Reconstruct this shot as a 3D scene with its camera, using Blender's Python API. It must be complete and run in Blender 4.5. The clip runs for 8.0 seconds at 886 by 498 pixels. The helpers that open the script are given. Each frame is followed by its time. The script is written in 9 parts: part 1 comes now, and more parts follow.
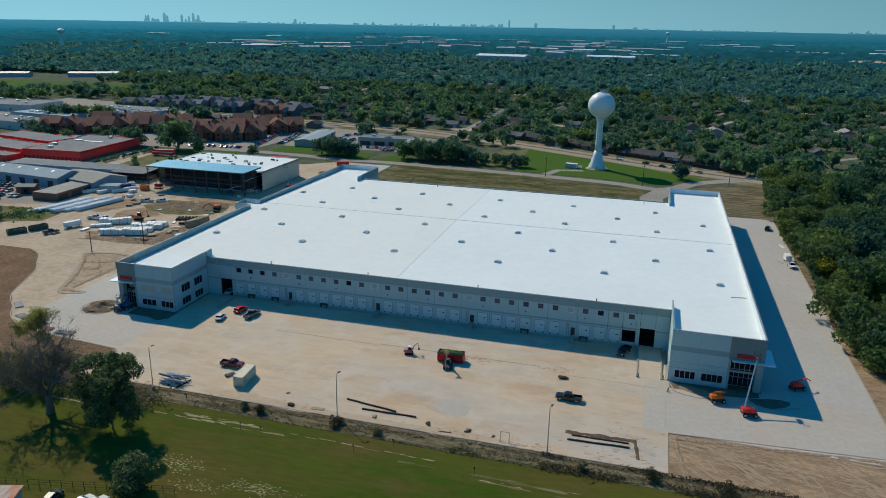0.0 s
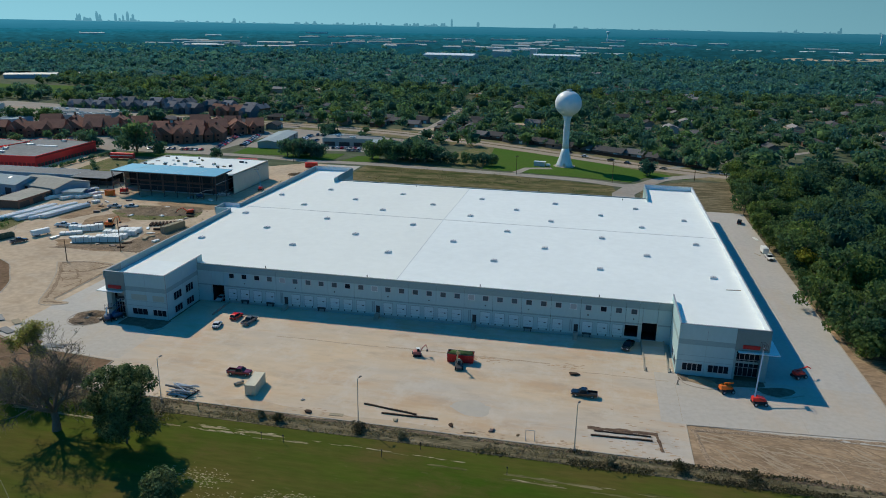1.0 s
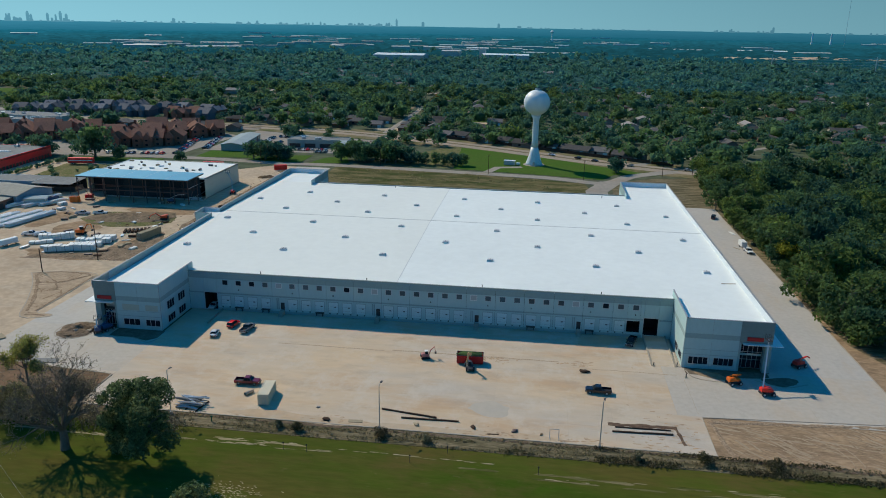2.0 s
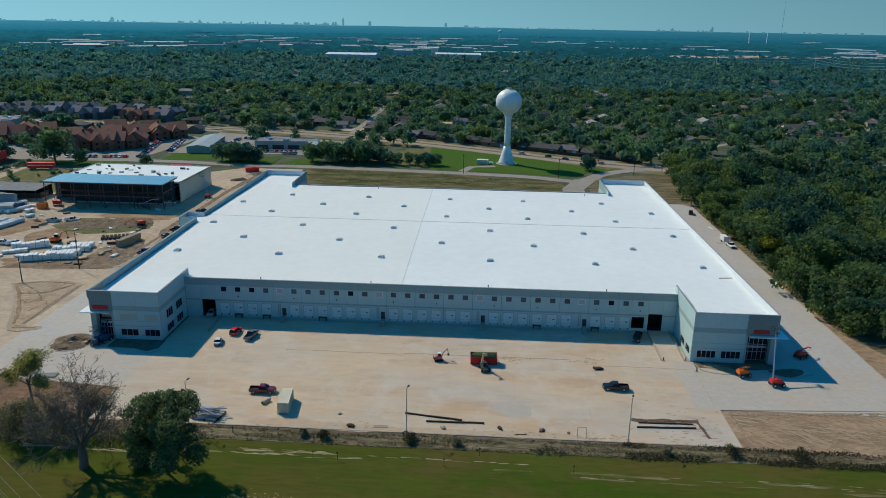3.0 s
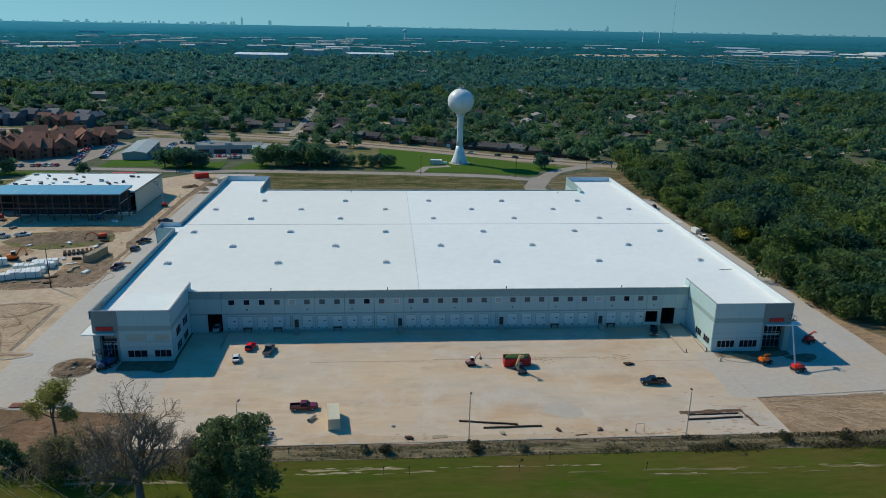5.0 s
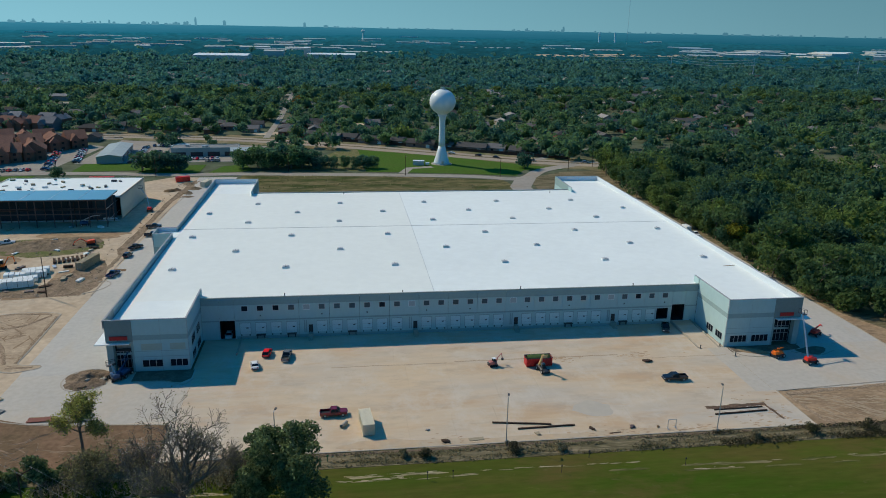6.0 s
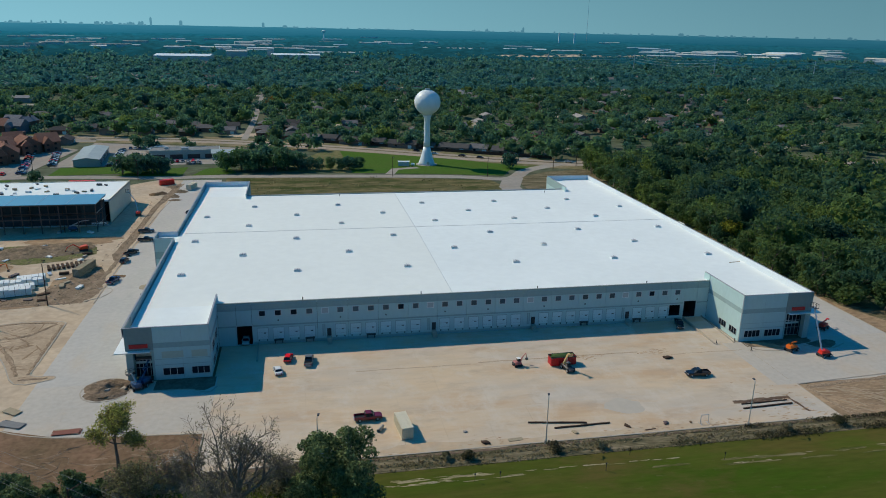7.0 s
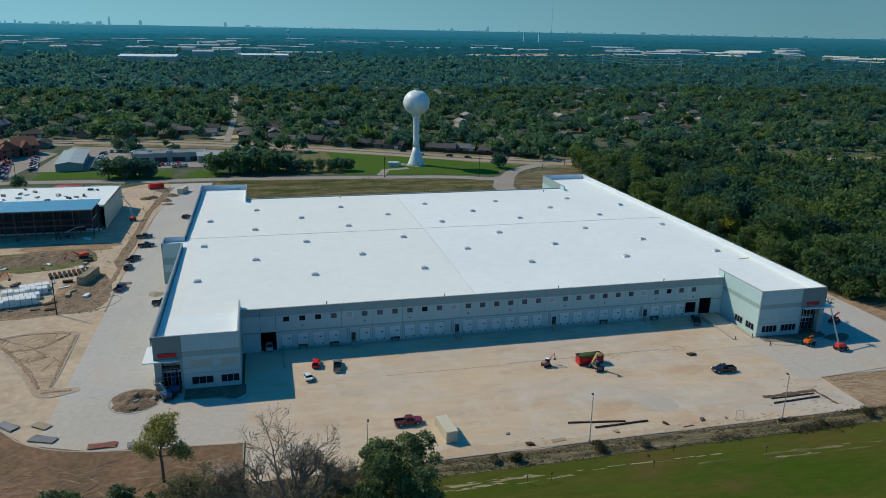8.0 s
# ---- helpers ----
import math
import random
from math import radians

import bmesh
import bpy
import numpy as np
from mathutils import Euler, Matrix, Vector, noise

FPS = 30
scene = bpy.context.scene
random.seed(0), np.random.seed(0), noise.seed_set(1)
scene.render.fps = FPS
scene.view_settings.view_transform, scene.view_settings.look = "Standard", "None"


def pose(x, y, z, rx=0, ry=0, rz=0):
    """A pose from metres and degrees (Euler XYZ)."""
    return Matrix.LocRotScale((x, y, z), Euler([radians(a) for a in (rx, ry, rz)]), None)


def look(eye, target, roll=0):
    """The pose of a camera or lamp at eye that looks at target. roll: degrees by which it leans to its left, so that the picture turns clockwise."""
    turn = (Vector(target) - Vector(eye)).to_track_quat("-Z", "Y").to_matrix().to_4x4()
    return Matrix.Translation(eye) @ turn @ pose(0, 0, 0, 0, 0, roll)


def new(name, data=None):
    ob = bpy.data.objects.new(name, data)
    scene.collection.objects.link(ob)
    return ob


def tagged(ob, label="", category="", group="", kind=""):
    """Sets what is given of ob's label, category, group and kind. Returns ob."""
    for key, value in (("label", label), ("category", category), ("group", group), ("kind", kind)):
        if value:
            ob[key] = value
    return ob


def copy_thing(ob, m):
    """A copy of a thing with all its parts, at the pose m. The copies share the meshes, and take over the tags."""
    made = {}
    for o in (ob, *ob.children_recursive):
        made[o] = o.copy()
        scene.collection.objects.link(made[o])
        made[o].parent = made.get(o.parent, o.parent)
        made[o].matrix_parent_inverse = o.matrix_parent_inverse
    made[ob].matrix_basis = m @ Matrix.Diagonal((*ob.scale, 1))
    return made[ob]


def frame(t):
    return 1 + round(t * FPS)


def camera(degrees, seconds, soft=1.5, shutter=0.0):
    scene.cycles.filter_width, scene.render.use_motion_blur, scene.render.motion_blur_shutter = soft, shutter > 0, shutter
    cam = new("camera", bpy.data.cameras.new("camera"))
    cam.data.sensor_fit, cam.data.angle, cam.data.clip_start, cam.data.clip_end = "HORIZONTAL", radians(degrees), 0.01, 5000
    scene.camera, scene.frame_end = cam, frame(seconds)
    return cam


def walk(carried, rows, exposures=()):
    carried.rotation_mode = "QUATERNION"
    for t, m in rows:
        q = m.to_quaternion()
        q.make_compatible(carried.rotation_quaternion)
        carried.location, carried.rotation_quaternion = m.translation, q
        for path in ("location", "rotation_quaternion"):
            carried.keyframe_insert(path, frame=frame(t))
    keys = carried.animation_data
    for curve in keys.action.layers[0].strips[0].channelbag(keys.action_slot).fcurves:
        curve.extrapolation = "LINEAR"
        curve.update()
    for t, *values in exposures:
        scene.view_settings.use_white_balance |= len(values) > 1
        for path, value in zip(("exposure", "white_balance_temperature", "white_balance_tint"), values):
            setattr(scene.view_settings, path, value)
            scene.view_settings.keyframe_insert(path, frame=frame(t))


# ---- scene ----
cam = camera(62.4, 8.0, soft=0.95)
PATH = [
    (0, (59.15, -182.547, 80.336), (58.627, -180.71, 79.744), 1.0),
    (0.5, (51.552, -184.431, 80.421), (51.101, -182.575, 79.83), 1.0),
    (1, (44.122, -185.578, 80.24), (43.744, -183.705, 79.648), 1.0),
    (1.5, (36.945, -186.349, 80.071), (36.638, -184.463, 79.48), 1.0),
    (3, (14.229, -187.204, 79.942), (14.13, -185.295, 79.352), 1.0),
    (3.5, (6.81, -186.68, 79.826), (6.777, -184.769, 79.237), 1.1),
    (4, (-0.594, -185.953, 79.733), (-0.564, -184.041, 79.146), 1.1),
    (4.5, (-8.153, -184.908, 79.559), (-8.058, -182.998, 78.972), 1.1),
    (6, (-30.394, -181.498, 79.3), (-30.126, -179.604, 78.716), 1.1),
    (6.5, (-37.851, -179.92, 78.998), (-37.529, -178.034, 78.416), 1.2),
    (7, (-45.178, -178.363, 78.921), (-44.805, -176.485, 78.34), 1.2),
    (7.5, (-52.548, -176.617, 78.846), (-52.128, -174.749, 78.266), 1.2),
    (8, (-59.722, -174.52, 79.137), (-59.258, -172.663, 78.556), 1.1),
]
walk(cam, [(t, look(eye, target, roll)) for t, eye, target, roll in PATH])

# ---- light ----
SUN_WAY = Vector((-11.9, 9.6, 13.4)).normalized()      # towards the sun
world = bpy.data.worlds.new("sky")
scene.world = world
world.use_nodes = True
wn, wl = world.node_tree.nodes, world.node_tree.links
sky = wn.new("ShaderNodeTexSky")
sky.sky_type, sky.sun_disc = "NISHITA", False
sky.sun_elevation = math.asin(SUN_WAY.z)
sky.sun_rotation = math.atan2(SUN_WAY.x, SUN_WAY.y)
sky.air_density, sky.dust_density, sky.ozone_density = 1.0, 1.0, 2.0
teal = wn.new("ShaderNodeMixRGB")
teal.blend_type = "MULTIPLY"
teal.inputs["Fac"].default_value = 1.0
teal.inputs["Color2"].default_value = (0.05, 0.84, 1.95, 1)
wl.new(sky.outputs["Color"], teal.inputs["Color1"])
veil = wn.new("ShaderNodeMixRGB")          # even high haze over the clear sky
veil.inputs["Fac"].default_value = 0.3
veil.inputs["Color2"].default_value = (0.1, 4.2, 6.5, 1)
wl.new(teal.outputs["Color"], veil.inputs["Color1"])
wl.new(veil.outputs["Color"], wn["Background"].inputs["Color"])
wn["Background"].inputs["Strength"].default_value = 0.064

sun = new("sun", bpy.data.lights.new("sun", "SUN"))
sun.data.energy, sun.data.angle, sun.data.color = 3.72, radians(0.55), (0.963, 0.868, 0.648)
sun.matrix_world = look(SUN_WAY * 400, (0, 0, 0))
scene.view_settings.exposure = -0.05

# ---- materials ----
def material(name, color, rough=0.7, metal=0.0, color2=None, scale=0.6, mix=0.5, fine=8.0, fine_amount=0.12, bump=0.0, bump_scale=None,
             island=0.0, per_object=0.0, stretch=(1, 1, 1), contrast=0.0, ior=1.45, local=False, sheen=0.3):
    """Base colour with patches between two tones, finer grain on top, and a bumped surface."""
    m = bpy.data.materials.new(name)
    m.use_nodes = True
    n, l = m.node_tree.nodes, m.node_tree.links
    b = n["Principled BSDF"]
    b.inputs["Roughness"].default_value, b.inputs["Metallic"].default_value, b.inputs["IOR"].default_value = rough, metal, ior
    b.inputs["Specular IOR Level"].default_value = (sheen if rough < 0.9 else 0.04) if rough > 0.6 else 0.5
    geo = n.new("ShaderNodeNewGeometry")
    at = n.new("ShaderNodeMapping")
    at.inputs["Scale"].default_value = stretch
    if local:
        l.new(n.new("ShaderNodeTexCoord").outputs["Object"], at.inputs["Vector"])
    else:
        l.new(geo.outputs["Position"], at.inputs["Vector"])
    big = n.new("ShaderNodeTexNoise")
    big.inputs["Scale"].default_value, big.inputs["Detail"].default_value, big.inputs["Roughness"].default_value = scale, 5, 0.6
    l.new(at.outputs["Vector"], big.inputs["Vector"])
    ramp = n.new("ShaderNodeMapRange")
    ramp.inputs["From Min"].default_value, ramp.inputs["From Max"].default_value = 0.25 + contrast, 0.75 - contrast
    l.new(big.outputs["Fac"], ramp.inputs["Value"])
    c2 = color2 or tuple(c * 0.78 for c in color)
    tone = n.new("ShaderNodeMixRGB")
    tone.inputs["Color1"].default_value, tone.inputs["Color2"].default_value = (*color, 1), (*c2, 1)
    amount = n.new("ShaderNodeMath")
    amount.operation = "MULTIPLY"
    amount.inputs[1].default_value = mix * 2 if color2 is None else 1.0
    amount.use_clamp = True
    l.new(ramp.outputs["Result"], amount.inputs[0])
    l.new(amount.outputs["Value"], tone.inputs["Fac"])
    small = n.new("ShaderNodeTexNoise")
    small.inputs["Scale"].default_value, small.inputs["Detail"].default_value = fine, 3
    l.new(at.outputs["Vector"], small.inputs["Vector"])
    grain = n.new("ShaderNodeMapRange")
    grain.inputs["From Min"].default_value, grain.inputs["From Max"].default_value = 0.3, 0.7
    grain.inputs["To Min"].default_value, grain.inputs["To Max"].default_value = 1 - fine_amount, 1 + fine_amount
    l.new(small.outputs["Fac"], grain.inputs["Value"])
    value = grain.outputs["Result"]
    for socket, spread in ((geo.outputs["Random Per Island"], island), (n.new("ShaderNodeObjectInfo").outputs["Random"], per_object)):
        if spread:
            r = n.new("ShaderNodeMapRange")
            r.inputs["To Min"].default_value, r.inputs["To Max"].default_value = 1 - spread, 1 + spread
            l.new(socket, r.inputs["Value"])
            p = n.new("ShaderNodeMath")
            p.operation = "MULTIPLY"
            l.new(value, p.inputs[0])
            l.new(r.outputs["Result"], p.inputs[1])
            value = p.outputs["Value"]
    hsv = n.new("ShaderNodeHueSaturation")
    l.new(tone.outputs["Color"], hsv.inputs["Color"])
    l.new(value, hsv.inputs["Value"])
    l.new(hsv.outputs["Color"], b.inputs["Base Color"])
    if bump:
        rough_noise = n.new("ShaderNodeTexNoise")
        rough_noise.inputs["Scale"].default_value, rough_noise.inputs["Detail"].default_value = bump_scale or fine, 4
        l.new(at.outputs["Vector"], rough_noise.inputs["Vector"])
        bu = n.new("ShaderNodeBump")
        bu.inputs["Strength"].default_value, bu.inputs["Distance"].default_value = 1.0, bump
        l.new(rough_noise.outputs["Fac"], bu.inputs["Height"])
        l.new(bu.outputs["Normal"], b.inputs["Normal"])
    return m


def paint(name, color, rough=0.35, **k):
    return material(name, color, rough, scale=0.5, mix=0.12, fine=5, fine_amount=0.05, **k)


SLAB = material("court concrete", (0.575, 0.425, 0.28), 0.85, color2=(0.475, 0.405, 0.335), scale=0.04, contrast=0.1, fine=0.3, fine_amount=0.05, per_object=0.012, bump=0.01, bump_scale=3, stretch=(0.45, 1.3, 1))


def stained(m, layers):
    """Washed-in stains over a base colour: (colour, scale, stretch, from, to, strength)."""
    n, l = m.node_tree.nodes, m.node_tree.links
    b = n["Principled BSDF"]
    for k, (colour, scale, stretch, low, high, most) in enumerate(layers):
        at, tex, cut, mixed = n.new("ShaderNodeMapping"), n.new("ShaderNodeTexNoise"), n.new("ShaderNodeMapRange"), n.new("ShaderNodeMixRGB")
        at.inputs["Scale"].default_value, at.inputs["Location"].default_value = stretch, (7.3 * k + 3.1, 11.7 * k, 0)
        tex.inputs["Scale"].default_value, tex.inputs["Detail"].default_value, tex.inputs["Roughness"].default_value = scale, 7, 0.68
        cut.inputs["From Min"].default_value, cut.inputs["From Max"].default_value, cut.inputs["To Max"].default_value = low, high, most
        mixed.inputs["Color2"].default_value = (*colour, 1)
        l.new(n.new("ShaderNodeNewGeometry").outputs["Position"], at.inputs["Vector"])
        l.new(at.outputs["Vector"], tex.inputs["Vector"])
        l.new(tex.outputs["Fac"], cut.inputs["Value"])
        l.new(cut.outputs["Result"], mixed.inputs["Fac"])
        l.new(b.inputs["Base Color"].links[0].from_socket, mixed.inputs["Color1"])
        l.new(mixed.outputs["Color"], b.inputs["Base Color"])


stained(SLAB, [((0.50, 0.325, 0.19), 0.05, (0.5, 1.7, 1), 0.49, 0.64, 0.75), ((0.34, 0.27, 0.205), 0.16, (0.6, 1.2, 1), 0.52, 0.68, 0.4), ((0.58, 0.50, 0.41), 0.12, (1.0, 0.7, 1), 0.50, 0.66, 0.6)])
SLAB_GREY = material("drive concrete", (0.475, 0.425, 0.375), 0.85, color2=(0.415, 0.385, 0.35), scale=0.05, fine=0.8, fine_amount=0.06, per_object=0.015, bump=0.01, bump_scale=3)
SLAB_PALE = material("court end concrete", (0.482, 0.416, 0.344), 0.85, color2=(0.43, 0.385, 0.335), scale=0.05, fine=0.8, fine_amount=0.06, per_object=0.012, bump=0.01, bump_scale=3)
stained(SLAB_PALE, [((0.49, 0.365, 0.25), 0.05, (1.2, 0.6, 1), 0.52, 0.72, 0.6), ((0.35, 0.31, 0.27), 0.2, (1, 0.6, 1), 0.56, 0.74, 0.4)])
stained(SLAB_GREY, [((0.46, 0.36, 0.26), 0.07, (1.4, 0.5, 1), 0.54, 0.72, 0.6), ((0.33, 0.30, 0.265), 0.2, (1, 0.6, 1), 0.56, 0.74, 0.4)])
JOINT = material("joint sealant", (0.43, 0.35, 0.285), 0.9, scale=0.2, fine=3)
SAND = material("sand film", (0.52, 0.36, 0.225), 0.95, color2=(0.45, 0.37, 0.28), scale=0.25, fine=0.6, fine_amount=0.06)
KERB = material("kerb concrete", (0.42, 0.36, 0.29), 0.85, scale=0.4, fine=4)
WALL_LIGHT = material("light grey wall paint", (0.42, 0.565, 0.555), 0.75, scale=0.12, mix=0.08, fine=1.5, fine_amount=0.03, per_object=0.015, stretch=(1, 1, 0.35))
WALL_MID = material("mid grey wall paint", (0.295, 0.395, 0.385), 0.75, scale=0.12, mix=0.08, fine=1.5, fine_amount=0.04, per_object=0.02)
WALL_DARK = material("slate grey wall paint", (0.22, 0.265, 0.25), 0.75, scale=0.15, mix=0.08, fine=1.5, fine_amount=0.04)
WALL_REVEAL = material("panel reveal", (0.36, 0.37, 0.37), 0.8, scale=0.3)
WALL_INSET = material("knockout panel paint", (0.44, 0.47, 0.385), 0.75, scale=0.2, mix=0.08, fine=1.5, fine_amount=0.04)
PARAPET_IN = material("parapet membrane", (0.66, 0.70, 0.72), 0.6, scale=0.2, mix=0.1, fine=2, fine_amount=0.05)
MEMBRANE = material("white roof membrane", (0.79, 0.815, 0.785), 0.8, sheen=0.1, color2=(0.735, 0.76, 0.735), scale=0.03, fine=0.4, fine_amount=0.025)
MEMBRANE_DUSTY = material("dusty roof membrane", (0.775, 0.785, 0.735), 0.8, sheen=0.1, color2=(0.735, 0.745, 0.70), scale=0.03, fine=0.4, fine_amount=0.02)
SEAM = material("roof seam", (0.56, 0.58, 0.58), 0.6, scale=0.3)
CAP = paint("parapet cap", (0.30, 0.31, 0.32), 0.5)
DOOR_WHITE = paint("white dock door", (0.56, 0.68, 0.67), 0.45, per_object=0.03)
DOOR_DARK = paint("dark door", (0.035, 0.035, 0.04), 0.4)
RUBBER = material("black rubber", (0.025, 0.025, 0.028), 0.75, scale=3, fine=20)
# Near-black colour that paints in the shade of open interiors.
VOID = material("unlit interior", (0.03, 0.035, 0.04), 0.9, scale=0.4)
GLASS = paint("dark tinted glass", (0.010, 0.016, 0.022), 0.12, ior=1.3)
GLASS_WALL = material("dark window glass", (0.010, 0.018, 0.028), 0.7, scale=0.3, fine=2, sheen=0.15)
GLASS_GREY = material("dusty grey glass", (0.068, 0.105, 0.122), 0.6, scale=0.3, fine=2, sheen=0.15, per_object=0.35)
GLASS_PALE = paint("papered glass", (0.42, 0.44, 0.43), 0.3)
FRAME = paint("aluminium frame", (0.55, 0.57, 0.58), 0.35, metal=0.6)
FRAME_DARK = paint("dark aluminium frame", (0.05, 0.055, 0.06), 0.35, metal=0.5)
RED_SIGN = paint("red sign", (0.48, 0.012, 0.016), 0.4)
GALV = paint("galvanised steel", (0.50, 0.53, 0.55), 0.4, metal=0.7)
STEEL_DARK = paint("dark steel", (0.06, 0.06, 0.065), 0.5, metal=0.4)
RUST_STEEL = material("primed steel", (0.12, 0.075, 0.065), 0.6, scale=1, fine=6)
SOIL = material("bare brown soil", (0.225, 0.134, 0.084), 0.95, color2=(0.145, 0.098, 0.057), scale=0.11, contrast=0.09, fine=0.8, fine_amount=0.22, bump=0.12, bump_scale=0.9)
DIRT = material("graded tan dirt", (0.40, 0.272, 0.167), 0.95, color2=(0.225, 0.15, 0.093), scale=0.16, contrast=0.1, fine=0.9, fine_amount=0.2, bump=0.25, bump_scale=0.6, stretch=(0.7, 1.3, 1))
YARD = material("caliche yard", (0.55, 0.41, 0.28), 0.95, color2=(0.43, 0.335, 0.245), scale=0.05, fine=0.5, fine_amount=0.12, bump=0.04, bump_scale=1)
MOUND = material("excavated soil", (0.20, 0.14, 0.095), 0.95, color2=(0.13, 0.09, 0.065), scale=0.7, fine=3, fine_amount=0.25, bump=0.1, bump_scale=3)
LAWN = material("mown lawn", (0.046, 0.080, 0.008), 0.95, color2=(0.096, 0.082, 0.020), scale=0.045, contrast=0.12, fine=0.7, fine_amount=0.12, bump=0.02, bump_scale=1.5, stretch=(0.35, 1.5, 1))
PARK = material("park grass", (0.055, 0.125, 0.015), 0.95, color2=(0.075, 0.115, 0.022), scale=0.05, fine=0.8, fine_amount=0.15, bump=0.05, bump_scale=2)
FIELD = material("rough vacant field", (0.17, 0.135, 0.066), 0.95, color2=(0.05, 0.064, 0.018), scale=0.1, contrast=0.13, fine=0.6, fine_amount=0.3, bump=0.1, bump_scale=1, stretch=(0.45, 1.3, 1))
VERGE = material("dry weedy verge", (0.235, 0.185, 0.115), 0.95, color2=(0.075, 0.068, 0.034), scale=0.3, contrast=0.12, fine=2.2, fine_amount=0.35, bump=0.15, bump_scale=2, stretch=(0.22, 1.8, 1))
STRIP = material("worn strip of lawn", (0.34, 0.28, 0.165), 0.95, color2=(0.060, 0.070, 0.014), scale=0.55, contrast=0.14, fine=2, fine_amount=0.25, stretch=(0.1, 1.5, 1))
STRIP_DULL = material("faint strip of lawn", (0.19, 0.16, 0.08), 0.95, color2=(0.060, 0.070, 0.014), scale=0.55, contrast=0.14, fine=2, fine_amount=0.25, stretch=(0.1, 1.5, 1))
TRACK = material("worn sandy track", (0.42, 0.35, 0.23), 0.95, color2=(0.24, 0.20, 0.095), scale=0.5, contrast=0.08, fine=2, fine_amount=0.2, stretch=(0.35, 1, 1))
GROUND = material("wooded ground", (0.065, 0.095, 0.055), 0.95, color2=(0.13, 0.125, 0.08), scale=0.02, fine=0.15, fine_amount=0.25)
ASPHALT = material("asphalt", (0.085, 0.082, 0.08), 0.9, color2=(0.13, 0.12, 0.11), scale=0.06, fine=0.6, fine_amount=0.12)
ROAD = material("worn road concrete", (0.38, 0.295, 0.215), 0.9, color2=(0.29, 0.25, 0.21), scale=0.08, fine=0.6, fine_amount=0.1)
LOT = material("parking lot concrete", (0.36, 0.315, 0.265), 0.9, color2=(0.26, 0.23, 0.20), scale=0.05, fine=0.5, fine_amount=0.1)
stained(YARD, [((0.38, 0.27, 0.175), 0.06, (1, 1, 1), 0.52, 0.7, 0.7), ((0.58, 0.48, 0.37), 0.11, (0.7, 1.3, 1), 0.54, 0.72, 0.6)])
stained(DIRT, [((0.19, 0.125, 0.08), 0.3, (0.6, 1.4, 1), 0.54, 0.7, 0.6), ((0.46, 0.34, 0.23), 0.4, (0.5, 1.6, 1), 0.55, 0.72, 0.6)])
stained(ROAD, [((0.42, 0.26, 0.15), 0.05, (0.6, 1.2, 1), 0.52, 0.7, 0.7)])
stained(LAWN, [((0.125, 0.080, 0.030), 0.045, (0.7, 1.3, 1), 0.53, 0.68, 0.7), ((0.066, 0.105, 0.010), 0.06, (0.4, 1.5, 1), 0.52, 0.68, 0.6), ((0.15, 0.12, 0.055), 0.5, (0.6, 1.4, 1), 0.60, 0.72, 0.45)])
stained(FIELD, [((0.055, 0.068, 0.022), 0.14, (0.55, 1.2, 1), 0.50, 0.62, 0.75), ((0.25, 0.19, 0.105), 0.1, (0.4, 1.4, 1), 0.53, 0.68, 0.7)])
stained(LOT, [((0.40, 0.29, 0.20), 0.05, (1, 1, 1), 0.52, 0.7, 0.6)])
BARK = material("grey bark", (0.20, 0.165, 0.133), 0.95, scale=2, fine=12, fine_amount=0.25, bump=0.03)


def foliage(name, a, b, scale=0.1, island=0.45, through_leaf=0.4, haze_sheen=0.0):
    """Leaves: dull green that lets a part of the light through."""
    m = material(name, a, 0.8, sheen=0.08, color2=b, scale=scale, contrast=0.12, fine=0.5, fine_amount=0.25, island=island)
    n, l = m.node_tree.nodes, m.node_tree.links
    leaf = n["Principled BSDF"]          # sky-blue sheen on the leaves, standing in for distance haze
    leaf.inputs["Sheen Weight"].default_value, leaf.inputs["Sheen Roughness"].default_value = haze_sheen, 0.6
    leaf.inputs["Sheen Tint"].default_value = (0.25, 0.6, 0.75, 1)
    thin, both = n.new("ShaderNodeBsdfTranslucent"), n.new("ShaderNodeMixShader")
    l.new(n["Principled BSDF"].inputs["Base Color"].links[0].from_socket, thin.inputs["Color"])
    both.inputs["Fac"].default_value = through_leaf
    l.new(n["Principled BSDF"].outputs["BSDF"], both.inputs[1])
    l.new(thin.outputs["BSDF"], both.inputs[2])
    l.new(both.outputs["Shader"], n["Material Output"].inputs["Surface"])
    return m


LEAF = foliage("dense leaves", (0.088, 0.135, 0.055), (0.185, 0.215, 0.088), 0.5, 0.5, 0.4, 0.04)
LEAF_PALE = foliage("thin pale leaves", (0.27, 0.29, 0.08), (0.36, 0.33, 0.10), 0.4, 0.45, 0.6)
LEAF_DRY = foliage("dry twigs", (0.27, 0.225, 0.14), (0.17, 0.16, 0.085), 0.4)
LEAF_OLIVE = foliage("thin olive leaves", (0.17, 0.175, 0.085), (0.24, 0.21, 0.11), 0.4, 0.4, 0.5)
LEAF_WEED = foliage("dull weeds", (0.115, 0.095, 0.055), (0.07, 0.072, 0.032), 0.5)
LEAF_STRAW = foliage("straw weeds", (0.33, 0.265, 0.16), (0.20, 0.175, 0.095), 0.5, 0.3, 0.5)
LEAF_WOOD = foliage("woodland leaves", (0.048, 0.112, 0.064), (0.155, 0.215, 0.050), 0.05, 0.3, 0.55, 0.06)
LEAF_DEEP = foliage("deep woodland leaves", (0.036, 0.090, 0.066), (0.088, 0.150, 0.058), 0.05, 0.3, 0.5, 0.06)
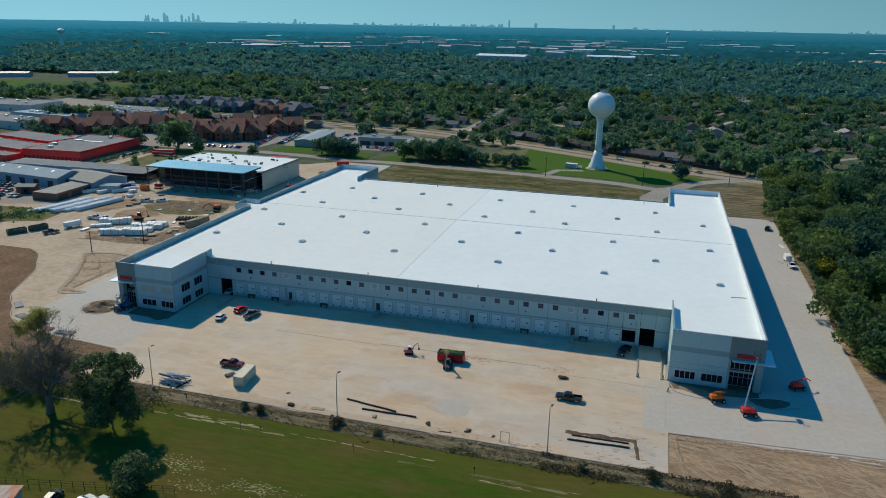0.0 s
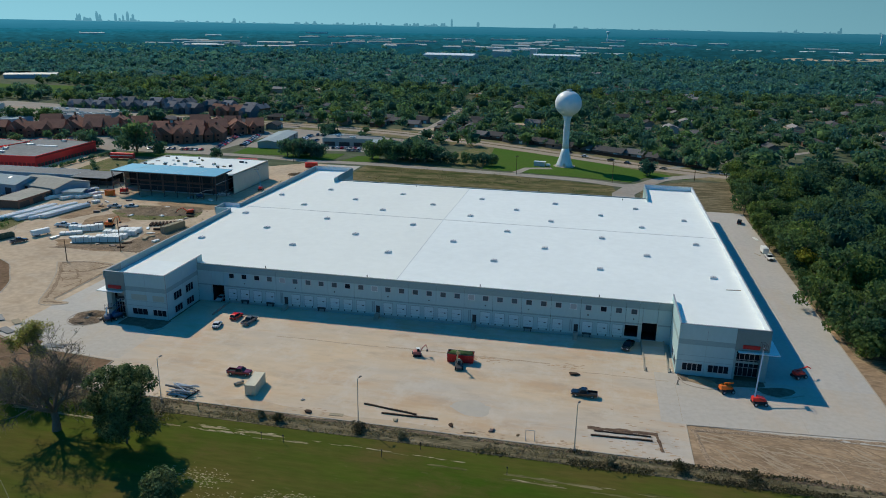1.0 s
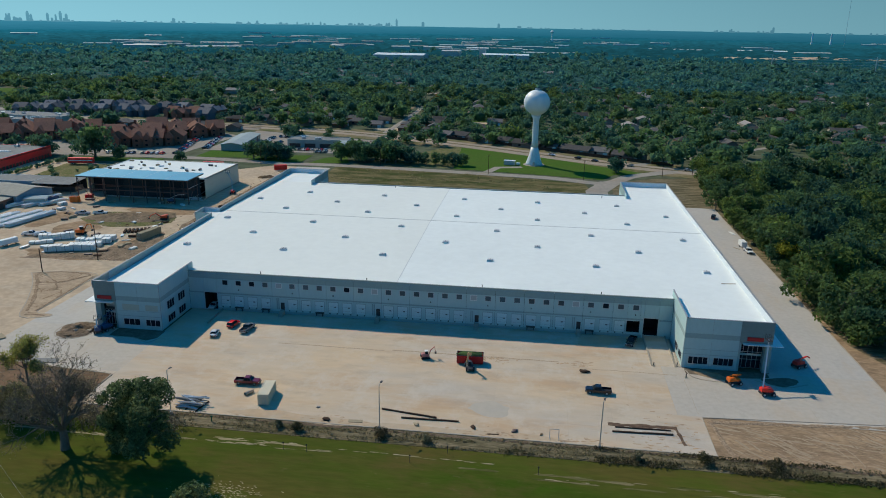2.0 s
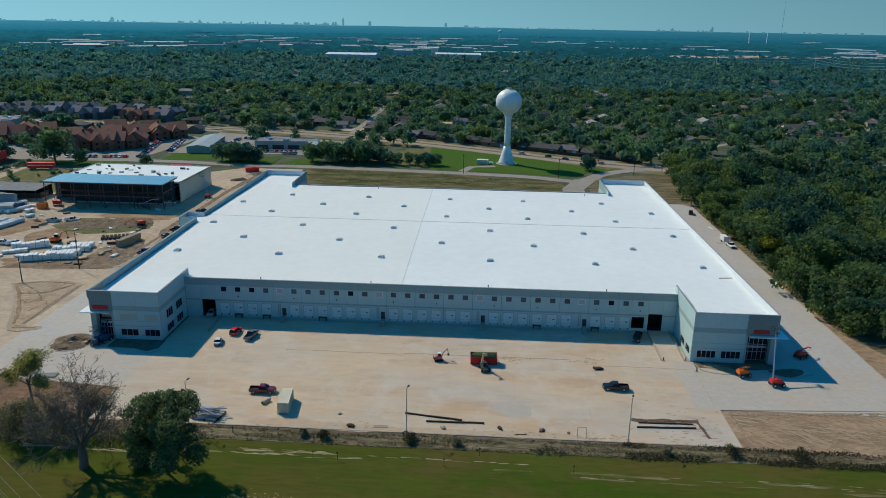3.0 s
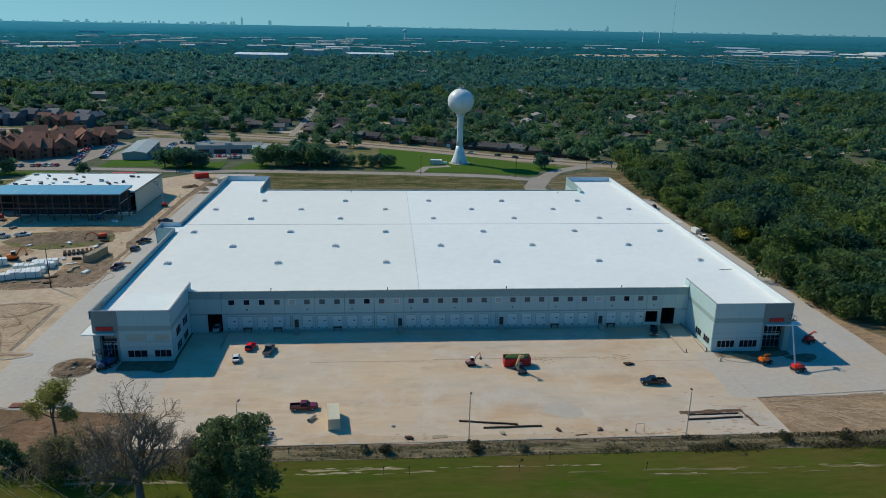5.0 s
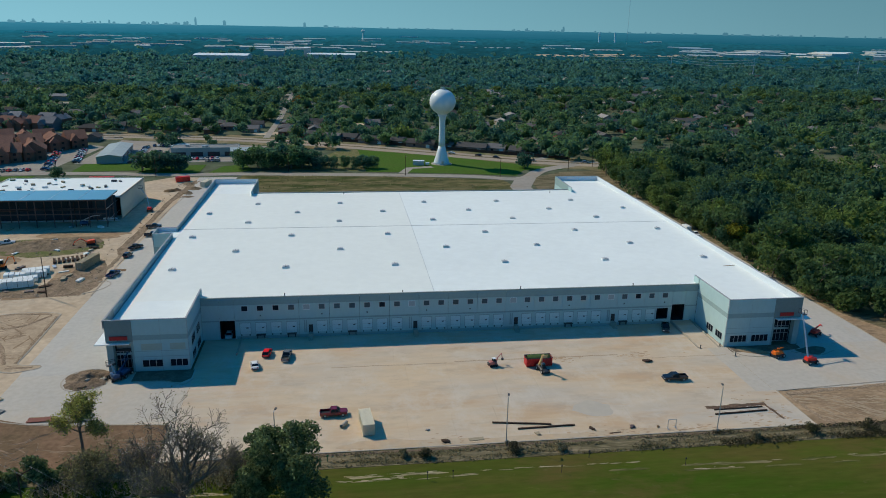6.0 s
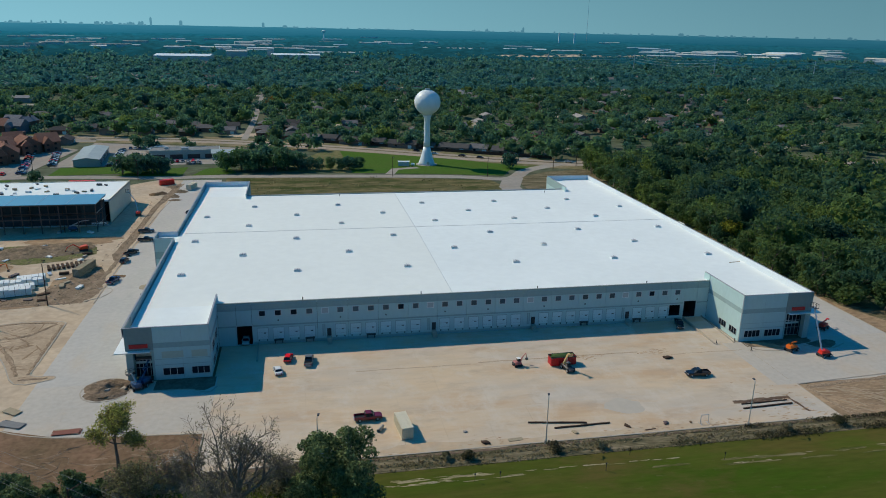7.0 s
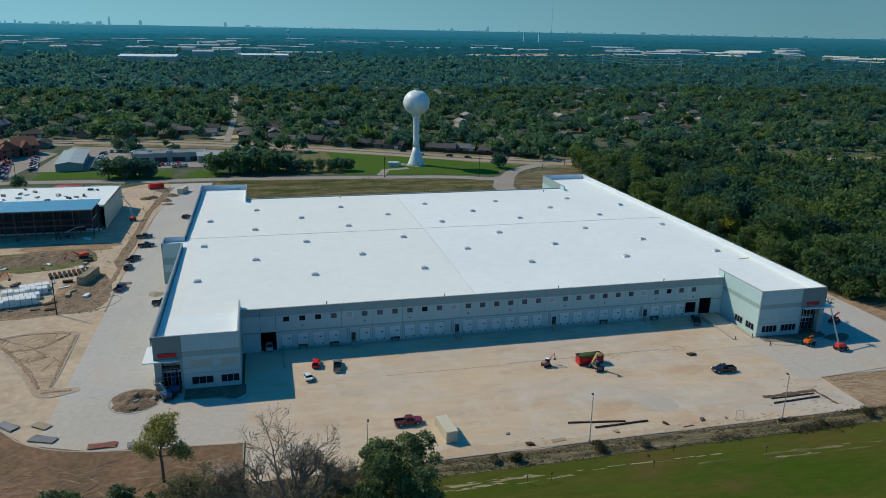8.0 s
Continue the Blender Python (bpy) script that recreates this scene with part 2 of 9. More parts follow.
# Distance haze is mixed into these two leaf colours as teal.
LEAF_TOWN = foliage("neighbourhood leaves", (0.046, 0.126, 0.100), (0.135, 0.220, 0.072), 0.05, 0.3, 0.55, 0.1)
LEAF_FAR = foliage("haze-tinted far canopy", (0.044, 0.160, 0.160), (0.105, 0.230, 0.140), 0.035, 0.25, 0.55, 0.22)
LEAF_GOLD = foliage("autumn leaves", (0.24, 0.12, 0.025), (0.17, 0.12, 0.03), 0.3)
WHITE_PAINT = paint("white enamel", (0.78, 0.79, 0.77), 0.4)
TOWER_PAINT = material("water tower paint", (0.74, 0.76, 0.74), 0.45, scale=0.15, mix=0.1, fine=1, fine_amount=0.03, stretch=(1, 1, 0.2))
ORANGE = paint("orange machine paint", (0.80, 0.16, 0.015), 0.4)
RED = paint("red machine paint", (0.78, 0.035, 0.02), 0.4)
PALE_YELLOW = paint("faded yellow machine paint", (0.62, 0.42, 0.19), 0.5)
DEEP_RED = paint("deep red steel", (0.52, 0.014, 0.016), 0.5)
YELLOW = paint("yellow machine paint", (0.72, 0.42, 0.05), 0.4)
BLUE = paint("blue machine paint", (0.02, 0.075, 0.17), 0.45)
GREEN_STEEL = paint("green dumpster paint", (0.02, 0.075, 0.05), 0.5)
TAN_STEEL = material("cream container paint", (0.66, 0.58, 0.42), 0.55, scale=0.6, mix=0.15, fine=4, fine_amount=0.06)
DULL_RED = material("faded red panel", (0.24, 0.085, 0.06), 0.85, scale=0.8, fine=4)
DULL_GREY = material("dull grey sheet", (0.23, 0.225, 0.22), 0.75, scale=0.8, fine=4, per_object=0.15)
WEED = material("green weeds", (0.11, 0.125, 0.04), 0.95, color2=(0.20, 0.165, 0.085), scale=0.25, contrast=0.1, fine=1.5, fine_amount=0.35, bump=0.2, bump_scale=1.5)
TIMBER = material("dark weathered timber", (0.085, 0.055, 0.04), 0.9, scale=1.5, fine=8, fine_amount=0.3, bump=0.02)
PLY = material("weathered plywood", (0.36, 0.29, 0.19), 0.85, scale=0.6, fine=5)
WRAP = material("white plastic wrap", (0.74, 0.735, 0.69), 0.45, scale=0.5, mix=0.2, fine=3, fine_amount=0.08, bump=0.03)
PIPE = paint("white pipe", (0.78, 0.77, 0.73), 0.4, per_object=0.06)
RED_WALL = material("red steel siding", (0.93, 0.035, 0.03), 0.5, scale=0.3, mix=0.1, fine=3, fine_amount=0.06)
ROOF_GREY = material("weathered metal roof", (0.26, 0.26, 0.25), 0.85, sheen=0.08, color2=(0.19, 0.19, 0.185), scale=0.08, fine=0.6, fine_amount=0.12)
ROOF_BLUE = material("pale metal roof", (0.36, 0.42, 0.43), 0.85, sheen=0.1, color2=(0.29, 0.34, 0.35), scale=0.1, fine=0.8, fine_amount=0.08)
DECK = material("galvanised roof deck", (0.13, 0.36, 0.47), 0.4, metal=0.35, scale=0.3, mix=0.15, fine=2, fine_amount=0.05)
SIDING = material("pale steel siding", (0.50, 0.50, 0.46), 0.6, scale=0.2, mix=0.12, fine=2, fine_amount=0.05)
SIDING_BLUE = material("blue grey siding", (0.28, 0.37, 0.42), 0.6, scale=0.2, mix=0.12, fine=2, fine_amount=0.05)
SIDING_GREEN = material("grey green siding", (0.30, 0.36, 0.33), 0.6, scale=0.2, mix=0.12, fine=2, fine_amount=0.05)
BRICK = material("brown brick", (0.22, 0.115, 0.075), 0.85, color2=(0.17, 0.09, 0.065), scale=0.3, fine=4, fine_amount=0.15, per_object=0.2)
SHINGLE_RED = material("red brown shingles", (0.275, 0.14, 0.098), 0.9, color2=(0.20, 0.105, 0.078), scale=0.2, fine=2, fine_amount=0.18, per_object=0.15)
SHINGLE_GREY = material("grey shingles", (0.105, 0.10, 0.10), 0.9, color2=(0.15, 0.135, 0.125), scale=0.1, fine=1, fine_amount=0.15, per_object=0.5)
RENDER = material("pale house walls", (0.27, 0.225, 0.185), 0.85, scale=0.2, fine=2, per_object=0.4)
BEIGE_WALL = material("beige panel wall", (0.62, 0.56, 0.44), 0.75, scale=0.15, mix=0.1, fine=1, fine_amount=0.04)
TIN_RUST = material("rusted tin roof", (0.50, 0.15, 0.055), 0.7, color2=(0.42, 0.40, 0.37), scale=0.35, contrast=0.12, fine=4, fine_amount=0.2, stretch=(1, 0.25, 1))
LAMP_RED = paint("tail lamp", (0.35, 0.01, 0.01), 0.3)
LAMP_CLEAR = paint("head lamp", (0.75, 0.76, 0.74), 0.15)
CAR = {k: paint(k + " car paint", c, 0.22, ior=1.6) for k, c in dict(
    white=(0.74, 0.74, 0.73), red=(0.80, 0.010, 0.014), maroon=(0.16, 0.012, 0.02), black=(0.012, 0.014, 0.018),
    grey=(0.16, 0.17, 0.18), silver=(0.45, 0.46, 0.47), blue=(0.025, 0.05, 0.12), dark=(0.035, 0.04, 0.045), tan=(0.38, 0.32, 0.24)).items()}

# ---- shapes ----
class Shape:
    """Corners and faces that become one mesh."""

    def __init__(self):
        self.v, self.f = [], []

    def add(self, verts, faces):
        n = len(self.v)
        self.v += [tuple(p) for p in verts]
        self.f += [tuple(i + n for i in f) for f in faces]
        return self

    def box(self, x0, x1, y0, y1, z0, z1):
        p = [(x, y, z) for z in (z0, z1) for x, y in ((x0, y0), (x1, y0), (x1, y1), (x0, y1))]
        return self.add(p, [(3, 2, 1, 0), (4, 5, 6, 7), (0, 1, 5, 4), (1, 2, 6, 5), (2, 3, 7, 6), (3, 0, 4, 7)])

    def loft(self, rings, caps=True):
        n, k = len(rings[0]), len(rings)
        verts = [p for r in rings for p in r]
        faces = [(a * n + i, a * n + (i + 1) % n, (a + 1) * n + (i + 1) % n, (a + 1) * n + i) for a in range(k - 1) for i in range(n)]
        if caps:
            faces += [tuple(range(n))[::-1], tuple((k - 1) * n + i for i in range(n))]
        return self.add(verts, faces)

    def prism(self, outline, z0, z1):
        return self.loft([[(x, y, z0) for x, y in outline], [(x, y, z1) for x, y in outline]])

    def bar(self, a, b, w, h=None):
        """A straight square bar from a to b."""
        return self.tube([a, b], [w * 0.7071] * 2, 4)

    def tube(self, points, radii, n=8, caps=True):
        pts = [Vector(p) for p in points]
        rings = []
        for i, p in enumerate(pts):
            way = (pts[min(i + 1, len(pts) - 1)] - pts[max(i - 1, 0)]).normalized()
            side = way.cross(Vector((0, 0, 1)) if abs(way.z) < 0.95 else Vector((1, 0, 0))).normalized()
            up = side.cross(way)
            r = radii[i]
            rings.append([tuple(p + side * (r * math.cos(a)) + up * (r * math.sin(a))) for a in (math.tau * (j + 0.5) / n for j in range(n))])
        return self.loft(rings, caps)

    def lathe(self, profile, n=32, at=(0, 0)):
        return self.loft([[(at[0] + r * math.cos(a), at[1] + r * math.sin(a), z) for a in (math.tau * j / n for j in range(n))] for r, z in profile])

    def mesh(self, name, mat=None, smooth=False):
        me = bpy.data.meshes.new(name)
        me.from_pydata(self.v, [], self.f)
        if mat:
            me.materials.append(mat)
        if smooth:
            me.polygons.foreach_set("use_smooth", [True] * len(me.polygons))
        me.update()
        return me


def part(name, shape, mat, parent, label="", smooth=False):
    me = shape if isinstance(shape, bpy.types.Mesh) else shape.mesh(name, mat, smooth)
    ob = new(name, me)
    ob.parent = parent
    if label:
        ob["label"] = label
    return ob


def thing(name, m, label, category, group="", kind=""):
    ob = new(name)
    ob.empty_display_size = 0.5
    ob.matrix_basis = m
    return tagged(ob, label, category, group, kind)


def solid(name, shape, mat, m, label, category, group="", kind="", smooth=False):
    ob = new(name, shape.mesh(name, mat, smooth))
    ob.matrix_basis = m
    return tagged(ob, label, category, group, kind)


def setting(name, shape, mat, label, category):
    ob = new(name, shape.mesh(name, mat))
    return tagged(ob, label, category, kind="structure")


def place(x, y, turn=0, z=0.0):
    return pose(x, y, z, 0, 0, turn)


def ribbon(points, width, z0, z1):
    """A flat band along a line of points."""
    s = Shape()
    pts = [Vector((x, y)) for x, y in points]
    left, right = [], []
    for i, p in enumerate(pts):
        way = (pts[min(i + 1, len(pts) - 1)] - pts[max(i - 1, 0)]).normalized()
        side = Vector((-way.y, way.x)) * (width / 2)
        left.append(p + side)
        right.append(p - side)
    s.loft([[(l.x, l.y, z0), (r.x, r.y, z0), (r.x, r.y, z1), (l.x, l.y, z1)] for l, r in zip(left, right)])
    return s


def curve_line(points, steps=6):
    """More points along a smooth line through the given ones."""
    pts = [np.array(p, float) for p in points]
    pts = [2 * pts[0] - pts[1]] + pts + [2 * pts[-1] - pts[-2]]
    out = []
    for i in range(1, len(pts) - 2):
        a, b, c, d = pts[i - 1:i + 3]
        for k in range(steps):
            t = k / steps
            out.append(tuple(0.5 * (2 * b + (c - a) * t + (2 * a - 5 * b + 4 * c - d) * t * t + (3 * b - a - 3 * c + d) * t ** 3)))
    return out + [tuple(pts[-2])]


def inside(x, y, outline):
    hit = False
    for (x0, y0), (x1, y1) in zip(outline, outline[1:] + outline[:1]):
        if (y0 > y) != (y1 > y) and x < (x1 - x0) * (y - y0) / (y1 - y0) + x0:
            hit = not hit
    return hit


def near_line(x, y, points, gap):
    p = Vector((x, y))
    for a, b in zip(points, points[1:]):
        a, b = Vector(a), Vector(b)
        t = max(0, min(1, (p - a).dot(b - a) / (b - a).length_squared))
        if (a + (b - a) * t - p).length < gap:
            return True
    return False


# ---- plants ----
def leaf_cloud(rng, lobes, count, size, flat=0.55):
    """Leaf sprays on the outside of lobes (x, y, z, radius), each a small bent four-sided blade."""
    lobes = np.array(lobes)
    pick = rng.choice(len(lobes), count, p=lobes[:, 3] ** 2 / (lobes[:, 3] ** 2).sum())
    way = rng.normal(size=(count, 3))
    way[:, 2] = way[:, 2] * 0.85 + 0.25
    way /= np.linalg.norm(way, axis=1)[:, None]
    centre = lobes[pick, :3] + way * (lobes[pick, 3] * rng.uniform(0.62, 1.2, count))[:, None] * np.array([1, 1, 0.85])
    nrm = way + rng.normal(size=(count, 3)) * flat
    nrm /= np.linalg.norm(nrm, axis=1)[:, None]
    u = np.cross(nrm, rng.normal(size=(count, 3)))
    u /= np.linalg.norm(u, axis=1)[:, None]
    w = np.cross(nrm, u)
    s = (size * rng.uniform(0.6, 1.4, count))[:, None]
    verts = np.stack([centre - u * s, centre - w * s * 0.6 + nrm * s * 0.15, centre + u * s, centre + w * s * 0.6 - nrm * s * 0.15], 1).reshape(-1, 3)
    return verts, np.arange(count * 4).reshape(-1, 4)


def crown_lobes(rng, radius, height, count, low=0.35):
    out = []
    for i in range(count):
        a, d = rng.uniform(0, math.tau), radius * 0.7 * math.sqrt(rng.uniform(0, 1))
        z = height * rng.uniform(low, 0.78) * (1 - 0.25 * (d / radius) ** 2)
        out.append((d * math.cos(a), d * math.sin(a), z, radius * rng.uniform(0.26, 0.56)))
    return out


def lump(rng, radius, height, rough=0.25, detail=2):
    """A closed uneven mound of leaves."""
    bm = bmesh.new()
    bmesh.ops.create_icosphere(bm, subdivisions=detail, radius=1)
    shift = Vector(rng.uniform(-50, 50, 3))
    for v in bm.verts:
        k = 1 + rough * 2.2 * noise.noise(v.co * 1.7 + shift) + rough * noise.noise(v.co * 4 + shift)
        v.co = Vector((v.co.x * radius * k, v.co.y * radius * k, (v.co.z * 0.5 + 0.5) * height * (0.55 + 0.45 * k)))
    verts = np.array([v.co[:] for v in bm.verts])
    faces = np.array([[l.index for l in f.verts] for f in bm.faces])
    bm.free()
    return verts, faces


def raw_mesh(name, verts, faces, mat, smooth=False):
    """One mesh from arrays of corners and of equal faces."""
    me = bpy.data.meshes.new(name)
    k = faces.shape[1]
    me.vertices.add(len(verts))
    me.vertices.foreach_set("co", np.ascontiguousarray(verts, dtype=np.float32).ravel())
    me.loops.add(faces.size)
    me.loops.foreach_set("vertex_index", np.ascontiguousarray(faces, dtype=np.int32).ravel())
    me.polygons.add(len(faces))
    me.polygons.foreach_set("loop_start", np.arange(0, faces.size, k, dtype=np.int32))
    if smooth:
        me.polygons.foreach_set("use_smooth", np.ones(len(faces), dtype=bool))
    me.update(calc_edges=True)
    me.validate()
    me.materials.append(mat)
    return me


def scatter(variants, spots, rng):
    """Many turned and scaled copies of the variants (corners, faces) at spots (x, y, size), as one pair of arrays."""
    vs, fs, n = [], [], 0
    for x, y, size in spots:
        v, f = variants[rng.integers(len(variants))]
        a = rng.uniform(0, math.tau)
        c, s = math.cos(a) * size, math.sin(a) * size
        w = np.empty_like(v)
        w[:, 0], w[:, 1], w[:, 2] = v[:, 0] * c - v[:, 1] * s + x, v[:, 0] * s + v[:, 1] * c + y, v[:, 2] * size * rng.uniform(0.85, 1.15)
        vs.append(w)
        fs.append(f + n)
        n += len(v)
    return np.concatenate(vs), np.concatenate(fs)


def stuff(name, verts, faces, mat, label, category, smooth=False):
    return tagged(new(name, raw_mesh(name, verts, faces, mat, smooth)), label, category, kind="stuff")


def limbs(shape, rng, start, way, length, radius, depth, tips, spread=0.6, rise=0.25, forks=(2, 3), shrink=(0.62, 0.85), sides=6):
    """A branch that bends, thins and forks."""
    p, d = Vector(start), Vector(way).normalized()
    pts, rad = [p.copy()], [radius]
    steps = 3
    for i in range(steps):
        d = (d + Vector(rng.normal(size=3)) * 0.14 + Vector((0, 0, rise * 0.12))).normalized()
        p = p + d * (length / steps)
        pts.append(p.copy())
        rad.append(radius * (1 - 0.38 * (i + 1) / steps))
    shape.tube(pts, rad, max(3, sides), caps=False)
    if depth == 0:
        tips.append(p.copy())
        return
    for i in range(rng.integers(forks[0], forks[1] + 1)):
        side = Vector(rng.normal(size=3))
        side = (side - d * side.dot(d)).normalized()
        limbs(shape, rng, p, d + side * spread * rng.uniform(0.6, 1.3) + Vector((0, 0, rise * 0.5)), length * rng.uniform(*shrink), rad[-1] * rng.uniform(0.6, 0.85), depth - 1, tips, spread, rise, forks, shrink, sides - 1)
    if depth <= 3:
        tips.append(p.copy())

# ---- ground and roads ----
s = Shape()
s.add([(4600 * math.cos(math.tau * i / 96), 4600 * math.sin(math.tau * i / 96), -0.15) for i in range(96)], [tuple(range(96))])
setting("ground", s, GROUND, "flat wooded ground reaching to the horizon", "ground")

SOIL_LINE = [(-152, 18), (-145, 14), (-138, 6), (-132, -1), (-122.5, -19.5), (-114, -27.6), (-107, -34.8), (-95, -39.4), (-75, -41.6), (-66.4, -42.4), (-66.4, -56), (-66, -58.5)]
setting("ground_soil", Shape().prism([(-300, 18)] + SOIL_LINE + [(-300, -58.5)], -0.14, 0.04), SOIL, "bare reddish brown soil beside the drive", "soil")
setting("ground_yard", Shape().prism([(-300, 18), (-152, 18), (-145, 14), (-138, 6), (-132, -1), (-122.5, -19.5), (-114, -27.6), (-107, -34.8), (-105.4, -36), (-105.4, 214), (-118, 216), (-135, 200), (-300, 200)], -0.14, -0.05), YARD, "tan compacted caliche construction yard", "yard")
setting("ground_lawn", Shape().prism([(-400, -61.2), (400, -62.2), (400, -420), (-400, -420)], -0.14, -0.06), LAWN, "mown lawn with sandy bare spots", "lawn")
setting("ground_verge", Shape().prism([(-66, -56), (68, -56), (68, -57.5), (400, -57.5), (400, -62.2), (-300, -61.2), (-300, -58.4), (-66, -58.4)], -0.14, -0.04), VERGE, "dry weedy verge along the court edge", "verge")
setting("ground_dirt", Shape().prism([(68, -41.4), (107.5, -38.2), (400, -38), (400, -57.5), (68, -57.5)], -0.14, -0.05), DIRT, "graded tan dirt with tyre ruts", "dirt")
setting("ground_dirt_strip", Shape().prism([(112.7, -38), (150, -38), (128, -6), (118, 8), (116, 120), (116, 172), (104, 182), (88, 174), (88.6, 155.2), (112.7, 155.2)], -0.14, -0.055), VERGE, "weedy dirt strip along the wood", "dirt")
setting("ground_dirt_strip", Shape().prism([(112.7, -38), (124, -38), (122, -14), (114.6, 4), (112.7, 60)], -0.14, -0.045), DIRT, "bare dirt along the kerb", "dirt")
setting("ground_dirt_strip", Shape().prism([(104.2, 182), (116, 172.2), (130, 172), (132, 238), (116, 238)], -0.146, -0.064), VERGE, "rough dirt and grass at the end of the wood", "dirt")
setting("ground_field", Shape().prism([(-66, 127), (66, 127), (56, 200), (30, 207), (-66, 224), (-84, 222), (-84, 147), (-66, 147)], -0.14, -0.05), FIELD, "rough olive vacant field behind the warehouse", "field")
setting("ground_field_corner", Shape().prism([(68, 147), (88, 147), (110, 172), (122, 226), (96, 222), (70, 204)], -0.14, -0.045), VERGE, "rough grassy corner by the street", "field")
setting("ground_weeds", Shape().prism([(-62, 236), (-17, 227.2), (-20, 302), (-30, 304)], -0.14, -0.05), WEED, "shaded weedy ground under the street trees", "weeds")
setting("ground_park", Shape().prism([(-17, 227.2), (-10, 226), (36, 219), (66, 212), (74, 228), (98, 229), (86, 240), (40, 272), (-14, 300), (-20, 302)], -0.14, -0.05), PARK, "bright green grass round the water tower", "grass")
for k, outline in enumerate(([(-176, 232), (-140, 236), (-146, 256), (-176, 256)], [(-142, 222), (-108, 228), (-108, 252), (-140, 244)], [(-104, 224), (-80, 232), (-86, 252), (-98, 246)], [(-240, 205), (-190, 212), (-190, 222), (-240, 218)])):
    setting("ground_green", Shape().prism(outline, -0.14, -0.04), PARK, "patch of bright green grass", "grass")
setting("ground_meadow", Shape().prism([(-820, 470), (-640, 470), (-500, 533), (-468, 556), (-560, 606), (-760, 592), (-820, 570)], -0.14, -0.02), PARK, "open green meadow between woods", "grass")

MAIN_ROAD = curve_line([(-520, 400), (-330, 382), (-190, 367), (-100, 348), (-10, 309), (60, 270), (118, 246), (200, 236), (340, 226), (520, 215)])
setting("ground_roadside", ribbon(MAIN_ROAD, 38, -0.148, -0.062), material("dry roadside", (0.27, 0.205, 0.125), 0.95, color2=(0.11, 0.115, 0.045), scale=0.06, contrast=0.12, fine=0.6, fine_amount=0.2), "dry tan grass and dirt beside the wide road", "verge")
setting("road_main", ribbon(MAIN_ROAD, 17, -0.14, -0.03), ROAD, "wide worn concrete road", "road")
setting("road_median", ribbon([(x + 0.6, y + 1.0) for x, y in MAIN_ROAD[6:40]], 2.6, -0.03, 0.04), VERGE, "dry grass median of the road", "verge")
setting("road_street", ribbon(curve_line([(-330, 222), (-240, 226), (-170, 228), (-120, 222), (-88, 223), (-30, 219), (36, 211.5), (66, 203), (84, 226), (112, 246)]), 8, -0.14, -0.02), LOT, "narrow concrete street", "road")
setting("road_drive", ribbon([(61, 127), (61, 182), (70, 206)], 11, -0.14, -0.01), LOT, "concrete drive from the rear court", "road")
setting("road_spur", ribbon([(3, 221), (8, 236), (22, 240)], 5, -0.14, -0.01), LOT, "short gravel spur to the tower", "road")
SIDE_STREETS = [[(-84, 356), (-83, 480), (-86, 700), (-88, 900)], [(90, 262), (170, 330), (250, 420), (330, 560)], [(-280, 380), (-270, 520), (-300, 760)], [(200, 237), (310, 300), (520, 390)]]
for line in SIDE_STREETS:
    setting("road_side", ribbon(curve_line(line), 4.6, -0.14, -0.02), LOT, "residential side street", "road")
setting("pavement_lot", Shape().prism([(-182, 256), (-84, 262), (-80, 318), (-180, 346)], -0.14, -0.035), LOT, "concrete parking lot round the sheds", "parking lot")
setting("pavement_lot", Shape().prism([(-345, 212), (-190, 228), (-183, 318), (-200, 330), (-345, 330)], -0.14, -0.045), LOT, "concrete lot round the apartments", "parking lot")
setting("pavement_lot", Shape().prism([(-520, 300), (-345, 290), (-345, 420), (-520, 440)], -0.14, -0.04), LOT, "concrete lot of the shops", "parking lot")
setting("pavement_lot", Shape().prism([(-420, 60), (-232, 62), (-200, 74), (-200, 120), (-232, 150), (-420, 150)], -0.14, -0.03), LOT, "pale lot full of parked cars", "parking lot")
setting("pavement_yard", Shape().prism([(-119, 38), (-112, 38), (-112, 212), (-119, 212)], -0.14, -0.03), YARD, "worn path beside the building site", "path")

# slabs of the court and the drives, with open joints between them
COURT = [(-66, 68, -56, -41, 14, 2), (-65.864, 62.955, -41, -17.2, 13, 3), (-66.6, 67.4, -17.2, -0.2, 14, 2)]
ENDS = [(-105.5, -65.864, -41, -17.2, 4, 3), (62.955, 112.5, -41, -17.2, 5, 3)]
DRIVES = [(-105.5, -86, -17.2, 214, 3, 25), (88.6, 112.5, -17.2, 155, 4, 18)]
pavement = setting("pavement_court", Shape().box(-66, 68, -56, -0.2, -0.145, -0.035).box(-105.5, -66, -41, -17.2, -0.145, -0.035).box(68, 112.5, -41, -17.2, -0.145, -0.035), JOINT, "pale sand-stained concrete truck court", "pavement")
drives = setting("pavement_drives", Shape().box(-105.5, -86, -17.2, 214, -0.145, -0.035).box(88.6, 112.5, -17.2, 155, -0.145, -0.035), JOINT, "grey concrete drives beside the warehouse", "pavement")
setting("pavement_apron", Shape().prism([(-88, -40.98), (-66.02, -40.98), (-66.02, -42.5), (-75, -41.7), (-88, -41.0)], -0.14, -0.004), SLAB, "concrete edge along the curved kerb", "pavement")
SLABS = [(pavement, COURT, SLAB), (pavement, ENDS, SLAB_PALE), (drives, DRIVES, SLAB_GREY)]

# kerbs
def kerb(points, closed=False):
    pts = points + points[:1] if closed else points
    setting("kerb", ribbon(pts, 0.3, -0.1, 0.075), KERB, "raised concrete kerb", "kerb")


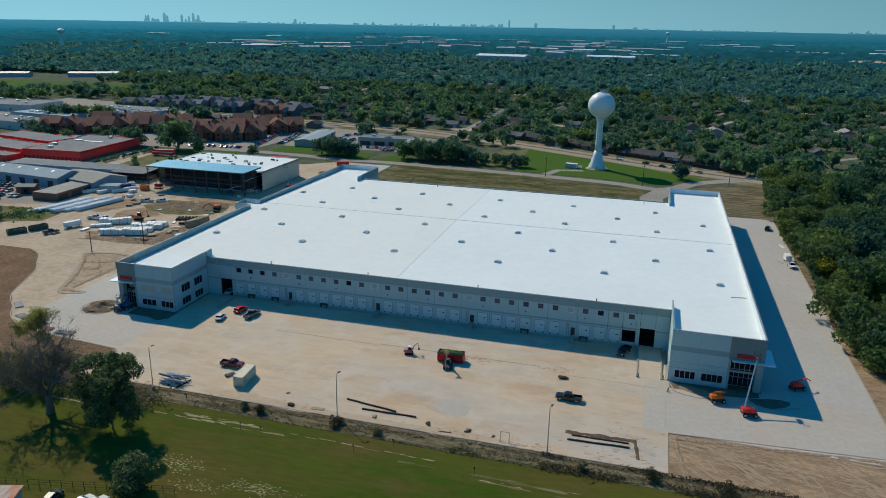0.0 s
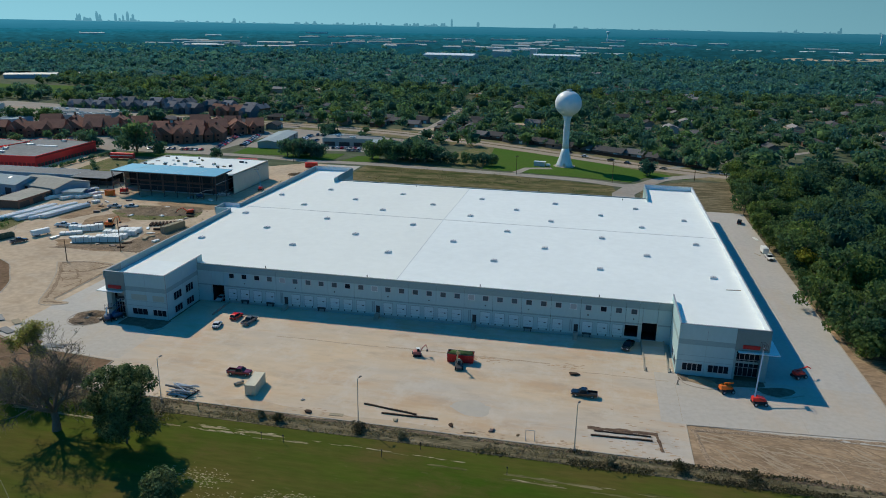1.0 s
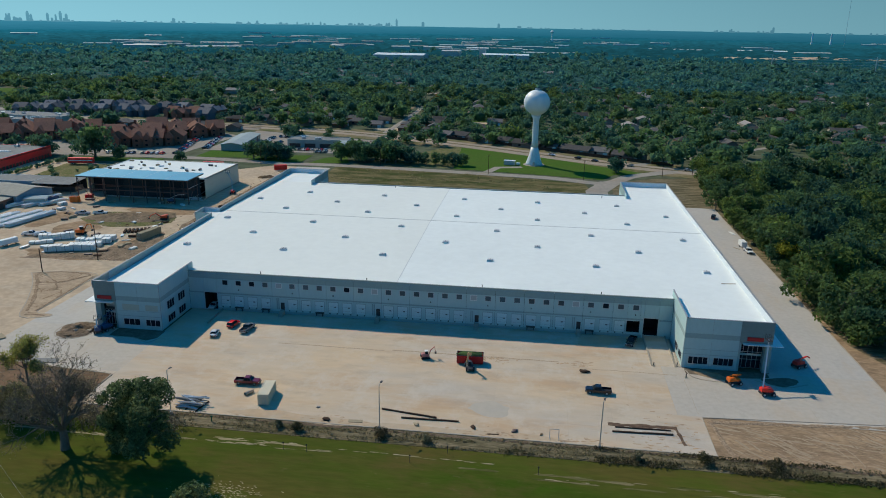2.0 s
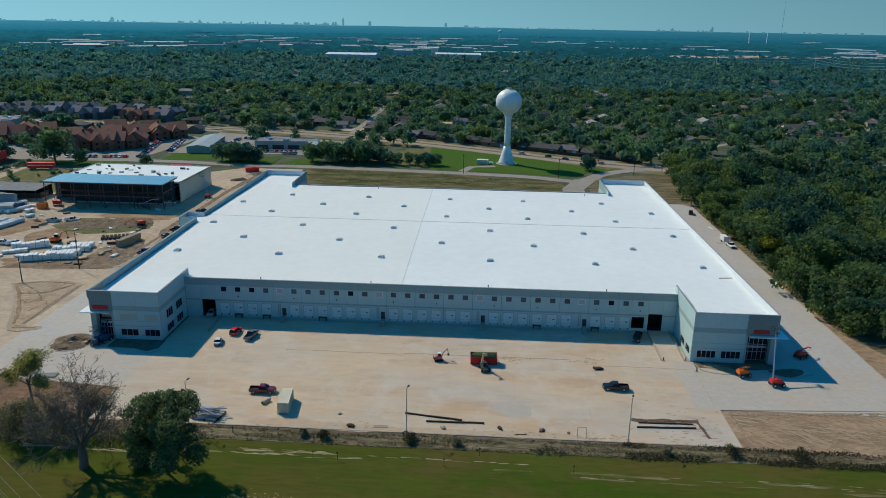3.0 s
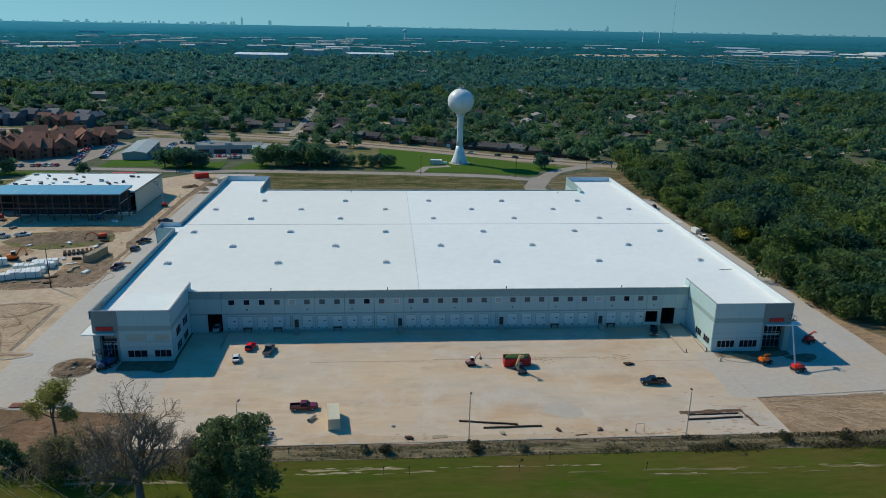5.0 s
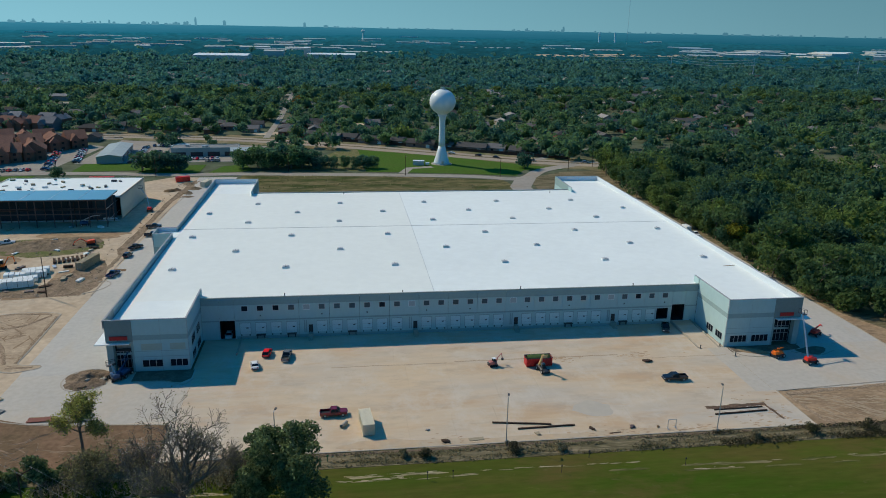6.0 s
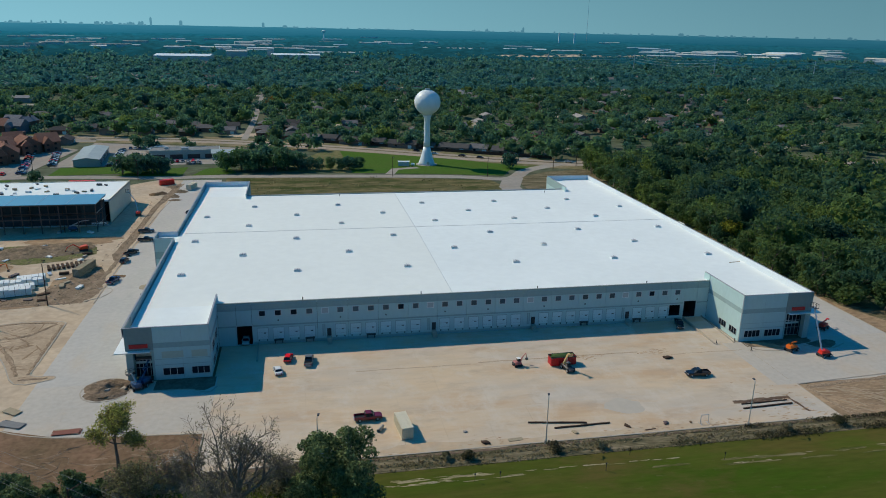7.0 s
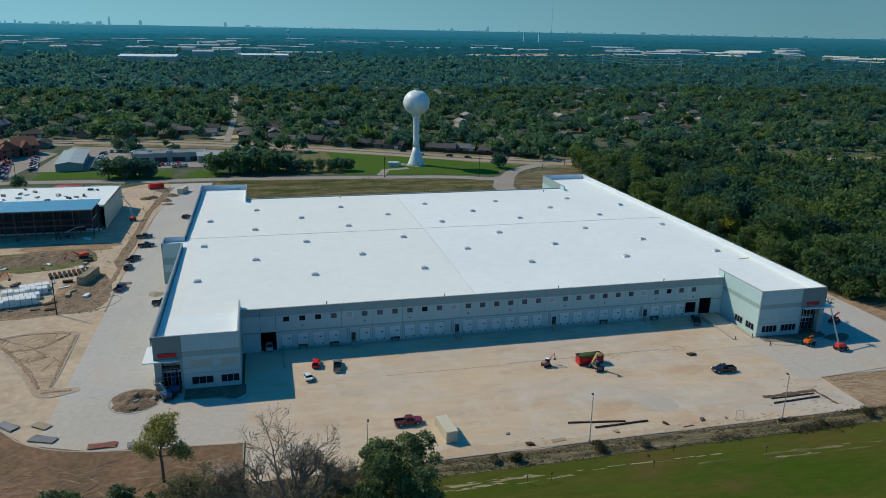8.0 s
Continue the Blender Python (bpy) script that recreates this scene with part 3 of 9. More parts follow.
kerb([(112.6, -38), (112.6, 155)])
kerb(curve_line([(-152, 18), (-145, 14), (-138, 6), (-132, -1), (-122.5, -19.5), (-114, -27.6), (-107, -34.8), (-95, -39.6), (-75, -41.6), (-66.8, -42.4)], 3))
kerb([(-66.4, -42.4), (-66.4, -56.2), (68, -56.2), (68, -41.3), (112.6, -38.2)])
ISLAND = curve_line([(-131.5, 20), (-121, 23.5), (-110.5, 22.5), (-109.2, 17), (-108.6, -3), (-108.2, -10.4), (-102.9, -11.4), (-103.4, -13.4), (-110.4, -14.4), (-116, -4), (-124, 10), (-131.5, 20)], 3)
setting("ground_island", Shape().prism(ISLAND[:-1], -0.1, 0.05), material("pale island dirt", (0.47, 0.35, 0.24), 0.95, color2=(0.34, 0.245, 0.165), scale=0.22, contrast=0.1, fine=1.2, fine_amount=0.15, bump=0.05, bump_scale=1.2), "unplanted dirt traffic island", "dirt")
kerb(ISLAND)
kerb(curve_line([(-105.8, 36), (-106.2, 60), (-106.4, 100), (-106, 145), (-100, 213)], 2))

# sandy film left by water on the slabs, and the tracks on the lawn
def blotch(rng, x, y, rx, ry, z0, z1, n=26):
    k = rng.uniform(-9, 9)
    return Shape().prism([(x + rx * math.cos(a) * (1 + 0.45 * noise.noise((math.cos(a) * 1.5 + k, math.sin(a) * 1.5, k))), y + ry * math.sin(a) * (1 + 0.45 * noise.noise((math.cos(a) * 1.5 + k, math.sin(a) * 1.5, 7 + k)))) for a in (math.tau * i / n for i in range(n))], z0, z1)


def strip(s, pts, z):
    v = []
    for i, (x, y, d, w) in enumerate(pts):
        w = w * (0.15 if i in (0, len(pts) - 1) else 1) / 2
        v += [(x - math.sin(d) * w, y + math.cos(d) * w, z), (x + math.sin(d) * w, y - math.cos(d) * w, z)]
    s.add(v, [(2 * i, 2 * i + 1, 2 * i + 3, 2 * i + 2) for i in range(len(pts) - 1)])


DAMP = material("damp brown dirt", (0.235, 0.155, 0.098), 0.95, color2=(0.36, 0.25, 0.155), scale=0.5, contrast=0.12, fine=1.6, fine_amount=0.25, bump=0.1, bump_scale=1.5, stretch=(0.5, 1.5, 1))
DUG = material("loose dug dirt", (0.255, 0.175, 0.115), 0.95, color2=(0.36, 0.26, 0.175), scale=0.8, contrast=0.12, fine=3, fine_amount=0.3, bump=0.15, bump_scale=2.5)
RUT = material("rutted dirt", (0.235, 0.16, 0.10), 0.95, color2=(0.32, 0.22, 0.14), scale=0.4, fine=2, fine_amount=0.2)
rng = np.random.default_rng(3)
for k, (x, y, rx, ry) in enumerate(((-14, -55, 18, 1.6), (26, -55, 11, 1.3), (-24, -54.3, 8, 1.4), (6, -55, 12, 1.0))):
    setting("sand", blotch(rng, x, y, rx, ry, -0.02, 0.004 + 0.004 * k), SAND, "washed sand at the edge of the court", "sand")
spots = Shape()
marks = []
for cx, cy, sx, sy, n in ((-22, -81, 7, 2.4, 200), (-4, -83.5, 7, 1.8, 150), (-14, -86, 6, 2, 90), (9, -86, 9, 3.5, 120)):
    marks += [(cx + sx * rng.normal() * 0.5, cy + sy * rng.normal() * 0.5, rng.uniform(0.06, 0.32), rng.uniform(0.04, 0.13)) for i in range(n)]
for y0, x0, x1, wide, n in ((-64.5, -38, -12, 0.4, 70), (-65.9, -38, -6, 0.34, 60), (-65.0, -10, 26, 0.2, 60), (-67.2, 22, 96, 0.8, 26), (-68.7, 34, 108, 0.6, 14), (-66.6, -96, -40, 0.6, 170)):
    marks += [(x, y0 + 0.5 * noise.noise((x * 0.11, y0, 0)) - (x - x0) * 0.012 + rng.normal() * wide * 0.5, rng.uniform(0.3, 1.6), rng.uniform(0.04, 0.13)) for x in rng.uniform(x0, x1, n) if noise.noise((x * 0.19, y0, 6)) > -0.02]
for x, y, rx, ry in marks:
    o = rng.uniform(0.55, 1.3, 8)
    spots.add([(x + rx * o[j] * math.cos(math.tau * j / 8), y + ry * o[j] * math.sin(math.tau * j / 8), -0.054 + 0.00002 * len(spots.f)) for j in range(8)], [tuple(range(8))])
for y0, x0, x1, w in ((-67.6, 18, 100, 1.5), (-69.3, 30, 110, 1.1), (-64.6, -40, -8, 0.9), (-66.0, -40, -4, 0.8), (-65.4, -6, 24, 0.5), (-66.8, -98, -42, 1.4)):
    worn, run = Shape(), []
    for x in np.arange(x0, x1, 0.8):
        y = y0 + 0.6 * noise.noise((x * 0.08, y0, 0)) - (x - x0) * 0.012
        g = noise.noise((x * 0.16, y0 * 3, 5)) + 0.5 * noise.noise((x * 0.6, y0 * 3, 5))
        if g > -0.05:
            run.append((x, y + 0.15 * noise.noise((x * 0.7, y0, 2)), -0.012, w * (0.25 + 0.9 * max(g, 0))))
            continue
        if len(run) > 2:
            strip(worn, run, -0.0545)
        run = []
    tagged(new("track", worn.mesh("track", STRIP if -50 < x0 < 0 else STRIP_DULL)), "broken worn wheel track in the lawn", "track", kind="structure")
tagged(new("bare_spots", spots.mesh("bare_spots", TRACK)), "sandy bare spots and wheel tracks in the lawn", "bare spots", kind="stuff")
def ridge(line, width, height, seed, z=-0.06):
    """An uneven low bank of loose soil along a line."""
    pts = [Vector((x, y)) for x, y in line]
    rows = []
    for i, p in enumerate(pts):
        way = (pts[min(i + 1, len(pts) - 1)] - pts[max(i - 1, 0)]).normalized()
        side = Vector((-way.y, way.x))
        w = width * (0.6 + 0.7 * abs(noise.noise((p.x * 0.21, p.y * 0.21, seed)))) * 0.5
        row = []
        for k in range(9):
            u = k / 4 - 1
            q = p + side * (u * w + 0.25 * noise.noise((p.x, p.y, u + seed)))
            lift = (1 - u * u) * height * (0.55 + 0.9 * noise.noise((q.x * 0.8, q.y * 0.8, seed)) + 0.5 * noise.noise((q.x * 2.3, q.y * 2.3, seed)))
            row.append((q.x, q.y, z - (0.1 if k in (0, 8) else 0) + max(lift, 0.0)))
        rows.append(row)
    s = Shape()
    n = 9
    s.add([v for r in rows for v in r], [(i * n + j + 1, i * n + j, (i + 1) * n + j, (i + 1) * n + j + 1) for i in range(len(rows) - 1) for j in range(n - 1)])
    return s


def finer(line, step=0.7):
    out = []
    for (x0, y0), (x1, y1) in zip(line, line[1:]):
        n = max(1, int(math.hypot(x1 - x0, y1 - y0) / step))
        out += [(x0 + (x1 - x0) * i / n, y0 + (y1 - y0) * i / n) for i in range(n)]
    return out + [line[-1]]


def tyre_tracks(rng, n, x0, x1, y0, y1, turn, keep, long=(7, 20), wide=(0.2, 0.55), z=-0.042):
    """Pairs of broken wheel marks, each a thin flat strip that comes and goes."""
    s = Shape()
    for k in range(n):
        x, y, a, bend, run = rng.uniform(x0, x1), rng.uniform(y0, y1), rng.uniform(*turn), rng.normal() * 0.035, rng.uniform(*long)
        w, line = rng.uniform(*wide), []
        for i in range(int(run / 0.8)):
            line.append((x, y, a))
            a += bend + rng.normal() * 0.02
            x, y = x + math.cos(a) * 0.8, y + math.sin(a) * 0.8
        for off in (0, 1.8):
            run_pts = []
            for px, py, d in line:
                qx, qy = px - math.sin(d) * off, py + math.cos(d) * off
                g = noise.noise((qx * 0.35, qy * 0.35, k * 0.7 + off))
                if keep(qx, qy) and g > -0.12:
                    run_pts.append((qx, qy, d, w * (0.6 + 0.9 * max(g, 0))))
                    continue
                if len(run_pts) > 2:
                    strip(s, run_pts, z + 0.0007 * k)
                run_pts = []
            if len(run_pts) > 2:
                strip(s, run_pts, z + 0.0007 * k)
    return s


DIRT_AREA = [(69, -42.2), (106.8, -39.2), (140, -39), (140, -57.2), (69, -57.2)]
in_dirt = lambda x, y: inside(x, y, DIRT_AREA)
for seed, mat, n, turn in ((1, RUT, 44, (-0.95, -0.35)), (2, material("pale dust track", (0.41, 0.305, 0.205), 0.95, scale=0.5, fine=2, fine_amount=0.15), 44, (-0.9, -0.3))):
    tagged(new("tyre_tracks", tyre_tracks(np.random.default_rng(seed), n, 66, 125, -57, -40, turn, in_dirt, (8, 24), (0.25, 0.8), -0.044 + 0.0006 * seed).mesh("tyre_tracks", mat)), "broken tyre marks in the graded dirt", "tyre tracks", kind="stuff")
for k, (x, y, rx, ry) in enumerate(((92, -50.2, 7, 2.2), (101, -48.6, 6, 1.8), (84, -52.6, 5, 1.2), (79, -43.8, 8, 1.1), (96, -42.0, 9, 0.9), (108, -53, 8, 1.6))):
    setting("damp_dirt", blotch(np.random.default_rng(70 + k), x, y, rx, ry, -0.1, -0.047 + 0.0003 * k), DAMP, "browner damp spot in the graded dirt", "dirt")
in_island = lambda x, y: inside(x, y, ISLAND[:-1]) and not near_line(x, y, ISLAND, 0.8)
tagged(new("tyre_tracks", tyre_tracks(np.random.default_rng(8), 34, -130, -104, -14, 23, (0.2, 2.6), in_island, (6, 18), (0.2, 0.7), 0.054).mesh("tyre_tracks", RUT)), "wheel marks across the dirt island", "tyre tracks", kind="stuff")
in_soil = lambda x, y: -125 < x < -68 and -58 < y < -43 - max(0, (-75 - x) * 0.1) and not (x < -100 and y > -46)
tagged(new("tyre_tracks", tyre_tracks(np.random.default_rng(4), 22, -120, -70, -58, -42, (-0.5, 0.4), in_soil, z=0.046).mesh("tyre_tracks", material("packed soil track", (0.29, 0.20, 0.135), 0.95, scale=0.4, fine=2, fine_amount=0.2))), "wheel marks across the bare soil", "tyre tracks", kind="stuff")
in_yard = lambda x, y: -182 < x < -110 and 20 < y < 120 and not (x < -135 and y < 30)
tagged(new("tyre_tracks", tyre_tracks(np.random.default_rng(6), 44, -180, -112, 26, 118, (0.6, 2.4), in_yard, (12, 34), (0.25, 0.6), -0.046).mesh("tyre_tracks", material("worn caliche", (0.44, 0.355, 0.27), 0.95, scale=0.4, fine=2, fine_amount=0.15))), "wheel marks across the tan yard", "tyre tracks", kind="stuff")
for k, line in enumerate(([(-109.9, 20), (-109.6, 8), (-109.2, -4), (-109.0, -10)], [(-110.2, -12.6), (-107, -12.4), (-104.2, -12.3)], [(-129, 19.0), (-122, 9.2), (-115.4, -1.6), (-111.2, -10.6)], [(-129.5, 20.2), (-121, 22.4), (-111.5, 21.6)], [(-124.2, 12.2), (-118, 12.8), (-113.6, 17.4), (-111.6, 21)], [(-118.5, 12.8), (-115.4, 9.6), (-114.2, 6.8)])):
    setting("berm", ridge(finer(curve_line(line)), (1.3, 1.7, 1.6, 1.4, 1.5, 1.1)[k], 0.2, 60 + k, 0.05), DUG, "low ridge of brown dug dirt on the island", "soil")
setting("berm", ridge(finer(curve_line([(69.2, -42.8), (70.0, -47), (70.8, -54), (72.6, -57)])), 1.9, 0.2, 1), DUG, "low ridge of dug earth round the graded dirt", "soil")
setting("berm", ridge(finer(curve_line([(69.6, -42.9), (80, -42.0), (92, -41.0), (106, -40.0), (125, -39.5)])), 2.3, 0.2, 2), DUG, "low ridge of dark earth round the graded dirt", "soil")
# The third ridge's dark soil also paints the kerb's shadow along the court.
setting("berm", ridge(finer([(-65.5, -57.0), (68, -57.0), (112, -58.4)]), 1.5, 0.16, 3), MOUND, "weedy bank painted dark as the shadow under the court edge", "soil")
setting("berm", ridge(finer([(-66, -60.6), (110, -61.4)]), 1.3, 0.13, 5), VERGE, "dry weedy bank along the lawn", "verge")
for k, (x, y, rx, ry) in enumerate(((-130, 41, 19, 5.5), (-119, 56, 4, 12), (-150, 72, 9, 10), (-128, 104, 18, 6), (-168, 84, 6, 14))):
    setting("ground_patch", blotch(np.random.default_rng(40 + k), x, y, rx, ry, -0.1, -0.022 + 0.004 * k), DIRT, "patch of browner disturbed dirt in the yard", "dirt")
setting("ground_weeds", Shape().prism([(-232, 40), (-196, 42), (-178, 50), (-180, 62), (-200, 66), (-230, 62)], -0.1, 0.02), WEED, "overgrown weedy ground beside the yard", "weeds")
setting("ground_weeds", Shape().prism([(-157, 86), (-150, 80), (-138, 76), (-126, 79), (-117, 86), (-119, 95), (-134, 101), (-152, 98)], -0.1, 0.01), WEED, "weedy patch round the dirt heap", "weeds")
setting("ground_weeds", Shape().prism([(-218, 138), (-188, 142), (-186, 172), (-190, 200), (-236, 196), (-232, 160)], -0.1, 0.0), WEED, "scrubby ground behind the workshops", "weeds")

STAIN = material("silt line", (0.34, 0.245, 0.16), 0.95, color2=(0.45, 0.37, 0.28), scale=0.6, fine=3, fine_amount=0.2)
DAMP = material("damp concrete", (0.425, 0.37, 0.31), 0.8, color2=(0.47, 0.40, 0.32), scale=0.3, fine=0.7, fine_amount=0.03)
for y0, x0, x1, w in ((-19.4, -34, -6, 0.22), (-18.9, -4, 38, 0.3), (-21.6, 46, 66, 0.16)):
    line = [(x, y0 + 0.22 * noise.noise((x * 0.3, y0, 1))) for x in np.linspace(x0, x1, 40)]
    setting("stain", ribbon(line, w * 1.6, -0.02, 0.005), STAIN, "irregular silt line on the concrete", "stain")
for x0, y0, x1, y1, w in ((-27, -54, -26.5, -41, 0.1), (67.5, -40, 67.4, -22, 0.06)):
    line = [(x0 + (x1 - x0) * u + 0.12 * noise.noise((u * 9, x0, 2)), y0 + (y1 - y0) * u) for u in np.linspace(0, 1, 30)]
    setting("stain", ribbon(line, w, -0.02, 0.007), STAIN, "irregular silt line on the concrete", "stain")
for k, (x, y, rx, ry) in enumerate(((22.2, -44.5, 3.6, 2.9), (24.8, -45.6, 2.2, 2.4))):
    setting("stain", blotch(np.random.default_rng(70 + k), x, y, rx, ry, -0.02, 0.0045 + 0.0025 * k, 40), DAMP, "damp grey patch of concrete", "stain")
r70 = np.random.default_rng(71)
washed = Shape()
for k in range(520):
    edge = k < 330
    x = r70.uniform(-60, 67) if edge else r70.normal() * 5 + (60, 44, 20)[k % 3]
    y = -55.8 + abs(r70.normal()) * 1.5 if edge else r70.normal() * (4 if k % 3 == 0 else 0.9) + (-48, -19.6, -20.2)[k % 3]
    if noise.noise((x * 0.13, 3, 1)) < -0.12 or y > -17.6 or y < -55.9 or x > 67.4:
        continue
    rx, ry, o = r70.uniform(0.1, 0.75), r70.uniform(0.06, 0.24), r70.uniform(0.5, 1.35, 9)
    washed.add([(x + rx * o[j] * math.cos(math.tau * j / 9), y + ry * o[j] * math.sin(math.tau * j / 9), 0.0082 + 0.00001 * k) for j in range(9)], [tuple(range(9))])
tagged(new("sand_stains", washed.mesh("sand_stains", material("washed sand", (0.47, 0.315, 0.19), 0.95, color2=(0.36, 0.25, 0.165), scale=0.8, fine=3, fine_amount=0.2, island=0.18))), "small reddish sand stains on the concrete", "stains", kind="stuff")

# ---- the distance ----
def far_wall(z_low, z_high, radius, seed):
    s = Shape()
    n = 720
    top = [z_high + 2.2 * noise.noise((i * 0.21, seed, 0)) + 1.2 * noise.noise((i * 0.9, seed, 5)) for i in range(n)]
    ring = [(radius * math.sin(math.tau * i / n), radius * math.cos(math.tau * i / n)) for i in range(n)]
    v = [(x, y, z_low) for x, y in ring] + [(x, y, h) for (x, y), h in zip(ring, top)]
    return s.add(v, [(i, (i + 1) % n, n + (i + 1) % n, n + i) for i in range(n)])


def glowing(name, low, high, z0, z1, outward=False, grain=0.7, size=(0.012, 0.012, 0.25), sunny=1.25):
    """Far haze-blue woods: a plain backdrop with haze painted in as faint emitted light."""
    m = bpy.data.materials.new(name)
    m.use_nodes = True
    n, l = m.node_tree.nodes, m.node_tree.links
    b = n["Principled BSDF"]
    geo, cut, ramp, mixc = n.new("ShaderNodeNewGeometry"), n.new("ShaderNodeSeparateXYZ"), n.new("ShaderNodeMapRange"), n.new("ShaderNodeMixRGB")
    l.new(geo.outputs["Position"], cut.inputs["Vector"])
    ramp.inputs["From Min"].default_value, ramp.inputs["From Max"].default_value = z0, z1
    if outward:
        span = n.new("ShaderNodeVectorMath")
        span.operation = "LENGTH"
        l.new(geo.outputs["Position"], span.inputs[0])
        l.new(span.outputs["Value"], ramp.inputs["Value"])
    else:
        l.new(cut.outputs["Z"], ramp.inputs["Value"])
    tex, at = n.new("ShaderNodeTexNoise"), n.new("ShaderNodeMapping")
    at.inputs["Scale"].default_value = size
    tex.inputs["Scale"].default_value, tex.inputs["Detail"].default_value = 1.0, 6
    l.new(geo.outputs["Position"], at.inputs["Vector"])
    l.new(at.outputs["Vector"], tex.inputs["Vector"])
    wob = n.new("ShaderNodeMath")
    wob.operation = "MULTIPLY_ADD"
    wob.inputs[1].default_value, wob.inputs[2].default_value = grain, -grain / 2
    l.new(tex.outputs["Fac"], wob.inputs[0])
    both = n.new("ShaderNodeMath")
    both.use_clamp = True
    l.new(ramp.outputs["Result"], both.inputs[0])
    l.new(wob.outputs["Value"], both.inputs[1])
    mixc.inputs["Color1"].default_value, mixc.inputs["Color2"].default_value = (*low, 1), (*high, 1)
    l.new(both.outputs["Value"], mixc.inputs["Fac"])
    turn, shine = n.new("ShaderNodeMapRange"), n.new("ShaderNodeVectorMath")      # glow painted paler towards the sun
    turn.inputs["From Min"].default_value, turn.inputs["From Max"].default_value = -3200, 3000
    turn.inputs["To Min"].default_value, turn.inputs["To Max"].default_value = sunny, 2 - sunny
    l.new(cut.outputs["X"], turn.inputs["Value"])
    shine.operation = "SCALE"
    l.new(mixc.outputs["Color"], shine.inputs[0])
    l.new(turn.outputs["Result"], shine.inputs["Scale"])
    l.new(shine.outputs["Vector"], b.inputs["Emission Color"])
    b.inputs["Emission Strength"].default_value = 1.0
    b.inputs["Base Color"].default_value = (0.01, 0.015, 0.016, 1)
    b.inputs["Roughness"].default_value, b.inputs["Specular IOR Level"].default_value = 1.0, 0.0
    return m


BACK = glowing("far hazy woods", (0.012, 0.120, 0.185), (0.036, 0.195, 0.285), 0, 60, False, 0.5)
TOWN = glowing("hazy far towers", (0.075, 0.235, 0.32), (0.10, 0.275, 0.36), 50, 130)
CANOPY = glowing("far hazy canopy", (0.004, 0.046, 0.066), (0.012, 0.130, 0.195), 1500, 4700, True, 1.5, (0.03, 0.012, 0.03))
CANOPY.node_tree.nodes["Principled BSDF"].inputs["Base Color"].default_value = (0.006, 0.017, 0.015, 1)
def sky_haze():
    """A glowing band round the whole horizon, painted with the sky's pale haze."""
    s, n = Shape(), 180
    levels = (-4, 60, 160, 320, 560, 900)
    for z in levels:
        s.v += [(4598 * math.sin(math.tau * i / n), 4598 * math.cos(math.tau * i / n), z) for i in range(n)]
    s.f += [(k * n + i, k * n + (i + 1) % n, (k + 1) * n + (i + 1) % n, (k + 1) * n + i) for k in range(len(levels) - 1) for i in range(n)]
    return s


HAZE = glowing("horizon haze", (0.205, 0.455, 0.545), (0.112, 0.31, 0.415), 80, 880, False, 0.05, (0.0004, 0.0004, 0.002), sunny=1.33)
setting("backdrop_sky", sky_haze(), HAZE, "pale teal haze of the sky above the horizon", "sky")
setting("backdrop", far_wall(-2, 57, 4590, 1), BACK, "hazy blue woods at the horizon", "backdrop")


def skyline(name, seed, spots, label):
    """Far towers: (degrees east of north, width, height above the woods)."""
    s = Shape()
    for az, w, h in spots:
        a = radians(az)
        x, y = 4570 * math.sin(a), 4570 * math.cos(a)
        c, d = math.cos(a), math.sin(a)
        for k, (ww, zz) in enumerate(((w, h * 0.82), (w * 0.62, h))):
            q = [(x + c * u - d * t, y - d * u - c * t) for u, t in ((-ww / 2, -4 - k), (ww / 2, -4 - k), (ww / 2, 4 + k), (-ww / 2, 4 + k))]
            s.prism(q, 53, 57 + zz)
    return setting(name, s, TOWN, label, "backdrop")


rng = np.random.default_rng(11)
def cluster(mid, spread, count, tall, power=1.6):
    return [(mid + spread * (rng.random() - 0.5) * 2, rng.uniform(7, 20), 4 + tall * rng.random() ** power) for i in range(count)]


DOWNTOWN = cluster(-36.0, 2.3, 24, 36) + [(-36.9, 16, 50), (-34.9, 15, 52), (-35.7, 14, 42)]
UPTOWN = cluster(-17, 5.5, 36, 16, 2.4) + cluster(-12.5, 1.6, 12, 20) + [(-10.95, 12, 44), (-8.9, 18, 28), (-3.0, 15, 26), (-1.4, 26, 13), (-27.5, 18, 26)]
MIDTOWN = cluster(-27, 5, 26, 8, 2) + cluster(4, 5, 16, 7, 2) + cluster(15.2, 2.2, 12, 11) + [(17.0, 12, 30), (14.2, 10, 18)] + cluster(27, 8, 24, 6, 2) + [(28.8, 30, 14), (40, 24, 12)] + cluster(42, 6, 16, 8)
skyline("backdrop_skyline", 1, DOWNTOWN, "hazy downtown towers on the horizon")
skyline("backdrop_skyline", 2, UPTOWN, "hazy row of far towers")
skyline("backdrop_skyline", 3, MIDTOWN, "low hazy far towers")

# ---- woods as masses ----
rng = np.random.default_rng(5)
WARE = [(-95, -20), (92, -20), (92, 150), (-95, 150)]


def mid_tree(seed, radius, height, blades, size, count=8, low=0.3, detail=1, core=0.58, flat=0.8):
    """A round crown: a closed dark heart under many leaf sprays set on uneven lobes."""
    r = np.random.default_rng(seed)
    lobes = crown_lobes(r, radius, height, count, low)
    v, f = lump(r, radius * core, height * core, 0.3, detail)
    v = v + np.array([0, 0, height * 0.16])
    lv, lf = leaf_cloud(r, lobes, blades, size, flat)
    return np.concatenate([v, lv]), np.concatenate([f, np.concatenate([lf[:, [0, 1, 2]], lf[:, [0, 2, 3]]]) + len(v)])


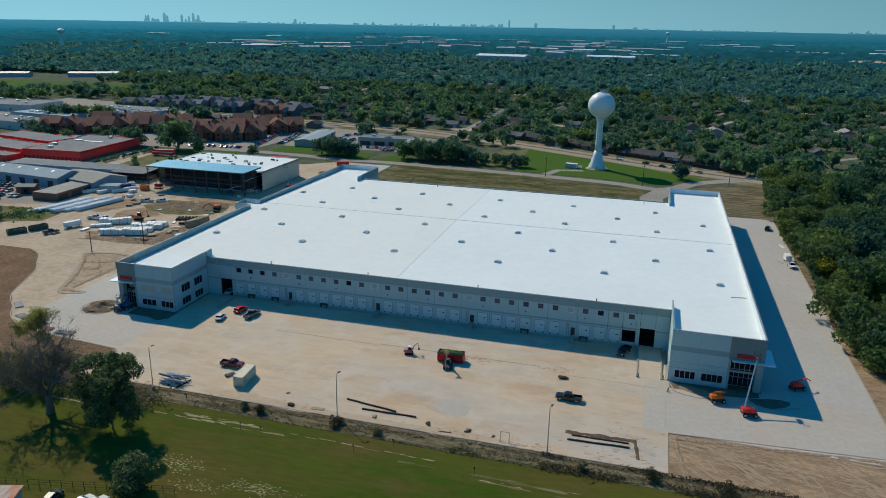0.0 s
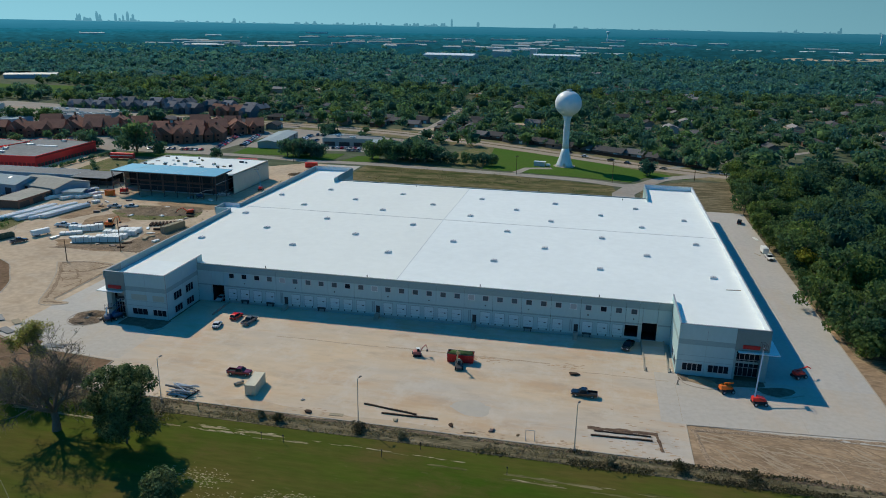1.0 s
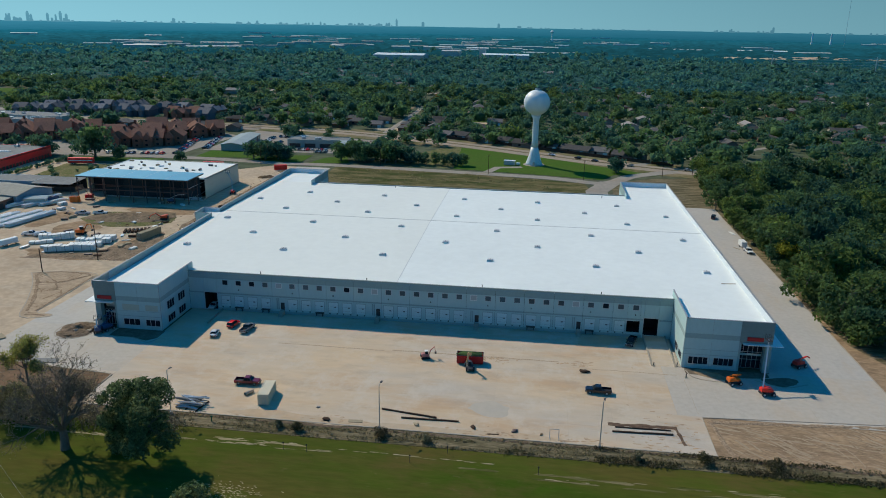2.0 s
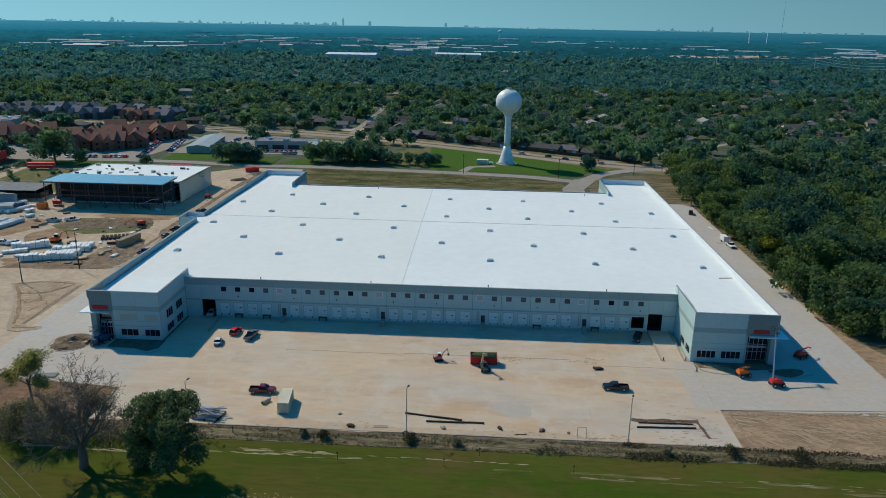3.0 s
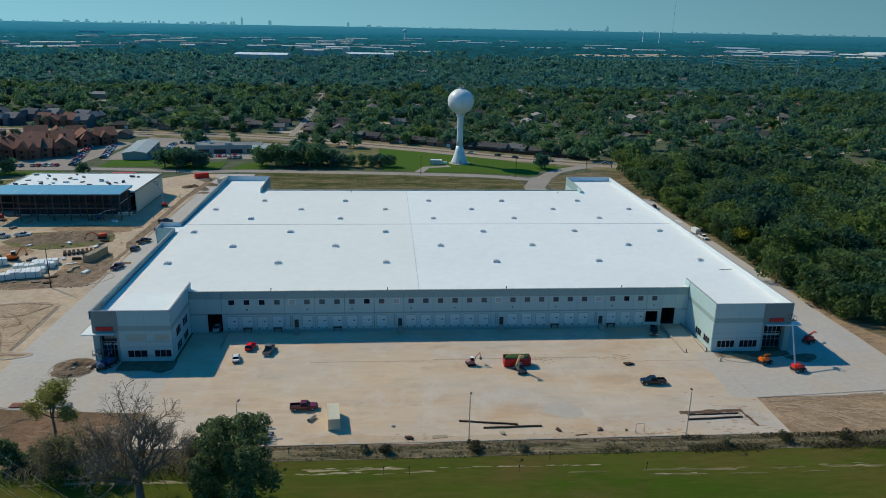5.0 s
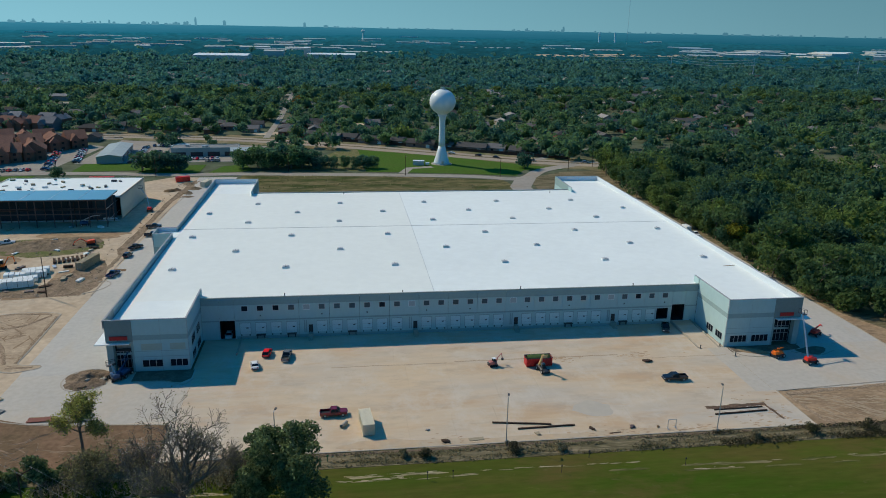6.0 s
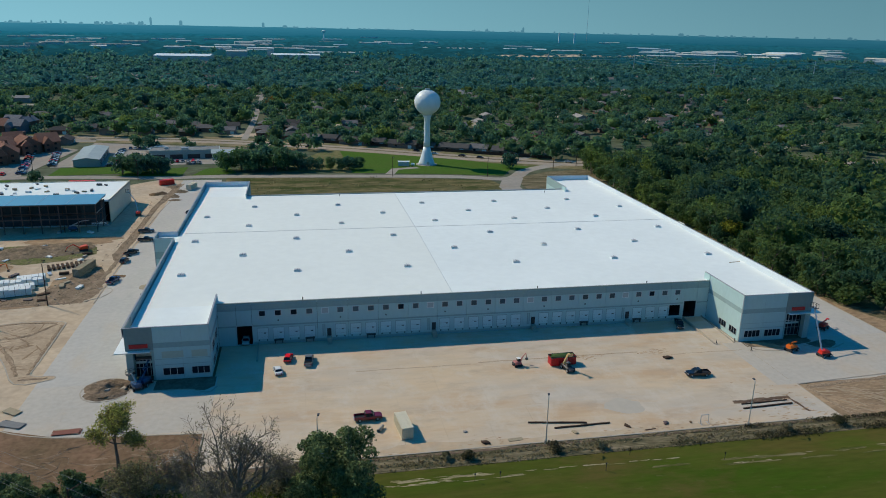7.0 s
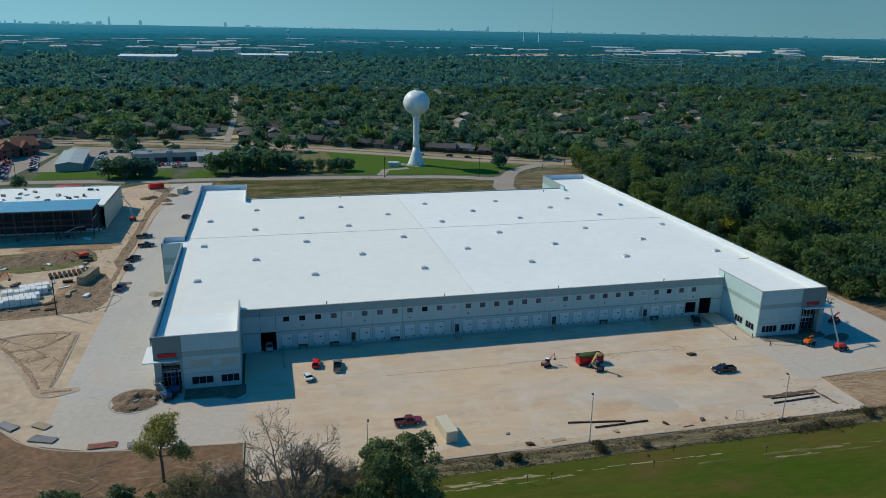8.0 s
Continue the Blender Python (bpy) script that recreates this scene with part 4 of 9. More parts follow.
MID = [mid_tree(20 + i, 7.2, 11.0, 150, 1.1, 10, 0.26, 1) for i in range(10)]
FAR = [mid_tree(60 + i, 8.8, 11.5, 72, 1.75, 9, 0.26) for i in range(10)]
FAINT = [mid_tree(80 + i, 11.0, 11.5, 30, 2.9, 7, 0.26) for i in range(10)]

CLEARINGS = [(346, 454, 16, 8), (219, 468, 12, 6), (498, 645, 22, 8), (443, 830, 20, 8), (200, 583, 10, 6), (506, 797, 18, 8), (300, 520, 12, 6), (390, 560, 14, 6), (-20, 430, 9, 7), (110, 400, 10, 6), (265, 380, 12, 6)]
for x, y, w, d in CLEARINGS[:11]:
    setting("ground_clearing", Shape().prism([(x - w, y - d * 0.6), (x - w * 0.3, y - d), (x + w, y - d * 0.7), (x + w * 0.8, y + d), (x - w * 0.7, y + d * 0.8)], -0.14, -0.035), YARD, "pale open lot between the trees", "lot")
TERRACE = [(-425, 384), (-330, 396), (-225, 386), (-222, 442), (-300, 468), (-425, 462)]
lots = np.random.default_rng(91)
while len(CLEARINGS) < 64:
    x, y = lots.uniform(-420, 700), lots.uniform(350, 1000)
    if abs(x) < 0.55 * (y + 200) and not inside(x, y, TERRACE):
        CLEARINGS.append((round(x, 1), round(y, 1), lots.uniform(5, 15), lots.uniform(5, 9)))
for k, (x, y, w, d) in enumerate(CLEARINGS[11:]):
    setting("ground_clearing", Shape().prism([(x - w, y - d * 0.6), (x - w * 0.3, y - d), (x + w, y - d * 0.7), (x + w * 0.8, y + d), (x - w * 0.7, y + d * 0.8)], -0.14, -0.03), (YARD, PARK, LOT)[k % 3], ("pale open lot between the trees", "small green garden between the trees", "grey paved lot between the trees")[k % 3], "lot")
KEEP_OUT = [[(x - w, y - d), (x + w, y - d), (x + w, y + d), (x - w, y + d)] for x, y, w, d in CLEARINGS] + [[(-328, 1345), (-205, 1345), (-205, 1450), (-328, 1450)], [(-115, 1455), (12, 1455), (12, 1560), (-115, 1560)], [(-202, 1520), (-150, 1520), (-150, 1585), (-202, 1585)]]
KEEP_OUT += [
    [(-345, 205), (-150, 205), (-80, 225), (-76, 318), (-183, 350), (-200, 332), (-345, 332)], [(-820, 470), (-640, 470), (-500, 533), (-468, 556), (-560, 606), (-760, 592), (-820, 570)], TERRACE,
    [(-66, 225), (100, 200), (120, 232), (40, 274), (-30, 306), (-70, 260)], [(-420, 60), (-200, 60), (-200, 240), (-420, 240)], [(-520, 300), (-345, 290), (-345, 420), (-520, 440)], WARE]


def clear(x, y, roads=9):
    if near_line(x, y, MAIN_ROAD, 13 if x < 140 else 7):
        return False
    if any(near_line(x, y, l, roads) for l in SIDE_STREETS):
        return False
    return not any(inside(x, y, k) for k in KEEP_OUT)


HOUSES = []
for (x0, x1, y0, y1, n) in ((-290, -50, 345, 430, 34), (-330, 560, 318, 560, 80), (-470, 700, 560, 900, 62)):
    tries = 0
    while n and tries < 20000:
        tries += 1
        x, y = rng.uniform(x0, x1), rng.uniform(y0, y1)
        if x > 130 and y < 330 - (x - 130) * 0.12:
            continue
        if clear(x, y, 12) and not near_line(x, y, MAIN_ROAD, 22) and all((x - a) ** 2 + (y - b) ** 2 > 20 ** 2 for a, b, *_ in HOUSES):
            HOUSES.append((x, y, rng.choice((0, 90)) + rng.uniform(-6, 6), rng.integers(4)))
            n -= 1
house_cells = {}
for x, y, *_ in HOUSES:
    house_cells.setdefault((int(x // 30), int(y // 30)), []).append((x, y))


def by_house(x, y, gap):
    i, j = int(x // 30), int(y // 30)
    return any((x - a) ** 2 + (y - b) ** 2 < gap * gap for u in (-1, 0, 1) for w in (-1, 0, 1) for a, b in house_cells.get((i + u, j + w), ()))


def in_view(x, y):
    return -0.92 * (y + 200) - 60 < x < 0.92 * (y + 200) + 90


s, s_low = Shape(), Shape()
spots = []
while len(spots) < 260:
    x, y = rng.uniform(-700, 900), rng.uniform(420, 1350)
    if abs(x) < 0.62 * (y + 200) and clear(x, y, 10) and not by_house(x, y, 20):
        spots.append((x, y))
        house_cells.setdefault((int(x // 30), int(y // 30)), []).append((x, y))
        a, l, w, h = rng.choice((0, 1.57)) + rng.uniform(-0.15, 0.15), rng.uniform(6, 10), rng.uniform(4, 6), rng.uniform(2.9, 4.6)
        q = lambda u, v, z: (x + u * math.cos(a) - v * math.sin(a), y + u * math.sin(a) + v * math.cos(a), z)
        s_low.loft([[q(e * l, -w, -0.1), q(e * l, w, -0.1), q(e * l, w, h), q(e * l, 0, h + 2.0), q(e * l, -w, h)] for e in (-1, 1)])
        s.loft([[q(e * (l + 0.5), -w - 0.5, h - 0.1), q(e * (l + 0.5), 0, h + 2.2), q(e * (l + 0.5), w + 0.5, h - 0.1), q(e * (l + 0.5), 0, h + 2.0)] for e in (-1, 1)])
tagged(new("far_houses", s_low.mesh("far_houses", material("far house walls", (0.42, 0.37, 0.31), 0.85, scale=0.2, fine=2, island=0.5))), "pale walls of far houses between the trees", "houses", kind="stuff")
tagged(new("far_roofs", s.mesh("far_roofs", material("far house roofs", (0.22, 0.20, 0.185), 0.9, scale=0.2, fine=2, island=0.6))), "grey and brown roofs of far houses between the trees", "roofs", kind="stuff")
town, town2 = [], []
for y in np.arange(236, 720, 11.6):
    for x in np.arange(-640, 800, 11.6):
        px, py = x + rng.uniform(-4.5, 4.5), y + rng.uniform(-4.5, 4.5)
        if not in_view(px, py) or (px > 100 and py < 240) or not clear(px, py, 4 if px < 0 else 2):
            continue
        if py < 345 and px < 60 and not near_line(px, py, MAIN_ROAD, 40) and py < 300:
            continue
        thin = 0.92 if -260 < px < -40 and 340 < py < 470 else 0.86
        thin *= 0.75 + 0.5 * noise.noise((px * 0.012, py * 0.012, 3))
        if rng.random() > thin or by_house(px, py, 8.5):
            continue
        (town2 if noise.noise((px * 0.05, py * 0.05, 9)) > 0.32 else town).append((px, py, rng.uniform(0.42, 1.0) + 0.55 * rng.random() ** 2.5))
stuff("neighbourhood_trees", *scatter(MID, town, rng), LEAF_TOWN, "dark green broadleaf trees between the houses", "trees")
stuff("neighbourhood_trees", *scatter(MID, town2, rng), LEAF_WOOD, "olive green broadleaf trees between the houses", "trees")

RISE = [(470, 1640), (1050, 1800), (1040, 1890), (760, 1880), (470, 1760)]
far, faint = [], []
for y in list(np.arange(715, 1140, 17.5)) + list(np.arange(1140, 1720, 21)):
    for x in np.arange(-1500, 1750, 17.5 if y < 1140 else 21):
        px, py = x + rng.uniform(-8, 8), y + rng.uniform(-8, 8)
        if in_view(px, py) and rng.random() < 0.86 + 0.25 * noise.noise((px * 0.006, py * 0.006, 1)) and not any(inside(px, py, k) for k in KEEP_OUT[:66]) and not by_house(px, py, 9) and not inside(px, py + 60, RISE) and not inside(px, py, RISE):
            (far if py < 1140 else faint).append((px, py, rng.uniform(0.5, 1.05) + 0.6 * rng.random() ** 3))
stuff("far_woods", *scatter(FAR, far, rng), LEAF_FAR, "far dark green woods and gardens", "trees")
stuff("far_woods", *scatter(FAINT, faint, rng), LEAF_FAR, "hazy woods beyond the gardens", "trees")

# lower foliage that closes the woods under the crowns
def understory(name, x0, x1, y0, y1, step, height, keep, mat, label, seed):
    xs, ys = np.arange(x0, x1 + step, step), np.arange(y0, y1 + step, step)
    r = np.random.default_rng(seed)
    v, ok = [], []
    for y in ys:
        for x in xs:
            px, py = x + r.uniform(-0.35, 0.35) * step, y + r.uniform(-0.35, 0.35) * step
            k = keep(px, py)
            ok.append(k)
            v.append((px, py, height * (0.75 + 0.5 * noise.noise((px * 0.06, py * 0.06, seed))) + r.uniform(-0.16, 0.16) * height if k else -0.3))
    n = len(xs)
    f = [(j * n + i, j * n + i + 1, (j + 1) * n + i + 1, (j + 1) * n + i) for j in range(len(ys) - 1) for i in range(n - 1) if sum((ok[j * n + i], ok[j * n + i + 1], ok[(j + 1) * n + i + 1], ok[(j + 1) * n + i])) > 2]
    return stuff(name, np.array(v), np.array(f), mat, label, "undergrowth")


far_ok = lambda x, y: in_view(x, y) and not any(inside(x, y, k) for k in KEEP_OUT[:66]) and not by_house(x, y, 16) and not any(near_line(x, y, l, 14) for l in SIDE_STREETS)
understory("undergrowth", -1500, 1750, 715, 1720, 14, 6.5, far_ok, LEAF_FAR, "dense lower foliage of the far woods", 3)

# canopy sheet beyond the single trees, its haze painted as a glow
n_r, n_a = 120, 400
radii = 1560 * (4580 / 1560) ** (np.arange(n_r) / (n_r - 1))
angles = np.radians(np.linspace(-64, 66, n_a))
rr, aa = np.meshgrid(radii, angles, indexing="ij")
xs, ys = rr * np.sin(aa), rr * np.cos(aa)
zs = np.empty_like(xs)
for i in range(n_r):
    for j in range(n_a):
        p = (xs[i, j], ys[i, j])
        open_land = noise.noise((p[0] * 0.0016, p[1] * 0.0035, 2)) + 0.4 * noise.noise((p[0] * 0.008, p[1] * 0.012, 2))
        zs[i, j] = (9 + 6 * noise.noise((p[0] * 0.03, p[1] * 0.03, 0)) + rng.uniform(-5, 5)) * (1 if open_land < 0.34 else 0.05)
zs[0] = -0.2
idx = np.arange(n_r * n_a).reshape(n_r, n_a)
quads = np.stack([idx[:-1, :-1], idx[:-1, 1:], idx[1:, 1:], idx[1:, :-1]], -1).reshape(-1, 4)
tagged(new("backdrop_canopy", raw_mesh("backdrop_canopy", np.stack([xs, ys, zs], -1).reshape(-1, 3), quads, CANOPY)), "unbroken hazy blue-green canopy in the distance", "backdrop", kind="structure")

# the wood beside the drive
WOOD = [(113.0, 6), (122, -4), (150, -14), (260, -20), (420, 60), (420, 192), (330, 194), (210, 222), (150, 236), (121, 232), (115, 200), (113, 140), (113, 100), (113, 40)]
wood, wood_near = [], []
for y in np.arange(-24, 240, 7.4):
    for x in np.arange(115.4, 430, 7.4):
        px, py = x + rng.uniform(-2.8, 2.8), y + rng.uniform(-2.8, 2.8)
        if not inside(px, py, WOOD) or rng.random() > 0.93:
            continue
        (wood_near if inside(px - 15, py, WOOD) is False and len(wood_near) < 70 else wood).append((px, py, rng.uniform(0.62, 1.15) + 0.7 * rng.random() ** 2.5))
understory("undergrowth", 112, 425, -16, 236, 5, 6.0, lambda x, y: x > 128 and inside(x - 12, y, WOOD) and inside(x, y - 12, WOOD) and inside(x, y + 8, WOOD), LEAF_WOOD, "dense lower foliage of the wood", 4)
DENSE = [mid_tree(120 + i, 5.0, 10.8, 400, 0.5, 10, 0.24, 1, 0.48, 0.7) for i in range(8)]
HALF = [mid_tree(140 + i, 5.0, 10.8, 150, 0.78, 9, 0.25, 1, 0.48, 0.7) for i in range(8)]
deep = lambda p: noise.noise((p[0] * 0.045, p[1] * 0.045, 21)) + 0.3 * math.sin(p[0] * 7.7 + p[1] * 3.1) > 0.12
for mat, dark, tone in ((LEAF_WOOD, False, "mixed green"), (LEAF_DEEP, True, "dark green")):
    some = [p for p in wood if deep(p) == dark]
    stuff("woodland", *scatter(DENSE, [p for p in some if p[0] < 185], rng), mat, "dense " + tone + " wood beside the drive", "trees")
    stuff("woodland", *scatter(HALF, [p for p in some if p[0] >= 185], rng), mat, "dense " + tone + " wood further off", "trees")

# ---- warehouse ----
WX0, WX1, LX, RX = -85.6, 88.4, -67.2, 67.9      # outer sides, inner sides of the wings
FY, BY, DB = -16.8, 144.6, 124.0                 # front and back of the wings, rear dock wall
TOP, EAVE, RIDGE = 13.0, 11.1, 11.75
TH = 0.3

warehouse = thing("warehouse", place(0, 0), "long pale grey concrete warehouse with a white roof and dock doors", "warehouse")


def roof_z(y):
    return EAVE + (RIDGE - EAVE) * (1 - abs(y - 62) / 62)


rows = [0.2, 62, 123.8]
roof_ob = None
for x0, x1, ys in ((WX0 + TH, -6.7, rows), (-6.7, WX1 - TH, rows), (WX0 + TH, LX - TH, [FY + TH, 0.2]), (RX + TH, WX1 - TH, [FY + TH, 0.2]), (WX0 + TH, LX - TH, [123.8, BY - TH]), (RX + TH, WX1 - TH, [123.8, BY - TH])):
    bay = Shape().loft([[(x0, y, roof_z(y) - 0.3), (x1, y, roof_z(y) - 0.3), (x1, y, max(roof_z(y), EAVE - 0.1)), (x0, y, max(roof_z(y), EAVE - 0.1))] for y in ys])
    ob = part("roof", bay, MEMBRANE_DUSTY if x1 == -6.7 else MEMBRANE, warehouse, "dusty white roof membrane" if x1 == -6.7 else "bright white roof membrane")
    roof_ob = roof_ob or ob
part("roof", Shape().box(-91.4, WX0 + TH, 57.4, 64.6, 11.2, 11.6), MEMBRANE, warehouse, "bright white roof membrane")
for x in (-6.7,):
    part("roof_seam", Shape().loft([[(x - 0.07, y, roof_z(y)), (x + 0.07, y, roof_z(y)), (x + 0.07, y, roof_z(y) + 0.05), (x - 0.07, y, roof_z(y) + 0.05)] for y in rows]), SEAM, roof_ob)
part("roof_seam", Shape().box(WX0 + 0.5, WX1 - 0.5, 66.43, 66.6, roof_z(66.5) - 0.05, roof_z(66.5) + 0.07), SEAM, roof_ob, "expansion joint across the roof")
def wall_run(ax, ay, bx, by, levels, width=8.0, inward=1, name="wall_panel", base_z=0.0, gaps=()):
    """A run of cast wall panels from a to b: levels are (z0, z1, material); each panel has a reveal joint beside it."""
    a, b = Vector((ax, ay)), Vector((bx, by))
    way = (b - a).normalized()
    nrm = Vector((-way.y, way.x)) * inward
    count = max(1, round((b - a).length / width))
    step = (b - a).length / count
    for i in range(count):
        p, q = a + way * (i * step + 0.025), a + way * ((i + 1) * step - 0.025)
        for z0, z1, mat in levels:
            s = Shape().prism([tuple(p), tuple(q), tuple(q + nrm * TH), tuple(p + nrm * TH)][::inward], z0 + 0.012, z1 - 0.012)
            part(name, s, mat, warehouse)
    back = a + nrm * 0.04, b + nrm * 0.04
    part("joint_backing", Shape().prism([tuple(back[0]), tuple(back[1]), tuple(back[1] + nrm * (TH - 0.08)), tuple(back[0] + nrm * (TH - 0.08))][::inward], base_z - 0.1, levels[-1][1] - 0.05), WALL_REVEAL, warehouse)


WING = [(-0.1, 7.9, WALL_LIGHT), (7.9, 9.15, WALL_MID), (9.15, TOP, WALL_LIGHT)]
CORNER = [(-0.1, 9.15, WALL_MID), (9.15, TOP, WALL_DARK)]
SIDE = [(-0.1, 5.1, WALL_LIGHT), (5.1, 5.6, WALL_MID), (5.6, 9.6, WALL_LIGHT), (9.6, TOP, WALL_MID)]
DOCK = [(-0.1, 4.85, WALL_LIGHT), (4.85, 5.25, WALL_MID), (5.25, 9.35, WALL_LIGHT), (9.35, EAVE + 0.25, WALL_MID)]
# wings
wall_run(-79.6, FY, LX, FY, WING, 6.2)
wall_run(RX, FY, 80.8, FY, WING, 6.4)
wall_run(LX, FY + TH, LX, 0, WING, 8.2)
wall_run(RX, 0, RX, FY + TH, WING, 8.2)
# plain sides and rear
wall_run(WX0, 57.4, WX0, FY + 7.2, SIDE, 9.0, -1)
wall_run(WX0, BY, WX0, 64.6, SIDE, 9.0, -1)
wall_run(WX1, FY + 7.2, WX1, BY, SIDE, 9.2)
wall_run(LX, BY, WX0 + TH, BY, SIDE, 6)
wall_run(WX1 - TH, BY, RX, BY, SIDE, 6)
wall_run(LX, 124.0, LX, BY - TH, SIDE, 7)
wall_run(RX, BY - TH, RX, 124.0, SIDE, 7)
wall_run(RX, 124.0, LX, 124.0, DOCK, 8)
# side bump with the office stair
wall_run(-91.7, 57.1, WX0 - 0.02, 57.1, [(-0.1, 4.0, WALL_MID), (4.0, 6.2, WALL_LIGHT), (6.2, 8.6, WALL_MID), (8.6, TOP, WALL_LIGHT)], 6)
wall_run(-91.7, 64.9, -91.7, 57.4, SIDE, 7.5, -1)
wall_run(WX0 - 0.02, 64.9, -91.4, 64.9, SIDE, 6)


def parapet(ax, ay, bx, by, inward=1, z=TOP):
    a, b = Vector((ax, ay)), Vector((bx, by))
    way = (b - a).normalized()
    nrm = Vector((-way.y, way.x)) * inward
    q = [a - nrm * 0.03, b - nrm * 0.03, b + nrm * (TH + 0.06), a + nrm * (TH + 0.06)][::inward]
    part("parapet_cap", Shape().prism([tuple(v) for v in q], z - 0.01, z + 0.09), CAP, warehouse)
    q = [a + nrm * (TH + 0.003), b + nrm * (TH + 0.003), b + nrm * (TH + 0.05), a + nrm * (TH + 0.05)][::inward]
    part("parapet_lining", Shape().prism([tuple(v) for v in q], EAVE - 0.2, z - 0.02), PARAPET_IN, warehouse)


for run in ((WX0, FY, LX, FY), (RX, FY, WX1, FY), (LX, FY, LX, 3.2), (RX, 3.2, RX, FY), (WX1, FY, WX1, BY), (LX, BY, WX0, BY), (WX1, BY, RX, BY), (LX, 119, LX, BY), (RX, BY, RX, 119), (-91.7, 57.1, WX0, 57.1), (WX0, 64.9, -91.7, 64.9)):
    parapet(*run)
for run in ((WX0, 57.4, WX0, FY), (WX0, BY, WX0, 64.6), (-91.7, 64.9, -91.7, 57.1)):
    parapet(*run, inward=-1)
# the returns of the wing parapets over the roof
for x0, y0, y1 in ((LX - TH, 0.32, 3.2), (RX, 0.32, 3.2), (LX - TH, 119, 123.7), (RX, 119, 123.7)):
    part("parapet_return", Shape().box(x0, x0 + TH, y0, y1, EAVE - 0.1, TOP - 0.012), WALL_LIGHT, warehouse)
part("eave_cap", Shape().box(LX + 0.01, RX - 0.01, -0.08, 0.42, EAVE + 0.25, EAVE + 0.36), WALL_DARK, warehouse)
part("eave_cap", Shape().box(LX + 0.01, RX - 0.01, 123.6, 124.1, EAVE + 0.25, EAVE + 0.36), CAP, warehouse)

# the shaded dock wall, cut round its openings
PITCH = 3.952
BAY = [-56.3 + PITCH * i for i in range(30)]
OPENINGS = [(-62.7, -58.9, 0.02, 5.15), (56.2, 59.6, 1.25, 4.55), (60.6, 64.4, 0.62, 5.55)]
SPECIAL = (4, 11, 18, 25)
edges = sorted({LX + 0.01, RX - 0.01, *[v for o in OPENINGS for v in o[:2]], *[BAY[i] + PITCH * 1.5 for i in range(2, 28, 2) if i < 27]})
for x0, x1 in zip(edges, edges[1:]):
    hole = [o for o in OPENINGS if abs(o[0] - x0) < 0.01]
    for z0, z1, mat in DOCK:
        spans = [(z0, z1)]
        for o in hole:
            spans = [(a, b) for s0, s1 in spans for a, b in ((s0, min(s1, o[2])), (max(s0, o[3]), s1)) if b - a > 0.02]
        for a, b in spans:
            part("wall_panel", Shape().box(x0 + 0.03, x1 - 0.03, 0, TH, a + 0.012, b - 0.012), mat, warehouse)
for x0, x1, z0, z1 in OPENINGS:
    part("opening_lining", Shape().box(x0 - 0.02, x1 + 0.02, 5.6, 5.7, z0 - 0.1, z1 + 0.1).box(x0 - 0.1, x0, TH, 5.65, z0 - 0.1, z1 + 0.1).box(x1, x1 + 0.1, TH, 5.65, z0 - 0.1, z1 + 0.1).box(x0 - 0.1, x1 + 0.1, TH, 5.65, z1, z1 + 0.1).box(x0 - 0.1, x1 + 0.1, TH, 5.65, z0 - 0.2, z0), VOID, warehouse, "dark interior behind an open dock door")
    part("door_frame", Shape().box(x0 - 0.12, x0, -0.03, 0.1, z0, z1 + 0.1).box(x1, x1 + 0.12, -0.03, 0.1, z0, z1 + 0.1).box(x0 - 0.12, x1 + 0.12, -0.03, 0.1, z1, z1 + 0.12), FRAME, warehouse)


def window(x, z0, z1, w, pane_mat, frame_mat, y=0.0, axis="y", side=-1, lights=1, parent=warehouse):
    """A framed window flush on a wall; axis: the way the wall faces."""
    f = Shape()
    d = 0.09
    edges_x = [x - w / 2 + w * i / lights for i in range(lights + 1)]

    def put(shape, a, b, c, e, deep0, deep1):
        lo, hi = sorted((y + side * deep0, y + side * deep1))
        shape.box(a, b, lo, hi, c, e) if axis == "y" else shape.box(lo, hi, a, b, c, e)
    put(f, x - w / 2 - 0.06, x + w / 2 + 0.06, z0, z0 + 0.1, -0.02, 0.07)
    ob = part("window", f, frame_mat, parent)
    g = Shape()
    put(g, x - w / 2 - 0.06, x + w / 2 + 0.06, z1 - 0.1, z1, -0.02, 0.07)
    part("head", g, frame_mat, ob)
    for e in edges_x:
        g = Shape()
        put(g, e - 0.06, e + 0.06, z0 + 0.1, z1 - 0.1, -0.02, 0.069)
        part("jamb", g, frame_mat, ob)
    for a, b in zip(edges_x, edges_x[1:]):
        p = Shape()
        put(p, a + 0.06, b - 0.06, z0 + 0.1, z1 - 0.1, -0.02, 0.02)
        part("pane", p, pane_mat, ob)
    return ob


